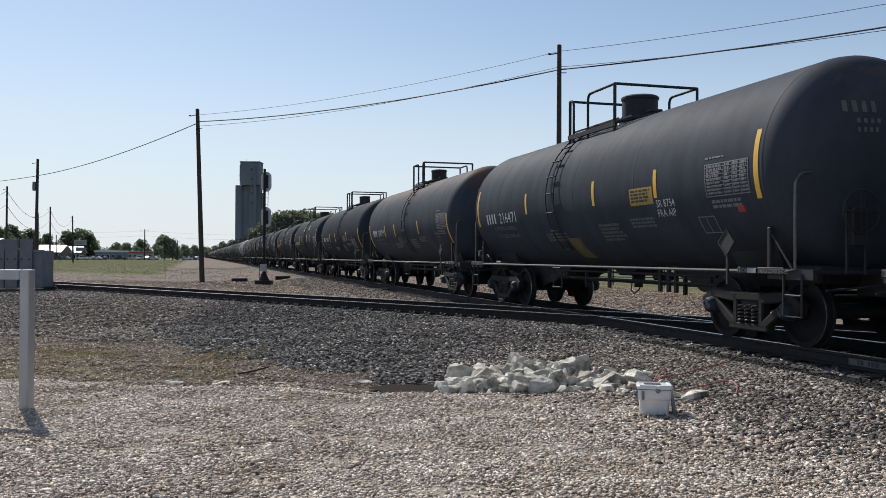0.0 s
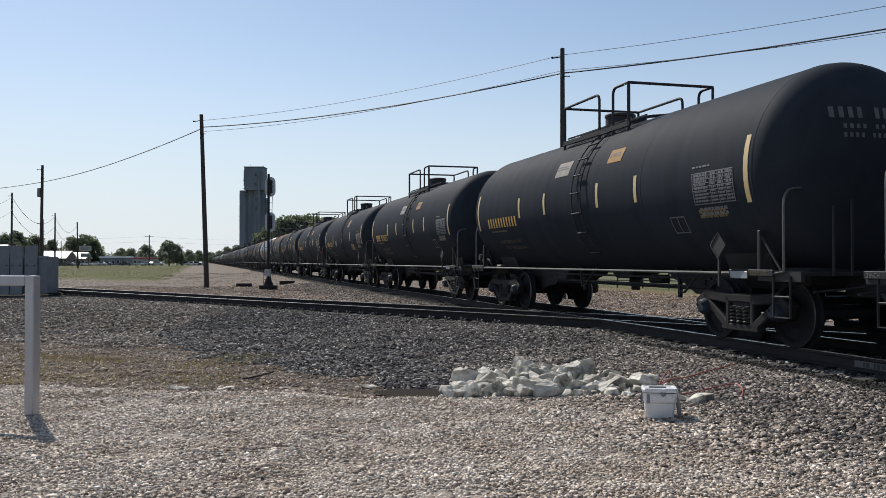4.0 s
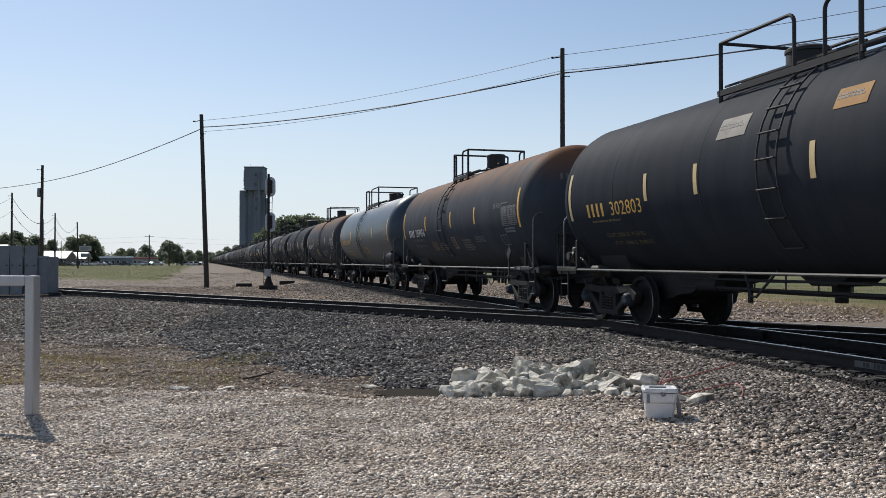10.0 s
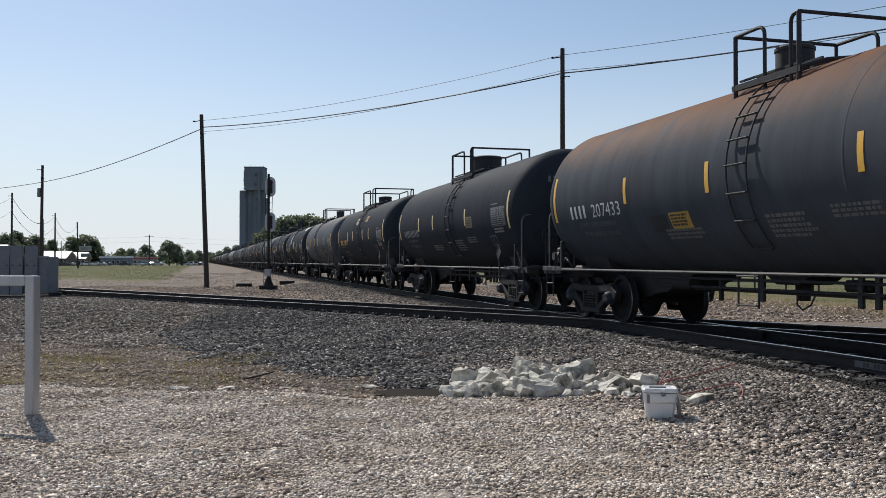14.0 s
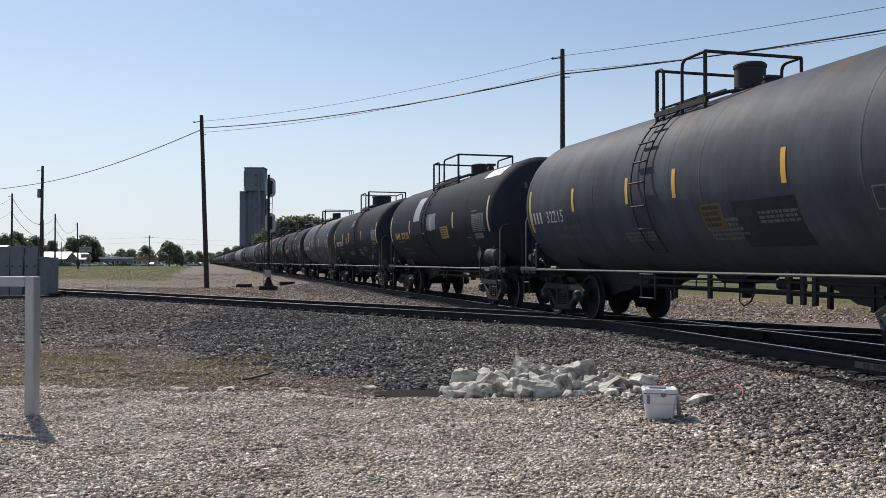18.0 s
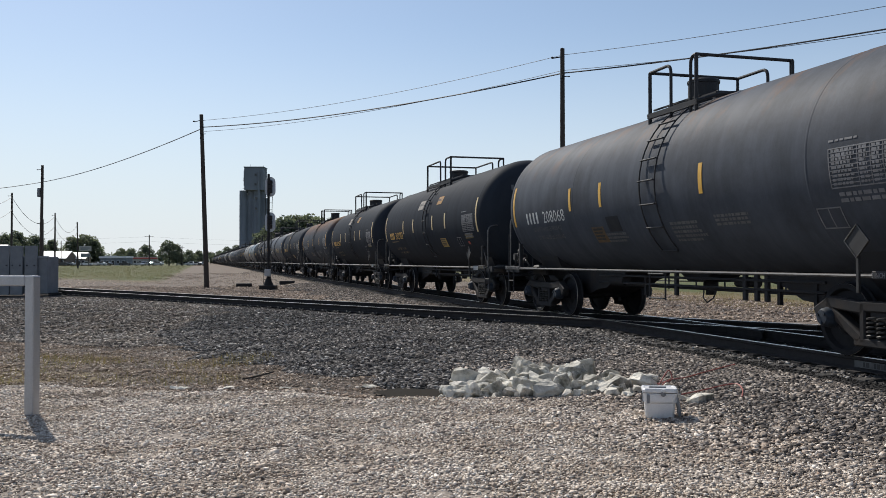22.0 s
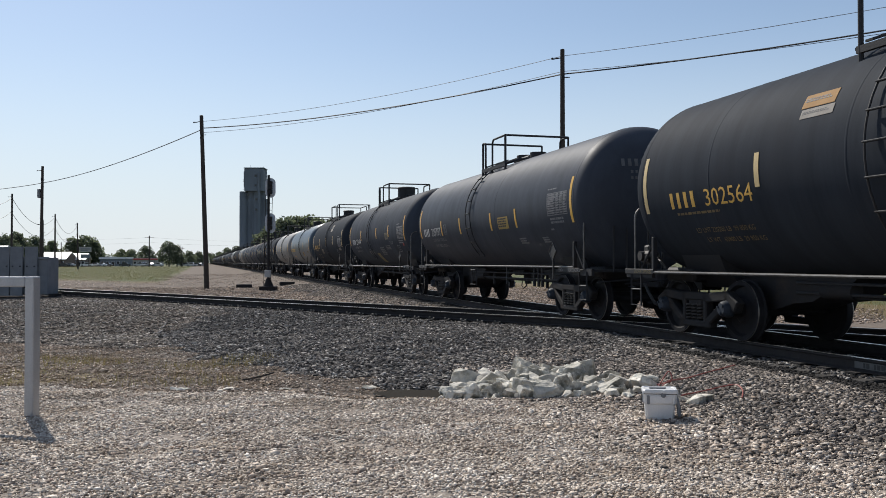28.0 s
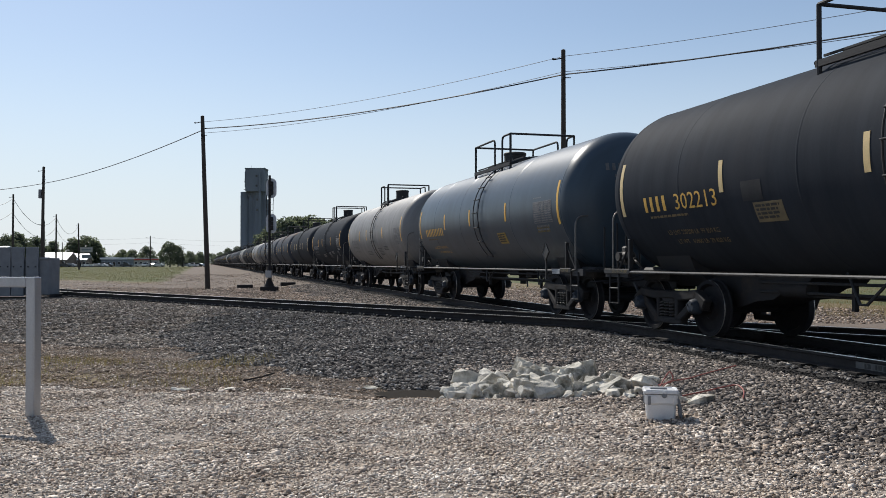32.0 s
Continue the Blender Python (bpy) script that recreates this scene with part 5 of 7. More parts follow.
# owner style, paint, position of the far-end strip at the start, what sets the car apart
TRAIN = [
    (G, "brown", -8.5, {}), (G, "brown", 6.55, {}),
    (G, "brown", 21.6, dict(number="216471", mids=(2.51, -0.99, -3.31), mid_h=-0.06, rail=(1.41, 1.22, 0.51, -0.7, None, 0.37), lad=(1.19, 0.77), dome=(-0.03, 0.36), table=(-4.77, 0.1), box=(-4.38, -0.66), mark=(5.33, 3.25), seams=(-HALF, -2.58, -0.06, 4.41, HALF),
                            decals=((-2.43, -0.09, 0.78, 0.29, "y"), (-5.45, -0.54, 0.16, 0.1, "r")), notes=(("SR 8754", -3.29, -0.45), ("FRA AIP", -3.27, -0.61)), low_label=0.75, load=207700, tare=65300)),
    (G, "rust_brown", 36.7, dict(number="204719", mids=(2.97, 1.24, -2.37), mid_h=-0.27, end_h=-0.42, decals=((0.95, -0.55, 0.57, 0.27, "o"),), notes=(("FRA AIP", -4.37, -0.58),), mark=(5.31, 3.15))),
    (G, "soot", 51.7, dict(number="207437", mids=(2.9, 1.01, -2.6), mid_h=-0.25, end_h=-0.42, table=(-3.86, -0.41), box=None, decals=((-1.47, -0.2, 0.67, 0.3, "t"),), notes=(("FRA AIP", -3.21, -0.5), ("SR 8754", -3.17, -0.71)), mark=(5.32, 3.31), load=197700, tare=65300)),
    (U, "black", 66.72, PAIR), (U, "black", 81.8, dict(number="303021", mids=MIDS_WIDE, **PAIR)),
    (U, "black", 96.75, dict(number="302161", mids=(2.91, -0.04, -2.83), decals=((-2.9, -0.43, 0.78, 0.28, "y"), (-1.63, 0.86, 0.56, 0.24, "b"), (-1.6, 0.6, 0.56, 0.11, "w"), (2.2, -0.15, 0.5, 0.28, "g")))),
    (U, "soot", 111.9, dict(number="302810", decals=(TOP_WHITE, TOP_BUFF, (-5.45, -0.66, 0.16, 0.1, "r")))), (U, "black", 127.0, dict(number="302803", **PAIR)),
    (G, "rusty", 142.02, dict(number="207456", mids=(2.87, -0.17, -2.55), rail=(1.41, 1.19, 0.51, -0.08, None, 0.33), lad=(1.11, 0.58), dome=(-0.05, 0.28), table=(-4.79, 0.08), box=(-4.41, -0.62), seams=(-HALF, -4.29, -0.7, 0.4, 2.53, HALF),
                              decals=((0.1, -0.55, 0.4, 0.4, "t"), (2.5, -0.67, 0.58, 0.3, "o")), notes=(("SR 8754", -4.2, 0.06),))),
    (U, "blue", 157.15, dict(number="301864", tape="y", mids=(2.85, 0.11, -2.78), rail=LONG_RAIL, lad=(0.86, 0.4), dome=(-0.71, 0.27), valve=(-1.85, 0.15), table=(-4.84, 0.08), box=None, seams=(-HALF, -2.92, 0.0, 4.6, HALF), mark=(5.35, 3.2),
                             decals=((-0.38, -0.63, 0.62, 0.3, "y"),), reservoir=1)),
    (G, "rusty", 172.34, dict(number="207433", mids=(2.84, 0.24, -2.9), rail=(0.38, -0.33, -0.91, -1.08, -0.5, -1.08), lad=(-0.35, -0.82), dome=(0.19, 0.28), box=(-4.57, -0.63), seams=(-HALF, -4.47, -2.61, 2.71, HALF),
                              decals=((1.48, -0.5, 0.6, 0.28, "y"), (2.1, -0.52, 0.5, 0.3, "d"), (-5.75, -0.66, 0.16, 0.1, "r")), notes=(("FRA AIP", -4.16, -0.26),))),
    (G, "black", 187.3, dict(BONNET, tape="w", decals=((-2.43, -0.03, 0.62, 0.31, "t"),), table=(-4.72, 0.1), box=(-4.32, -0.62), load=215900, tare=70100)),
    (U, "black", 202.58, dict(number="302917", decals=(TOP_WHITE, TOP_BUFF, (-5.2, -0.68, 0.16, 0.1, "r")))),
    (G, "grey", 217.7, dict(number="32215", mids=(3.65, 1.34, -0.25, -2.96), end_h=-0.15, rail=(1.32, 1.09, 0.48, -0.22, None, 0.29), lad=(1.06, 0.58), dome=(-0.11, 0.25), table=(-4.86, 0.06), box=(-4.43, -0.42), mark=(6.0, 4.2), seams=(-HALF, -4.33, -1.0, -0.07, 2.73, HALF),
                            decals=((-0.9, -0.42, 0.55, 0.42, "o"), (-1.7, -0.42, 1.4, 0.75, "d"), (-5.1, -0.64, 0.2, 0.1, "r")))),
    (U, "black", 232.8, dict(number="302106", mids=(2.88, -0.09, -2.71), rail=LONG_RAIL, lad=(0.83, 0.41), dome=(-0.69, 0.27), valve=(-1.85, 0.15), table=(-4.6, 0.04), box=(-3.86, -0.58), seams=(-HALF, -4.0, 1.0, HALF),
                             decals=((2.3, 1.02, 0.85, 0.88, "p"), (0.4, 0.29, 1.1, 0.52, "g"), (-4.5, 1.56, 1.4, 0.42, "p"), (-1.25, -0.18, 0.84, 0.37, "y")), reservoir=1)),
    (G, "black", 247.96, dict(BONNET, number="120724", table=(-4.87, 0.13), box=(-4.46, -0.6), decals=((2.17, -0.06, 0.58, 0.29, "t"),), notice=1, load=216900, tare=69100)),
    (G, "grey", 263.0, dict(number="208068", mids=(2.74, 1.35, -2.08), rail=(0.51, -0.22, -0.85, -1.02, -0.39, -1.06), lad=(-0.3, -0.82), dome=(0.21, 0.27), table=(-4.86, 0.06), box=(-4.48, -0.64), decals=((1.97, -0.63, 0.5, 0.34, "o"), (1.25, -0.45, 0.5, 0.3, "d")))),
    (U, "black", 278.02, dict(number="302783", decals=(TOP_WHITE, TOP_BUFF, (-1.98, -0.56, 0.62, 0.3, "y"), (-4.75, -0.72, 0.16, 0.1, "r")))), (U, "black", 293.12, dict(number="303047", mids=MIDS_WIDE, decals=((0.93, 0.93, 0.7, 0.33, "w"), (-1.58, 0.89, 0.56, 0.28, "b")))),
    (G, "rusty", 307.96, dict(mids=(2.77, 0.36, -3.04), rail=(0.25, -0.43, -1.02, -1.22, -0.56, -1.18), lad=(-0.4, -0.96), dome=(0.06, 0.28), table=(-4.8, 0.13), decals=((1.98, -0.64, 0.4, 0.32, "o"),))),
    (U, "soot", 323.05, dict(number="302564", mids=(2.94, -0.13, -2.76), rail=LONG_RAIL, lad=(0.88, 0.41), dome=(-0.68, 0.26), valve=(-1.6, 0.12), table=(-4.58, 0.05), box=(-3.87, -0.58), decals=((2.2, 0.88, 0.6, 0.2, "b"), (2.17, 0.66, 0.6, 0.13, "w"), (-0.1, -0.76, 0.82, 0.29, "y")))),
    (S_, "slate", 338.7, dict(half=6.4, number="209707", decals=((-1.71, -0.15, 0.76, 0.3, "y"),), load=198200, tare=64800)),
    (G, "brown", 353.32, dict(number="216404", mids=(2.93, -0.72, -3.22), rail=(1.52, 1.32, 0.61, -0.62, None, 0.43), lad=(1.13, 0.7), dome=(-0.05, 0.38), table=(-4.81, 0.09), box=(-4.38, -0.62), decals=((-2.51, -0.08, 0.63, 0.27, "t"), (-5.45, -0.56, 0.16, 0.1, "r")),
                              notes=(("FRA AIP", -3.28, -0.57),), low_label=0.3, load=220700, tare=65300, seams=(-HALF, -2.4, 0.2, 4.3, HALF))),
    (U, "black", 368.22, dict(number="302213", mids=(2.92, 0.04, -2.74), decals=((-1.5, 0.93, 0.62, 0.42, "w"), (2.25, -0.46, 0.62, 0.29, "t"), (2.45, -0.15, 0.45, 0.28, "d")))), (U, "blue", 383.15, dict(mids=(2.9, 0.3, -2.7), table=(-4.6, 0.08), box=None, tape="y", decals=((-1.85, -0.53, 0.6, 0.3, "y"),))),
    (G, "pale", 398.3, {}), (G, "black", 413.5, {}), (U, "black", 428.6, PAIR), (G, "rust_brown", 443.7, {})]
CARS = []


def build_train():
    rng = random.Random(5)
    y = TRAIN[-1][2]
    rows = list(TRAIN)
    while y < 1040:
        y += 15.07
        p = rng.choice(("black", "black", "soot", "brown", "grey", "rusty", "black", "pale", "slate"))
        rows.append((rng.choice((G, U)), p, y, {}))
    for k, (style, paint, y_strip, extra) in enumerate(rows):
        spec = {**USUAL[style], **dict(style=style, paint=paint, y=y_strip - extra.get("half", HALF) + 0.12, label=LBL[paint]), **extra}
        CARS.append((build_car(spec, k - 2, k < 29), spec["y"]))


build_train()


# ---- poles and wires ----
def from_view(px, depth):
    """Plan position at a bearing given by its place across a picture 1568 wide, at a depth along the view."""
    side = (px - 784) / 1554 * depth
    return side * CY + depth * SY, -side * SY + depth * CY


def ground_at(x, y):
    return float(ground_z(x, y))


INSULATOR = material("brown_porcelain", (0.12, 0.06, 0.04), None, 8, 0.3, 0, 0)


def build_pole(px, depth, height, lean=0.0, r=0.16, arm=0.0, can=False):
    x, y = from_view(px, depth)
    g = ground_at(x, y) - 0.02
    top = thing("utility_pole", "weathered wooden utility pole" + (" with crossarm" if arm else ""), "utility pole", pose(x, y, g, 0, lean, -YAW), "utility poles along the track")
    part("pole", Shape().lathe([(0.001, -0.4)] + [(r * (1 - 0.05 * k), -0.4 + (height + 0.4) * k / 6) for k in range(7)] + [(0.001, height + 0.04)], "z", n=14), POLE_WOOD, top)
    if arm:
        part("crossarm", Shape().box((0, -0.15, height - 0.7), (arm, 0.1, 0.12), None, 0.01), POLE_WOOD, top)
        for sx in (-1, 1):
            part("insulator", Shape().lathe([(0.0, 0.2), (0.06, 0.16), (0.08, 0.06), (0.03, 0.0)], "z", (sx * arm * 0.45, -0.15, height - 0.64), 8), INSULATOR, top)
    else:
        part("cable_clamp", Shape().box((0.0, -r - 0.02, height - 1.25), (0.1, 0.1, 0.16), None, 0.02).cyl((0, -r - 0.02, height - 1.25), (0.3, -r - 0.02, height - 1.25), 0.02, 6), TRUCK_STEEL, top)
        part("wire_bracket", Shape().cyl((0, 0, height - 0.35), (-0.45, -0.1, height - 0.45), 0.025, 6).lathe([(0.0, 0.08), (0.05, 0.06), (0.06, 0.0), (0.0, -0.02)], "z", (-0.45, -0.1, height - 0.45), 8), TRUCK_STEEL, top)
    if can:
        part("splice_case", Shape().lathe([(0.0, -0.45), (0.14, -0.42), (0.16, -0.3), (0.16, 0.3), (0.14, 0.42), (0.0, 0.45)], "z", (-0.3, 0, height - 2.6), 12), CABINET_GREY, top)
    lx = math.sin(radians(lean)) * height
    return Vector((x + lx * CY, y - lx * SY, g + height))


def wire(a, b, sag, r, name="overhead_wire", label="thin overhead wire slung between poles", n=18):
    pts = [Vector(a).lerp(Vector(b), i / n) - Vector((0, 0, 4 * sag * (i / n) * (1 - i / n))) for i in range(n + 1)]
    me = Shape().tube(pts, r, 5).mesh(name, WIRE_BLACK)
    return tagged(new(name, me), label, "cable", "overhead wires")


def build_poles():
    a = build_pole(996, 38.2, 10.95, 0.0, 0.135)
    b = build_pole(366, 55.0, 10.9, -2.0, 0.165)
    c = build_pole(72, 84.0, 10.9, 0.6, 0.17, can=True)
    d = build_pole(20, 118.0, 10.9, 0.2, 0.16)
    off = a + (a - b) * 1.0
    off.z = 10.6
    z = Vector((0, 0, 1))
    left = c + (c - b) * 0.55 + Vector((-8, -6, 0))
    for p, q, hp, hq, lo, hi in ((off, a, 0.9, 1.08, (-0.3, 0.12), (0.78, 0.8)), (a, b, 1.08, 0.8, (0.12, -0.28), (0.8, 0.42)),
                                 (b, c, 0.9, 1.6, (-0.28, -0.28), (0.42, 0.42)), (c, left, 1.6, 1.9, (-0.28, -0.28), (0.42, 0.42))):
        wire(p - z * hp, q - z * hq, 0.4, 0.03, "overhead_cable", "black overhead cable slung between poles")
        for up_p, up_q, sg in ((lo[0], lo[1], 0.42), (hi[0], hi[1], 0.4)) if p is off or p is a else ():
            w = wire(p - z * (hp - up_p), q - z * (hq - up_q), sg, 0.012)
            w.data.materials[0] = WIRE_GREY
    e = build_pole(97, 158.0, 10.4, 0.0, 0.17)
    f = build_pole(138, 205.0, 10.9, -1.2, 0.2)
    for h in (0.6, 2.6):
        for p, q in ((d + (d - e) * 1.0, d), (d, e), (e, f)):
            wire(p - z * h, q - z * h * 0.9, 2.4, 0.03)
    build_pole(75, 90.0, 6.0, 0.0, 0.14)
    far = build_pole(264, 320.0, 11.4, 0.0, 0.24, 3.2)
    for h in (0.65, 2.4):
        p, q = Vector((*from_view(-40, 300), far.z - h)), Vector((*from_view(560, 350), far.z - h))
        wire(p, far - z * h, 1.0, 0.016)
        wire(far - z * h, q, 1.0, 0.016)
    build_pole(322, 350, 8.0, 0.0, 0.2, 2.0)
    build_pole(108, 340, 9.6, 0.0, 0.2)


build_poles()


# ---- trackside signal, fence and small gear ----
def build_signal():
    x, y = from_view(475, 52.0)
    top = thing("railway_signal", "tall signal mast with two oval grey targets seen from behind", "signal", pose(x, y, ground_at(x, y), 0, 0, -YAW))
    part("base", Shape().box((0, 0, 0.12), (0.95, 0.8, 0.28), None, 0.03), TRUCK_STEEL, top, "dark footing")
    part("pedestal", Shape().cyl((0, 0, 0.24), (0, 0, 0.75), 0.32, 10, 0.1), TRUCK_STEEL, top)
    part("mast", Shape().cyl((0, 0, 0.7), (0, 0, 6.85), 0.075, 12), TRUCK_STEEL, top)
    part("relay_box", Shape().box((0, -0.16, 1.0), (0.36, 0.25, 0.42), None, 0.02), GALV, top, "pale equipment box")
    lad = part("ladder", Shape().tube([(-0.35, 0.35, 0.3), (-0.2, 0.2, 6.3)], 0.018, 6), TRUCK_STEEL, top)
    part("stringer", Shape().tube([(0.05, 0.35, 0.3), (0.2, 0.2, 6.3)], 0.018, 6), TRUCK_STEEL, lad)
    for k in range(15):
        z = 0.6 + k * 0.38
        part("rung", Shape().tube([(-0.35 + 0.15 * z / 6.3, 0.34 - 0.02 * z, z), (0.05 + 0.15 * z / 6.3, 0.34 - 0.02 * z, z)], 0.012, 5), TRUCK_STEEL, lad)
    for zc in (6.1, 4.0):
        o = [(0.31 * math.cos(a) * 1.0, (0.31 * math.sin(a)) + (0.28 if math.sin(a) > 0 else -0.28)) for a in (k * math.tau / 28 for k in range(28))]
        t = part("target", Shape().prism(o, "y", 0.10, 0.125, (0.08, 0, zc)), TARGET_GREY, top, "oval grey signal target")
        part("lamp_housing", Shape().box((0.08, 0.0, zc + 0.26), (0.26, 0.2, 0.26), None, 0.03).box((0.08, 0.0, zc), (0.26, 0.2, 0.24), None, 0.03).box((0.08, 0.0, zc - 0.26), (0.26, 0.2, 0.26), None, 0.03), TRUCK_STEEL, t)


build_signal()


def build_guard():
    """A galvanised square-tube guard with a top beam, at the edge of the lot."""
    x, y = from_view(57, 9.3)
    top = thing("steel_guard", "galvanised square-tube guard post with top beam", "guard rail", pose(x, y, ground_at(x, y), 0, 0, -YAW - 16))
    part("post", Shape().box((0.008, 0, 0.722), (0.112, 0.112, 1.504), None, 0.01), GUARD_STEEL, top)
    part("beam", Shape().box((-1.25, 0, 1.418), (2.4, 0.108, 0.108), None, 0.01), GUARD_STEEL, top)
    part("post", Shape().box((-2.4, 0, 0.68), (0.112, 0.112, 1.36), None, 0.01), GUARD_STEEL, top)
    for sx in (0.0, -2.4):
        part("weld_bead", Shape().tube([(sx - 0.05, -0.058, 1.362), (sx - 0.05, 0.058, 1.362)], 0.006, 5), TRUCK_STEEL, top)


build_guard()


def build_bin():
    """A grey steel bin with upright stakes on its face, beside the second track."""
    d = 35.5
    x, y = from_view(30, d)
    top = thing("steel_bin", "grey steel equipment bin with upright bolted stakes", "equipment bin", pose(x, y, ground_at(x, y), 0, 0, -YAW))
    w = 3.0
    x0 = -1.75
    part("body", Shape().box((x0 + w / 2, 0.5, 0.86), (w, 1.0, 1.5), None, 0.02), CABINET_GREY, top)
    part("top_rim", Shape().box((x0 + w / 2, 0.0, 1.58), (w + 0.06, 0.1, 0.1), None, 0.01), CABINET_GREY, top)
    for px in (-25, 8, 31.5, 57):
        sx = (px - 30) / 1554 * d
        st = part("stake", Shape().box((sx, -0.08, 1.05), (0.5, 0.1, 1.98), None, 0.015), CABINET_GREY, top, "bolted upright stake")
        for dx in (-0.15, 0.15):
            part("bolt", Shape().cyl((sx + dx, -0.16, 1.25), (sx + dx, -0.13, 1.25), 0.03, 6), TRUCK_STEEL, st)
    for sx in (-1.5, 1.4):
        part("skid", Shape().box((sx, 0.4, 0.04), (0.2, 0.9, 0.2), None, 0.01), TRUCK_STEEL, top)


build_bin()


def build_fence():
    """Pipe fence along the far verge, seen between the cars."""
    a, b = Vector((*from_view(860, 62), 0)), Vector((*from_view(1640, 44), 0))
    n = 16
    top = thing("pipe_fence", "low dark pipe fence along the grassy verge", "fence", pose(0, 0, 0))
    for i in range(n + 1):
        p = a.lerp(b, i / n)
        g = ground_at(p.x, p.y)
        part("post", Shape().cyl((p.x, p.y, g - 0.1), (p.x, p.y, g + 1.1), 0.05, 8), BLACK_STEEL, top)
    for h in (0.5, 1.0):
        for i in range(n):
            p, q = a.lerp(b, i / n), a.lerp(b, (i + 1) / n)
            part("rail", Shape().tube([(p.x, p.y, ground_at(p.x, p.y) + h), (q.x, q.y, ground_at(q.x, q.y) + h)], 0.035, 6), BLACK_STEEL, top)


build_fence()


# ---- rocks, cooler, hoses and puddle at the edge of the lot ----
def rock_mesh(rng, sx, sy, sz):
    """A quarried block: a box hacked by a few planes, with chipped edges and pitted faces."""
    bm = bmesh.new()
    bmesh.ops.create_cube(bm, size=1.0)
    for _ in range(7):
        n = Vector((rng.gauss(0, 1), rng.gauss(0, 1), rng.gauss(0, 0.8))).normalized()
        cut = bmesh.ops.bisect_plane(bm, geom=bm.verts[:] + bm.edges[:] + bm.faces[:], plane_co=n * rng.uniform(0.36, 0.5), plane_no=n, clear_outer=True)
        edges = [e for e in cut["geom_cut"] if isinstance(e, bmesh.types.BMEdge)]
        if edges:
            bmesh.ops.contextual_create(bm, geom=edges)
    for v in bm.verts:
        v.co = Vector((v.co.x * sx * 1.06, v.co.y * sy * 1.06, v.co.z * sz * 1.06))
    bmesh.ops.bevel(bm, geom=bm.edges[:], offset=0.007, segments=1, affect="EDGES", clamp_overlap=True)
    bmesh.ops.triangulate(bm, faces=bm.faces[:])
    for _ in range(2):
        bmesh.ops.subdivide_edges(bm, edges=[e for e in bm.edges if e.calc_length() > 0.06], cuts=1)
        bmesh.ops.triangulate(bm, faces=bm.faces[:])
    bm.normal_update()
    off = Vector((sx * 31, sy * 17, sz * 23))
    for v in bm.verts:
        v.co += v.normal * (0.022 * noise.noise(v.co * 7 + off) + 0.014 * noise.noise(v.co * 21 + off))
    me = bpy.data.meshes.new("rock")
    bm.to_mesh(me)
    bm.free()
    me.materials.append(LIMESTONE)
    return me


def build_rocks():
    rng = random.Random(47)
    # rows of (place across from, to, depth, number, size, lift)
    rows = ((790, 1000, 10.45, 7, 0.22, 0.0), (845, 1045, 10.65, 6, 0.24, 0.0), (785, 1010, 10.9, 9, 0.25, 0.03), (795, 1035, 11.15, 9, 0.26, 0.06), (815, 1035, 11.4, 8, 0.26, 0.1), (850, 1035, 11.65, 6, 0.25, 0.06), (925, 1045, 11.5, 4, 0.24, 0.11),
            (1040, 1100, 10.65, 4, 0.2, 0.0), (1045, 1150, 10.9, 7, 0.2, 0.0), (1050, 1155, 11.2, 6, 0.21, 0.02), (778, 815, 11.15, 3, 0.22, 0.0))
    for x0, x1, depth, n, size, lift in rows:
        for i in range(n):
            px = x0 + (x1 - x0) * (i + 0.5) / n + rng.uniform(-9, 9)
            s = size * rng.uniform(0.65, 1.15)
            x, y = from_view(px, depth + rng.uniform(-0.1, 0.1))
            h = s * rng.uniform(0.65, 0.95)
            me = rock_mesh(rng, s * rng.uniform(0.95, 1.35), s * rng.uniform(0.7, 1.0), h)
            ob = new("rock", me)
            ob.matrix_basis = pose(x, y, ground_at(x, y) + h * 0.32 + lift, rng.uniform(-26, 26), rng.uniform(-26, 26), rng.uniform(-40, 40) - YAW + rng.choice((0, 180)))
            tagged(ob, "angular broken limestone boulder in the pile", "rock", "limestone rock pile")
    for i in range(34):
        s = rng.uniform(0.07, 0.16)
        x, y = from_view(rng.uniform(775, 1175), rng.uniform(10.35, 10.75))
        ob = new("rock", rock_mesh(rng, s * 1.2, s * 0.9, s * 0.7))
        ob.matrix_basis = pose(x, y, ground_at(x, y) + s * 0.2, rng.uniform(-25, 25), rng.uniform(-25, 25), rng.uniform(0, 360))
        tagged(ob, "small broken limestone lump at the pile's foot", "rock", "limestone rock pile")
    for px, depth, s in ((1236, 9.75, 0.2), (652, 11.6, 0.16), (1110, 10.3, 0.14), (322, 11.2, 0.16), (405, 11.0, 0.1), (505, 11.3, 0.1), (1190, 10.2, 0.16), (1213, 9.95, 0.13)):
        x, y = from_view(px, depth)
        me = rock_mesh(rng, s * 1.3, s, s * (0.5 if px > 1000 else 0.22))
        ob = new("rock", me)
        ob.matrix_basis = pose(x, y, ground_at(x, y) + s * (0.14 if px > 1000 else 0.07), 0, 0, rng.uniform(0, 360))
        tagged(ob, "flat pale stone lying on the gravel", "rock", "scattered stones")


build_rocks()


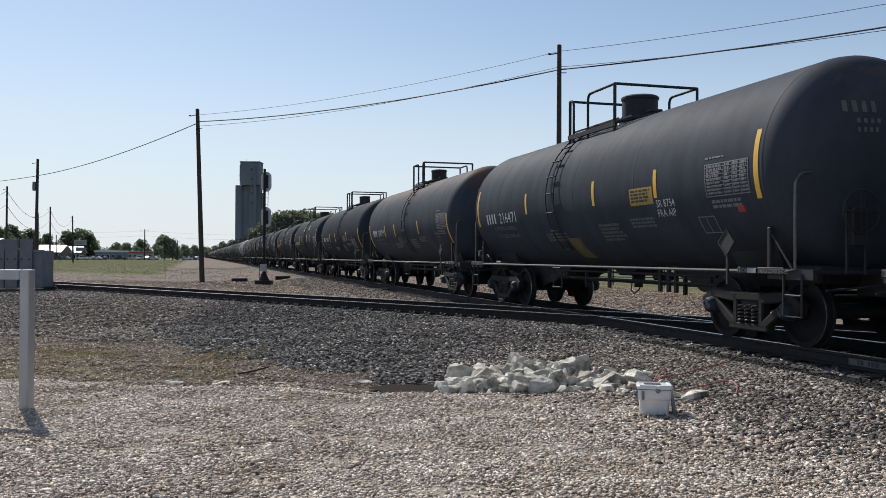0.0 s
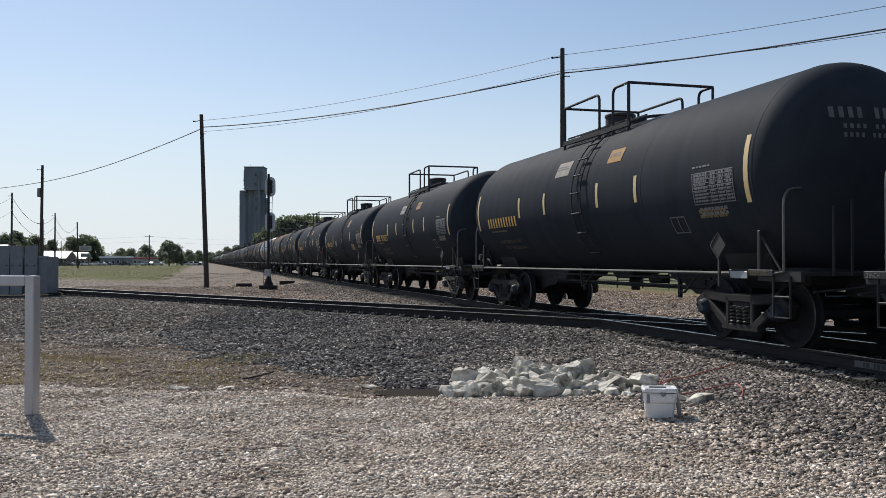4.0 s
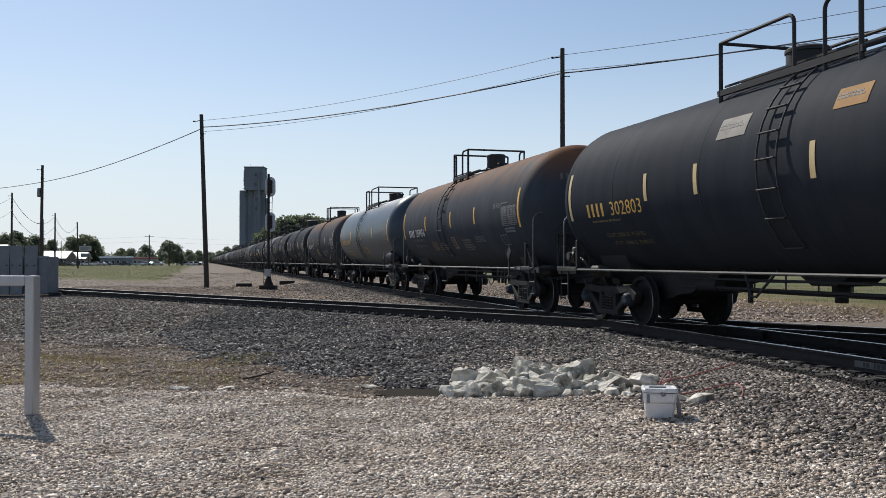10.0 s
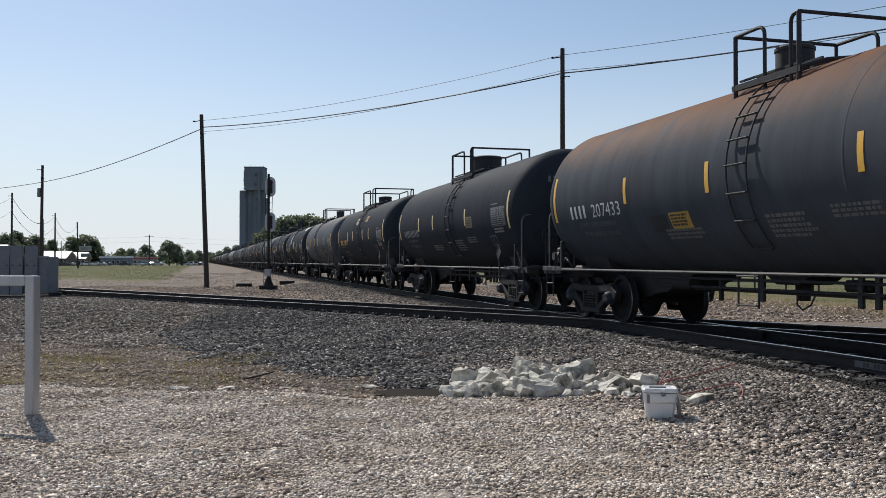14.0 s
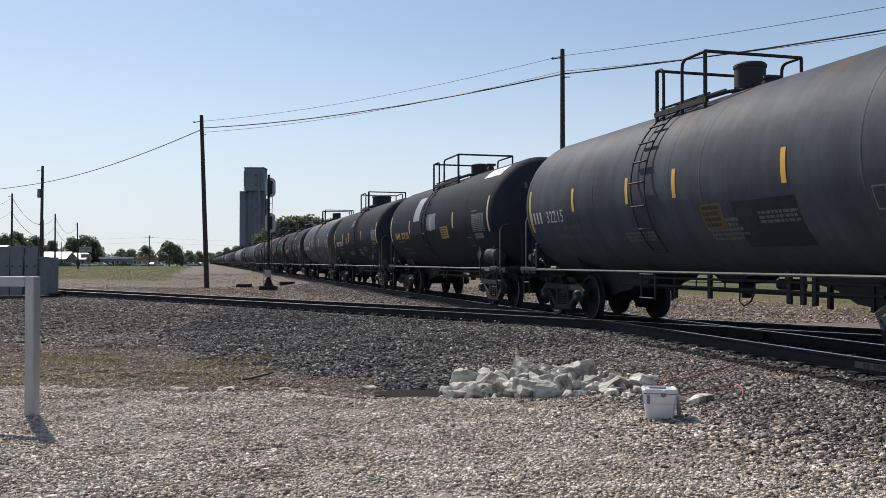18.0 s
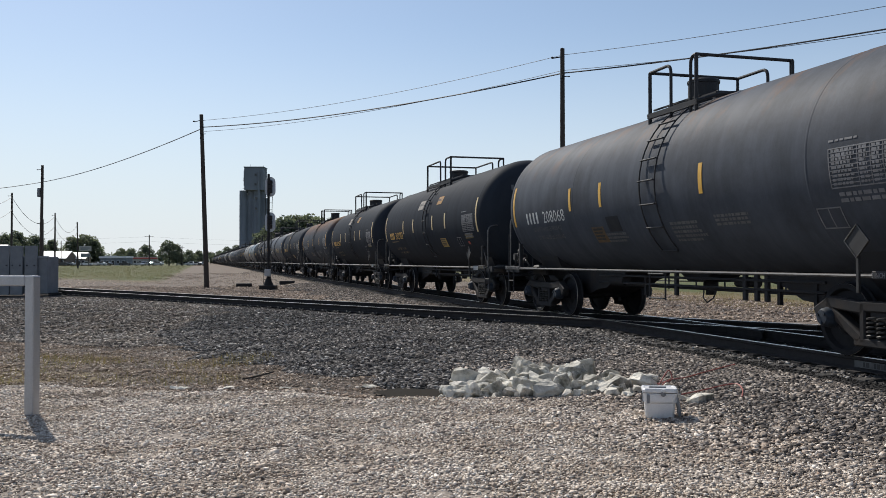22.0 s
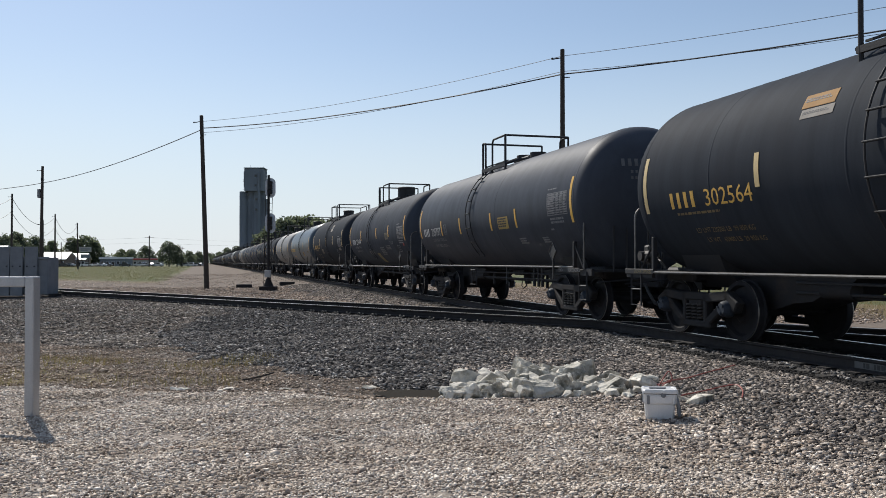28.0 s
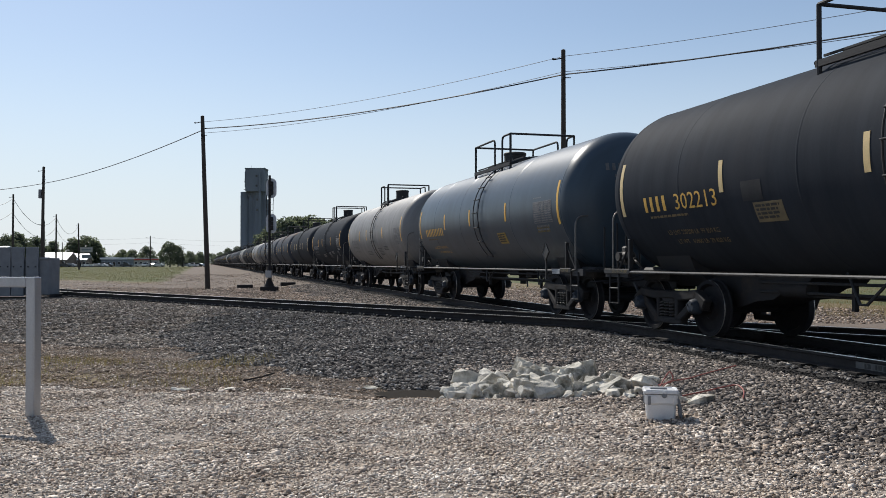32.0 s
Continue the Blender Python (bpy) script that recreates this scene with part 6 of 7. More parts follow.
def build_puddle():
    m = bpy.data.materials.new("murky_water")
    m.use_nodes = True
    t = m.node_tree
    b = t.nodes["Principled BSDF"]
    b.inputs["Base Color"].default_value = (0.03, 0.026, 0.021, 1)
    b.inputs["Roughness"].default_value = 0.7
    b.inputs["Specular IOR Level"].default_value = 0.015
    n = noise_tex(t, 6, 3, 0.5, t.nodes.new("ShaderNodeTexCoord").outputs["Object"])
    bp = t.nodes.new("ShaderNodeBump")
    bp.inputs["Strength"].default_value, bp.inputs["Distance"].default_value = 0.012, 0.01
    t.links.new(n.outputs[0], bp.inputs["Height"])
    t.links.new(bp.outputs[0], b.inputs["Normal"])
    vs = []
    for k in range(40):
        a = k * math.tau / 40
        r = 1 + 0.12 * math.sin(3 * a + 0.5) + 0.07 * math.sin(7 * a)
        x, y = from_view(750 + 85 * r * math.cos(a), 10.95 + 0.5 * r * math.sin(a))
        vs.append((x, y, -0.462))
    me = bpy.data.meshes.new("water")
    me.from_pydata(vs, [], [tuple(range(40))])
    me.materials.append(m)
    tagged(new("water", me), "shallow murky puddle in the ditch", "water", kind="structure")


build_puddle()


def build_cooler():
    x, y = from_view(1166, 9.05)
    top = thing("cooler_box", "small scuffed white plastic cooler box with lid", "cooler", pose(x, y, ground_at(x, y) + 0.006, 0, 0, -YAW - 10))

    def ring(w, d, z, b):
        return [(sx * (w - (b if k else 0)), sy * (d - (0 if k else b)), z) for sx, sy, k in ((-1, -1, 0), (-1, -1, 1), (1, -1, 1), (1, -1, 0), (1, 1, 0), (1, 1, 1), (-1, 1, 1), (-1, 1, 0))]

    def shell(rings):
        vs = [p for r in rings for p in ring(*r)]
        n = len(rings)
        return Shape().add(vs, [tuple(range(8))[::-1], tuple(range(8 * n - 8, 8 * n))] + [(j * 8 + i, j * 8 + (i + 1) % 8, (j + 1) * 8 + (i + 1) % 8, (j + 1) * 8 + i) for j in range(n - 1) for i in range(8)])

    part("tub", shell(((0.136, 0.1, 0, 0.022), (0.142, 0.108, 0.02, 0.022), (0.15, 0.116, 0.15, 0.022), (0.158, 0.124, 0.156, 0.022), (0.163, 0.128, 0.162, 0.022), (0.166, 0.13, 0.255, 0.022))), WHITE_PLASTIC, top)
    lid = part("lid", shell(((0.17, 0.136, 0.262, 0.022), (0.176, 0.142, 0.268, 0.022), (0.176, 0.142, 0.292, 0.022), (0.168, 0.134, 0.304, 0.022), (0.15, 0.116, 0.304, 0.022), (0.146, 0.112, 0.298, 0.022))), WHITE_PLASTIC, top, "white lid with raised rim")
    part("hatch", Shape().box((-0.02, 0.02, 0.304), (0.17, 0.1, 0.014), None, 0.005), CABINET_GREY, lid, "grey hatch in the lid")
    # Dark strip filling the gap, coloured for the shadow line under the lid.
    part("lid_gasket", Shape().box((0, 0, 0.2585), (0.328, 0.256, 0.008), None, 0.003), TRUCK_STEEL, top, "dark strip for the shadow line under the lid")
    part("front_panel", Shape().box((-0.005, -0.13, 0.208), (0.25, 0.012, 0.08), None, 0.004), WHITE_PLASTIC, top)
    latch = part("latch", Shape().lathe([(0.0, -0.012), (0.014, -0.012), (0.026, -0.006), (0.026, 0.012), (0.0, 0.012)], "y", (0.03, -0.147, 0.252), 14), CABINET_GREY, top, "round grey latch")
    part("latch_bolt", Shape().box((0.035, -0.152, 0.285), (0.03, 0.022, 0.03), None, 0.005), WHITE_PLASTIC, latch)
    part("clamp", Shape().box((-0.165, -0.06, 0.21), (0.02, 0.05, 0.09), None, 0.006), CABINET_GREY, top, "grey side clamp")
    part("clamp", Shape().box((-0.118, -0.139, 0.2), (0.028, 0.016, 0.09), None, 0.005), CABINET_GREY, top, "grey front clamp")
    part("handle", Shape().tube([(0.17, -0.1, 0.215), (0.19, -0.112, 0.12), (0.195, -0.09, 0.035), (0.195, 0.03, 0.03), (0.19, 0.06, 0.12), (0.17, 0.06, 0.215)], 0.015, 7), CABINET_GREY, top, "grey swing handle")


build_cooler()


def build_hoses():
    for pts, lbl in ((((1138, 11.1, 0.03), (1150, 10.9, 0.02), (1172, 10.8, 0.05), (1188, 10.7, 0.1), (1182, 10.75, 0.2), (1165, 10.6, 0.06)), "faded red hose tangled by the rocks"),
                     (((1165, 10.2, 0.1), (1180, 10.4, 0.15), (1195, 10.7, 0.1), (1215, 11.0, 0.05), (1250, 11.3, 0.04), (1300, 11.7, 0.04)), "red hose running up the ballast"),
                     (((1205, 10.1, 0.04), (1240, 10.2, 0.04), (1280, 10.25, 0.05), (1302, 10.2, 0.06), (1313, 9.95, 0.04), (1312, 9.6, 0.03)), "red hose end curling on the stones")):
        ps = []
        for px, d, h in pts:
            x, y = from_view(px, d)
            ps.append(Vector((x, y, ground_at(x, y) + h)))
        fine = []
        for i in range(len(ps) - 1):
            p0, p1, p2, p3 = ps[max(i - 1, 0)], ps[i], ps[i + 1], ps[min(i + 2, len(ps) - 1)]
            for k in range(6):
                t = k / 6
                fine.append(0.5 * (2 * p1 + (p2 - p0) * t + (2 * p0 - 5 * p1 + 4 * p2 - p3) * t * t + (3 * p1 - p0 - 3 * p2 + p3) * t ** 3))
        fine.append(ps[-1])
        tagged(new("hose", Shape().tube(fine, 0.008, 7).mesh("hose", RED_HOSE)), lbl, "hose")
    x, y = from_view(455, 12.2)
    tagged(new("stick", Shape().tube([(x - 0.2, y, ground_at(x, y) + 0.02), (x + 0.05, y + 0.1, ground_at(x, y) + 0.05), (x + 0.25, y + 0.25, ground_at(x, y) + 0.08)], 0.012, 5).mesh("stick", POLE_WOOD)), "dry stick lying on the gravel", "stick")
    for px, d in ((508, 60.0), (432, 57.0)):
        x, y = from_view(px, d)
        tagged(new("steel_plate", Shape().box((x, y, ground_at(x, y) + 0.1), (1.0, 0.6, 0.24), None, 0.03).mesh("steel_plate", TRUCK_STEEL)), "dark flat box lying beside the main track", "track box")


build_hoses()


# ---- vegetation ----
def leaf_material(name, a, b, c, glow=0.5):
    return stone_material(name, [(0, a), (0.6, b), (1, c)], 0.7, 3.0, None, glow)


LEAF_DARK = leaf_material("dark_foliage", (0.085, 0.105, 0.08), (0.11, 0.132, 0.1), (0.14, 0.155, 0.118))
LEAF_OLIVE = leaf_material("olive_foliage", (0.09, 0.108, 0.074), (0.12, 0.14, 0.094), (0.15, 0.165, 0.112))
DRY_BLADE = leaf_material("dry_grass_blades", (0.15, 0.11, 0.055), (0.23, 0.175, 0.095), (0.14, 0.135, 0.06), 0.4)


def leaves(centres, radii, per, size, seed, mat, name="crown"):
    """Many small leaf cards gathered round uneven clumps."""
    rng = np.random.default_rng(seed)
    c = np.repeat(np.array(centres), per, 0)
    r = np.repeat(np.array(radii), per, 0)
    n = len(c)
    d = rng.normal(0, 1, (n, 3))
    d /= np.linalg.norm(d, axis=1)[:, None]
    p = c + d * (r * rng.uniform(0.35, 1.05, n) ** 0.5)[:, None] * (1, 1, 0.85)
    u = rng.normal(0, 1, (n, 3))
    u /= np.linalg.norm(u, axis=1)[:, None]
    w = np.cross(u, rng.normal(0, 1, (n, 3)))
    w /= np.linalg.norm(w, axis=1)[:, None]
    s = (size * rng.uniform(0.6, 1.4, n))[:, None]
    v = np.stack([p - u * s, p + w * s * 0.6, p + u * s, p - w * s * 0.6], 1).reshape(-1, 3)
    me = bpy.data.meshes.new(name)
    me.from_pydata(v.tolist(), [], (np.arange(n * 4).reshape(-1, 4)).tolist())
    me.materials.append(mat)
    return me


def build_tree(px, depth, height, spread, seed, mat, label="leafy broad green tree", low=0.16, n=44, per=70):
    rng = random.Random(seed)
    x, y = from_view(px, depth)
    top = thing("tree", label, "tree", pose(x, y, ground_at(x, y)), "trees round the town")
    s = Shape().cyl((0, 0, -0.2), (0.1, 0, height * 0.35), 0.03 * height, 9, 0.02 * height).cyl((0.1, 0, height * 0.35), (0, 0.1, height * 0.75), 0.02 * height, 8, 0.008 * height)
    cs, rs = [], []
    for k in range(n):
        f = (k + 0.5) / n
        z = height * (low + (0.93 - low) * f)
        w = spread * (math.sin(math.pi * min(1, 0.18 + 0.82 * f) ** 0.9) * 0.85 + 0.15) / 2
        a = k * 2.4 + rng.uniform(-0.4, 0.4)
        q = w * rng.uniform(0.35, 1.0)
        c = (q * math.cos(a), q * math.sin(a), z + rng.uniform(-0.04, 0.04) * height)
        cs.append(c)
        rs.append(height * rng.uniform(0.1, 0.17))
        if k % 3 == 0:
            s.cyl((0.05, 0, height * rng.uniform(0.25, 0.5)), Vector(c) * 0.9, 0.009 * height, 6, 0.003 * height)
    part("trunk", s, POLE_WOOD, top)
    part("crown", leaves(cs, rs, per, height * 0.033, seed, mat), mat, top)


for i, (px, dep, h, sp, mt) in enumerate((
        (30, 365, 14.0, 15, LEAF_DARK), (62, 372, 12.5, 12, LEAF_DARK), (8, 350, 12.5, 13, LEAF_DARK), (-20, 360, 14, 14, LEAF_DARK), (92, 385, 11, 9, LEAF_DARK),
        (128, 372, 12.0, 9, LEAF_OLIVE), (150, 375, 13.0, 12, LEAF_OLIVE), (166, 378, 11.5, 8, LEAF_OLIVE),
        (299, 350, 9.8, 9.5, LEAF_DARK), (313, 356, 8.2, 6.5, LEAF_DARK), (232, 395, 7.5, 8, LEAF_DARK), (258, 420, 9.5, 11, LEAF_DARK), (334, 420, 7, 8, LEAF_DARK), (352, 470, 7.5, 9, LEAF_DARK), (216, 430, 8, 10, LEAF_OLIVE),
        (485, 215, 11.2, 10, LEAF_DARK), (505, 205, 12.2, 9.5, LEAF_DARK), (528, 210, 12.8, 10, LEAF_OLIVE), (548, 220, 13.0, 9, LEAF_OLIVE), (562, 205, 11.5, 7, LEAF_OLIVE), (464, 235, 9.5, 9, LEAF_DARK), (590, 215, 12.2, 10, LEAF_OLIVE),
        (402, 520, 10.0, 12, LEAF_DARK), (420, 540, 11.5, 14, LEAF_DARK), (388, 560, 8, 11, LEAF_DARK), (372, 600, 8, 14, LEAF_DARK))):
    build_tree(px, dep, h, sp, 100 + i, mt, "bushy dark green broadleaf tree" if mt is LEAF_DARK else "spreading olive-green tree with airy crown")


def build_far_woods():
    rng = random.Random(9)
    cs, rs = [], []
    for px in range(-60, 430, 4):
        d = rng.uniform(820, 980)
        x, y = from_view(px + rng.uniform(-3, 3), d)
        h = rng.uniform(7, 12)
        cs += [(x, y, h * 0.3), (x + 2, y, h * 0.75)]
        rs += [h * 0.45, h * 0.4]
    tagged(new("far_woods", leaves(cs, rs, 26, 0.9, 77, LEAF_DARK, "far_woods")), "distant line of dark green woods", "woods", kind="stuff")


build_far_woods()


def blades(name, label, px, py, h0, h1, seed, mat):
    rng = np.random.default_rng(seed)
    n = len(px)
    z = ground_z(px, py)
    h = rng.uniform(h0, h1, n)
    a = rng.uniform(0, math.tau, n)
    w = h * 0.05
    lean = rng.normal(0, 0.35, (n, 2)) * h[:, None]
    v = np.stack([np.stack([px - w * np.cos(a), py - w * np.sin(a), z - 0.01], 1), np.stack([px + w * np.cos(a), py + w * np.sin(a), z - 0.01], 1),
                  np.stack([px + lean[:, 0], py + lean[:, 1], z + h], 1)], 1).reshape(-1, 3)
    me = bpy.data.meshes.new(name)
    me.from_pydata(v.tolist(), [], np.arange(n * 3).reshape(-1, 3).tolist())
    me.materials.append(mat)
    tagged(new(name, me), label, "grass", kind="stuff")


def build_grass():
    rng = np.random.default_rng(3)
    depth = rng.uniform(11.6, 15.2, 9000)
    side = rng.uniform(-8.5, -2.8, 9000)
    x, y = side * CY + depth * SY, -side * SY + depth * CY
    k = wobble(x, y, 2.1, 0.7) > rng.uniform(-0.3, 1.3, len(x))
    blades("weeds", "sparse dry weeds growing through the gravel", x[k], y[k], 0.03, 0.12, 4, leaf_material("weed_blades", (0.16, 0.135, 0.06), (0.24, 0.185, 0.09), (0.17, 0.17, 0.07), 0.35))
    depth = rng.uniform(24, 60, 30000)
    side = depth * rng.uniform(0.02, 0.56, 30000)
    x, y = side * CY + depth * SY, -side * SY + depth * CY
    q = CROSS_N[0] * x + CROSS_N[1] * y - CROSS_D
    k = (x - TRACK_X > 10) & (q > 9) & (wobble(x, y, 1.1, 0.2) > -0.5)
    blades("verge_grass", "short dry grass along the verge behind the train", x[k], y[k], 0.05, 0.16, 5, DRY_BLADE)
    depth = rng.uniform(66, 330, 60000)
    side = depth * rng.uniform(-0.5, -0.22, 60000)
    x, y = side * CY + depth * SY, -side * SY + depth * CY
    q = CROSS_N[0] * x + CROSS_N[1] * y - CROSS_D
    k = (q > 19.5 + 1.6 * wobble(x, y, 0.5) + 0.1 * np.maximum(side + 40, 0)) & (x - TRACK_X < -12.5 - 1.2 * wobble(x, y, 0.4, 0.6))
    blades("field_grass", "rough green and straw-coloured field grass", x[k], y[k], 0.1, 0.26, 6, leaf_material("field_grass_blades", (0.085, 0.093, 0.033), (0.13, 0.132, 0.048), (0.21, 0.155, 0.07), 0.3))


build_grass()


# ---- town and elevator ----
METAL_ROOF = material("pale_metal_roof", (0.68, 0.69, 0.7), (0.58, 0.59, 0.6), 0.4, 0.45, 0.1, 0.05, 4)
BRICK_WALL = material("tan_brick_wall", (0.2, 0.16, 0.125), (0.15, 0.12, 0.1), 0.5, 0.9, 0, 0.1, 8)
PALE_WALL = material("pale_stucco_wall", (0.42, 0.4, 0.36), (0.34, 0.33, 0.3), 0.5, 0.9, 0, 0.1, 8)
BLUE_WALL = material("blue_grey_siding", (0.2, 0.23, 0.26), (0.16, 0.18, 0.2), 0.5, 0.8, 0, 0.1, 8)
RED_TRIM = material("red_fascia", (0.5, 0.08, 0.06), (0.4, 0.07, 0.05), 1, 0.6, 0, 0)
WINDOW = material("dark_window_glass", (0.03, 0.035, 0.04), None, 2, 0.12, 0, 0)
WHITE_CAR = material("white_car_paint", (0.75, 0.75, 0.74), (0.7, 0.7, 0.7), 1, 0.25, 0, 0)
SILVER_CAR = material("silver_car_paint", (0.42, 0.43, 0.45), (0.38, 0.39, 0.4), 1, 0.3, 0.5, 0)
DARK_CAR = material("dark_car_paint", (0.04, 0.045, 0.05), None, 1, 0.25, 0, 0)
TYRE = material("tyre_rubber", (0.02, 0.02, 0.02), None, 8, 0.8, 0, 0)


def build_house(px, depth, w, d, wall_h, roof_h, wall, roof, label, trim=None, turn=0.0, flat=False, windows=4):
    x, y = from_view(px, depth)
    top = thing("building", label, "building", pose(x, y, ground_at(x, y) - 0.05, 0, 0, -YAW + turn), "town buildings")
    part("wall", Shape().box((0, 0, wall_h / 2), (w, d, wall_h)), wall, top)
    if flat:
        part("roof", Shape().box((0, 0, wall_h + roof_h / 2), (w + 0.6, d + 0.6, roof_h), None, 0.05), roof, top)
    else:
        o = [(-d / 2 - 0.4, wall_h - 0.15), (0, wall_h + roof_h), (d / 2 + 0.4, wall_h - 0.15), (d / 2 + 0.4, wall_h + 0.05), (0, wall_h + roof_h + 0.22), (-d / 2 - 0.4, wall_h + 0.05)]
        part("roof", Shape().prism(o, "x", -w / 2 - 0.4, w / 2 + 0.4), roof, top)
        part("gable", Shape().prism([(-d / 2, wall_h), (d / 2, wall_h), (0, wall_h + roof_h)], "x", -w / 2, w / 2), wall, top)
    if trim:
        part("fascia", Shape().box((0, -d / 2 - 0.34, wall_h + roof_h * 0.3), (w + 0.7, 0.08, 0.6)), trim, top)
    for i in range(windows):
        wx = -w / 2 + w * (i + 0.5) / windows
        door = i == windows // 2
        win = part("door" if door else "window", Shape().box((wx, -d / 2 - 0.03, 1.1 if door else 1.6), (1.2, 0.1, 2.1 if door else 1.2)), WHITE_PLASTIC, top)
        part("pane", Shape().box((wx, -d / 2 - 0.07, 1.1 if door else 1.6), (1.0, 0.06, 1.9 if door else 1.0)), WINDOW, win)


build_house(103, 345, 10.5, 9, 2.9, 2.7, BRICK_WALL, METAL_ROOF, "low tan house with a pale metal roof", turn=-4)
build_house(141, 352, 6.5, 8, 2.8, 2.4, BRICK_WALL, METAL_ROOF, "small tan house with a pale metal roof", turn=6)
build_house(0, 330, 6.0, 12, 6.6, 1.2, PALE_WALL, METAL_ROOF, "tall pale shed with a white roof", flat=False, windows=2)
build_house(182, 385, 9, 8, 3.6, 0.6, PALE_WALL, METAL_ROOF, "pale flat-roofed shop beyond the field", flat=True)
build_house(206, 375, 11, 8, 3.2, 0.7, BLUE_WALL, METAL_ROOF, "blue-grey flat-roofed shop with a white fascia", WHITE_PLASTIC, flat=True, windows=5)
build_house(258, 390, 13, 9, 3.0, 0.6, PALE_WALL, METAL_ROOF, "low shop with a red and white fascia", RED_TRIM, flat=True, windows=6)
build_house(340, 480, 14, 9, 3.4, 0.8, PALE_WALL, METAL_ROOF, "long pale shed beyond the trees", flat=True, windows=4)


def build_vehicle(px, depth, paint, pickup, turn, label):
    x, y = from_view(px, depth)
    top = thing("parked_pickup" if pickup else "parked_car", label, "pickup" if pickup else "car", pose(x, y, ground_at(x, y) + 0.0, 0, 0, -YAW + turn), "parked vehicles")
    low = [(-2.3, 0.45), (-2.35, 0.8), (-2.2, 0.98), (-1.0, 1.02), (2.2, 1.0), (2.35, 0.7), (2.3, 0.45), (1.9, 0.35), (-1.9, 0.35)]
    part("body", Shape().prism(low, "y", -0.9, 0.9), paint, top)
    cab = [(-1.2, 1.02), (-0.6, 1.7), (0.7, 1.72), (0.9, 1.0)] if pickup else [(-1.3, 1.02), (-0.6, 1.48), (0.9, 1.5), (1.8, 1.0)]
    c = part("cabin", Shape().prism(cab, "y", -0.78, 0.78), paint, top)
    win = [(cab[0][0] + 0.35, 1.1), (cab[1][0] + 0.1, cab[1][1] - 0.1), (cab[2][0] - 0.1, cab[2][1] - 0.1), (cab[3][0] - 0.25, 1.1)]
    for sy in (-1, 1):
        part("side_window", Shape().prism(win, "y", sy * 0.77, sy * 0.795), WINDOW, c)
        for wx in (-1.45, 1.45):
            wheel = part("wheel", Shape().cyl((wx, sy * 0.72, 0.34), (wx, sy * 0.93, 0.34), 0.34, 16), TYRE, top)
            part("rim", Shape().cyl((wx, sy * 0.92, 0.34), (wx, sy * 0.945, 0.34), 0.2, 12), GALV, wheel)
    part("windscreen", Shape().prism([(cab[0][0] + 0.05, 1.08), (cab[1][0] - 0.03, cab[1][1] - 0.06), (cab[1][0] - 0.06, cab[1][1] - 0.05), (cab[0][0] - 0.02, 1.1)], "y", -0.7, 0.7), WINDOW, c)


for px, dep, paint, pk, turn, lbl in ((112, 336, DARK_CAR, False, 0, "dark parked car by the houses"), (122, 338, SILVER_CAR, False, 8, "silver parked car by the houses"), (153, 340, WHITE_CAR, True, 20, "white parked pickup in the distant lot"),
                                      (168, 345, SILVER_CAR, False, 0, "silver parked car in the distant lot"), (178, 346, WHITE_CAR, False, 5, "white parked car in the distant lot"), (188, 350, DARK_CAR, False, 0, "dark parked car in the distant lot"), (222, 352, DARK_CAR, True, 0, "dark parked pickup in the distant lot"),
                                      (247, 352, SILVER_CAR, False, 0, "silver parked car in the distant lot"), (256, 352, WHITE_CAR, True, 90, "white parked pickup in the distant lot"), (270, 355, WHITE_CAR, False, 80, "white parked car in the distant lot"), (279, 355, WHITE_CAR, False, 0, "white parked car in the distant lot"),
                                      (328, 358, SILVER_CAR, False, 0, "silver parked car in the distant lot"), (339, 358, WHITE_CAR, True, 4, "white parked pickup in the distant lot"), (347, 362, DARK_CAR, False, 0, "dark parked car in the distant lot"), (357, 366, WHITE_CAR, False, 60, "white parked van in the distant lot")):
    build_vehicle(px, dep, paint, pk, turn, lbl)


def build_sign():
    x, y = from_view(151, 330)
    top = thing("roadside_sign", "large pale roadside sign board on two posts", "sign", pose(x, y, ground_at(x, y), 0, 0, -YAW))
    for sx in (-1.3, 1.3):
        part("post", Shape().cyl((sx, 0, 0), (sx, 0, 7.6), 0.14, 8), TRUCK_STEEL, top)
    part("board", Shape().box((0, -0.2, 6.5), (4.6, 0.3, 1.9), None, 0.05), PALE_WALL, top)
    part("lower_board", Shape().box((0, -0.2, 4.0), (3.4, 0.3, 1.4), None, 0.05), BLUE_WALL, top, "blue lower sign board")
    part("lettering_bars", Shape().box((0, -0.37, 6.7), (3.4, 0.03, 0.4)).box((-0.3, -0.37, 6.1), (2.6, 0.03, 0.25)), BLUE_WALL, top)


build_sign()


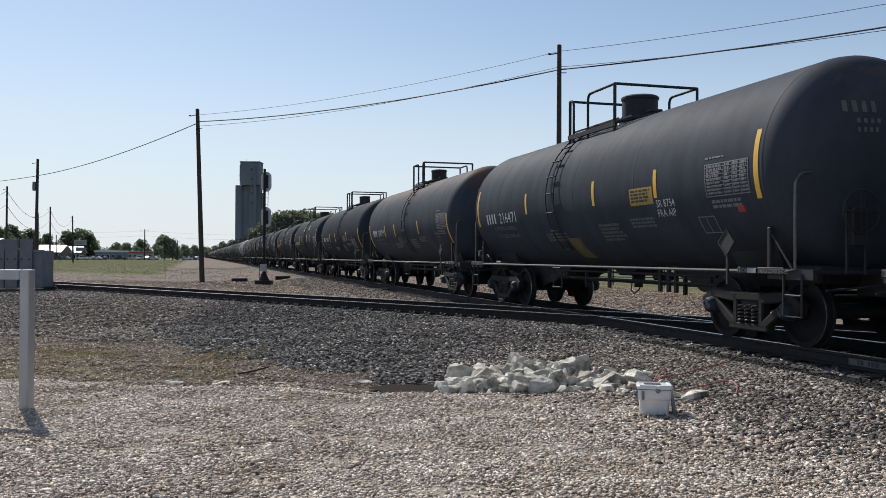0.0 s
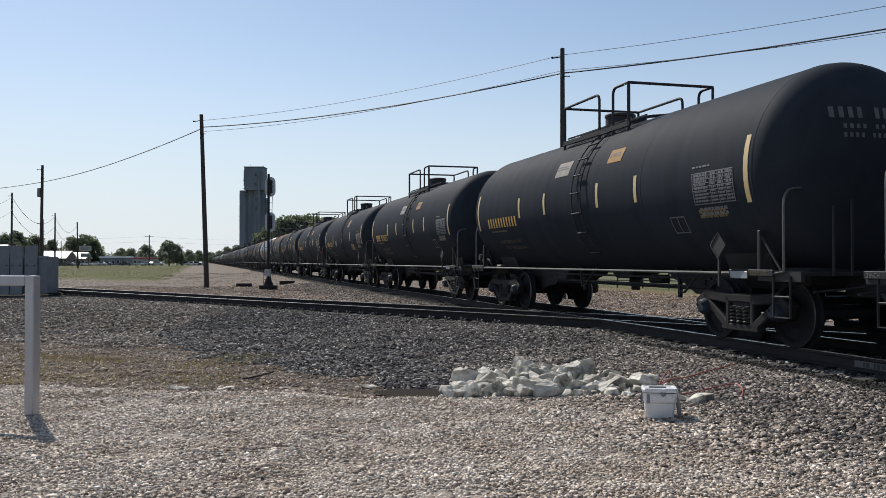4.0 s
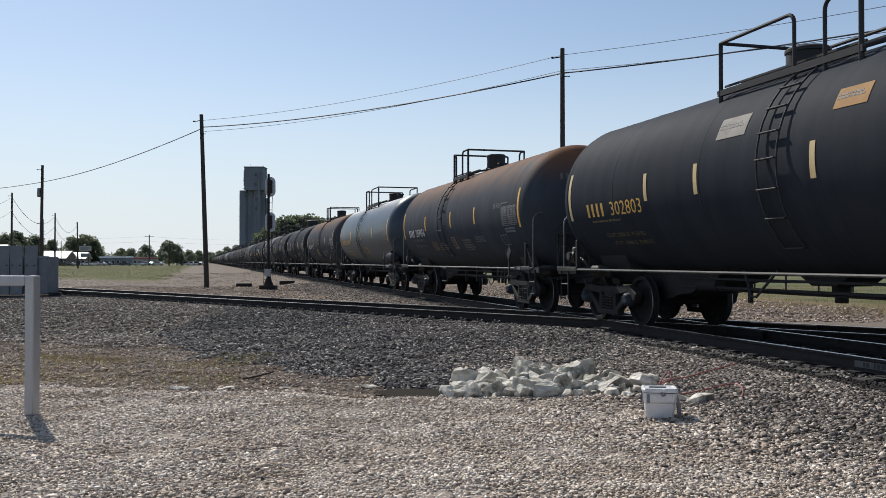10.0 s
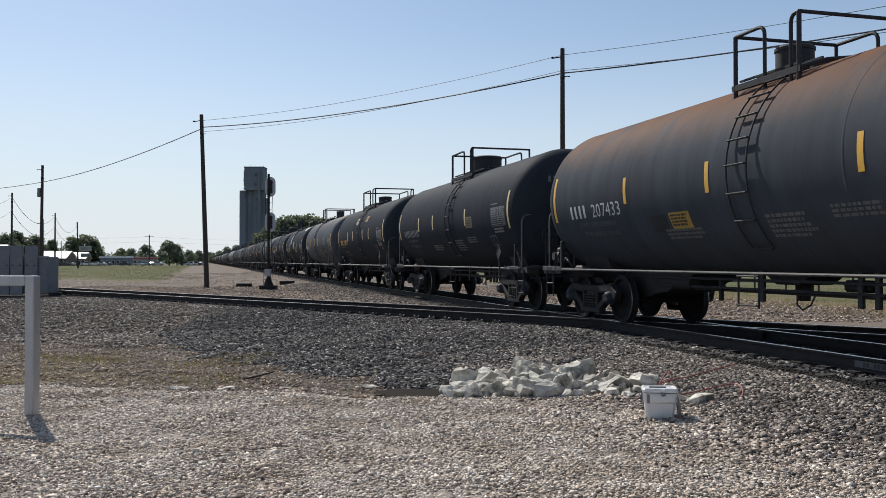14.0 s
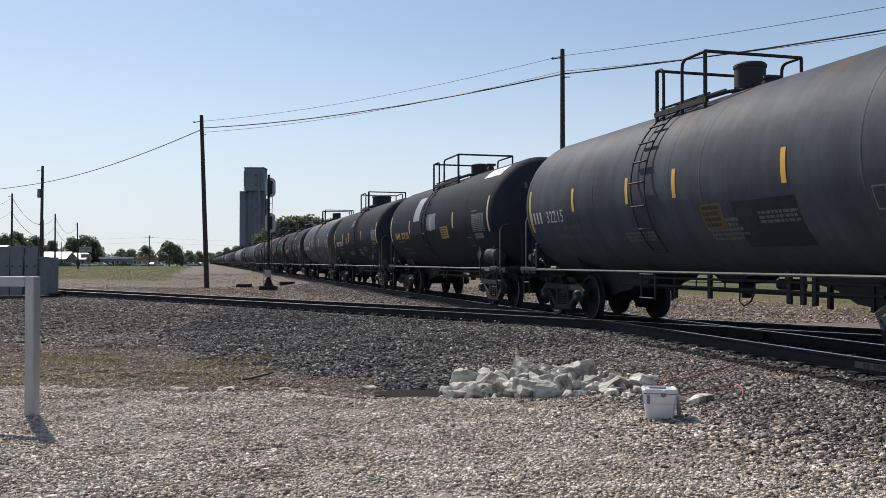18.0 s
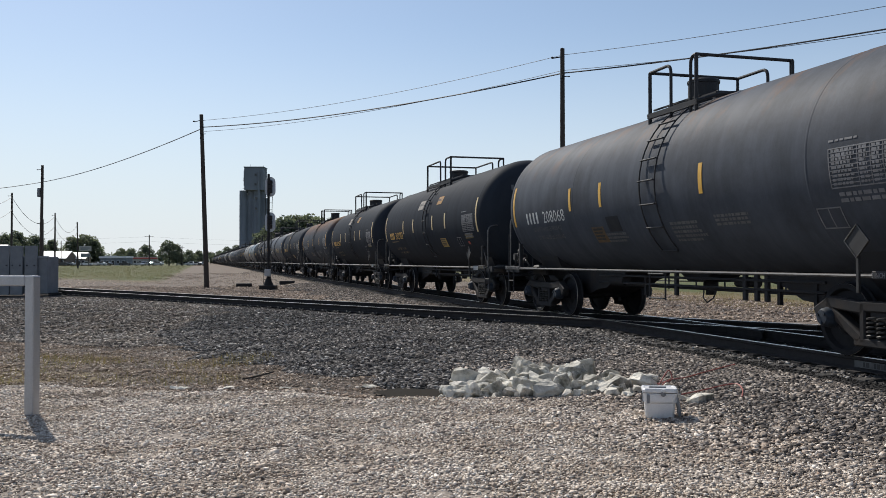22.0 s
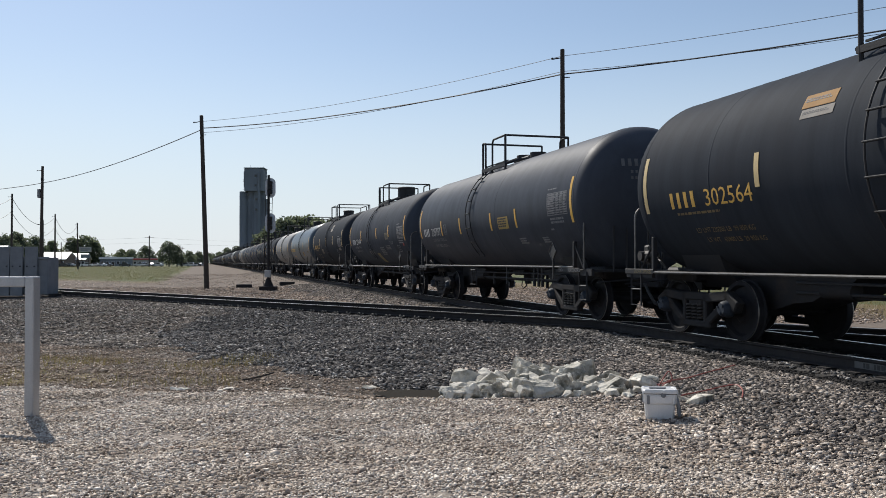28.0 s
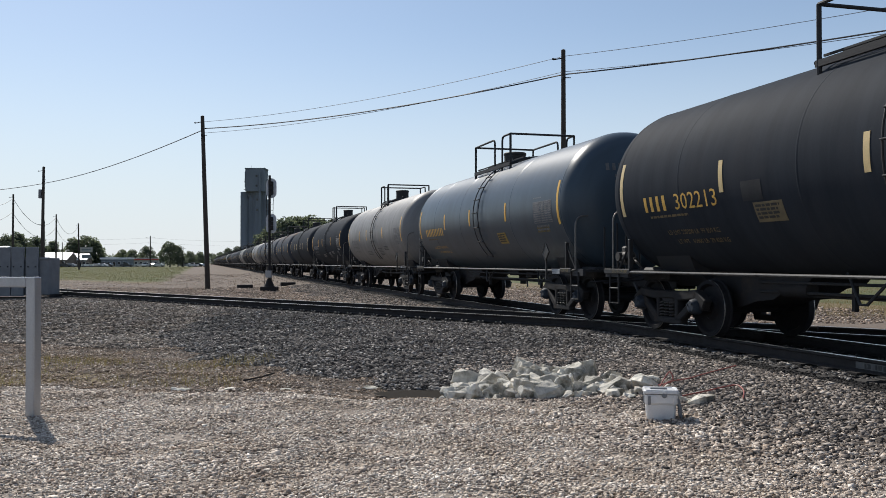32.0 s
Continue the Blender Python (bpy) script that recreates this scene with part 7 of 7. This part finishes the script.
def build_elevator():
    d = 385.0
    x, y = from_view(449, d)
    k = d / 1554
    top = thing("grain_elevator", "tall weathered concrete grain elevator with a headhouse", "grain elevator", pose(x, y, ground_at(x, y), 0, 0, -YAW))
    z1, z2 = (470 - 338) * k, (470 - 298) * k
    for i, px in enumerate((431, 443, 455, 467)):
        part("silo", Shape().cyl(((px - 449) * k, (i % 2) * 1.2, 0), ((px - 449) * k, (i % 2) * 1.2, z1 - (3.2 if px == 467 else 0)), 7.4 * k, 28), CONCRETE, top)
    part("workhouse", Shape().box(((450 - 449) * k, 2.0, z1 / 2), (34 * k, 5, z1), None, 0.1), CONCRETE, top)
    head = part("headhouse", Shape().box(((452 - 449) * k, 0, (z1 + z2) / 2), (34 * k, 7.5, z2 - z1), None, 0.12), CONCRETE, top)
    part("roof", Shape().box(((452 - 449) * k, 0, z2 + 0.15), (35.4 * k, 8, 0.35)), CONCRETE, head)
    for px, py in ((455, 311), (455, 328), (441, 345), (455, 352), (455, 370)):
        part("window", Shape().box(((px - 449) * k, -3.8 if py < 338 else -2.2, (470 - py) * k), (0.8, 0.3, 0.9)), WINDOW, top)
    for z in (z1 + 1.0, z1 + (z2 - z1) * 0.45):
        part("catwalk", Shape().box(((433 - 449) * k, -1, z), (1.1, 1.6, 0.12)).box(((431 - 449) * k, -1, z + 0.9), (0.06, 1.6, 0.06)), TRUCK_STEEL, top)
    part("ladder_cage", Shape().box(((432.5 - 449) * k, -0.6, (z1 + z2) / 2 + 0.5), (0.5, 0.5, z2 - z1 - 3), None, 0.02), TRUCK_STEEL, top)
    part("leg_pipe", Shape().cyl(((461 - 449) * k, -4.0, 0), ((461 - 449) * k, -4.0, z2 - 2), 0.5, 10), CONCRETE, top)
    for z in (0.2, 0.35, 0.5, 0.65, 0.8, 0.93):
        part("pour_band", Shape().lathe([(7.4 * k, z * z1), (7.4 * k + 0.09, z * z1 + 0.1), (7.4 * k, z * z1 + 0.25)], "z", ((431 - 449) * k, 0, 0), 24), CONCRETE, top)
    part("antenna", Shape().cyl(((443 - 449) * k, 0, z2), ((443 - 449) * k, 0, z2 + 1.8), 0.05, 6).cyl(((466 - 449) * k, 0, z2), ((466 - 449) * k, 0, z2 + 1.2), 0.05, 6), TRUCK_STEEL, top)


build_elevator()


# ---- what moves ----
def motions():
    ts, late = [t for t, _ in RUN], [d for _, d in RUN]
    for n, (car, y) in enumerate(CARS):
        step = 5 if n < 32 else 1
        times = [k / step for k in range(32 * step + 1)]
        walk(car, [(t, pose(TRACK_X, y - SPEED * t + float(np.interp(t, ts, late)), 0)) for t in times])
    # every axle turns as the train rolls; leading and trailing axles each share one set of keys
    turn = math.degrees(SPEED / WHEEL_R) / FPS
    for side in (-0.889, 0.889):
        group = [w for w, dy in AXLES if dy == side]
        walk(group[0], [(i / FPS, pose(0, side, WHEEL_R, turn * i)) for i in range(32 * FPS + 1)])
        keys = group[0].animation_data
        for w in group[1:]:
            w.rotation_mode = "QUATERNION"
            a = w.animation_data_create()
            a.action = keys.action
            a.action_slot = keys.action_slot


motions()
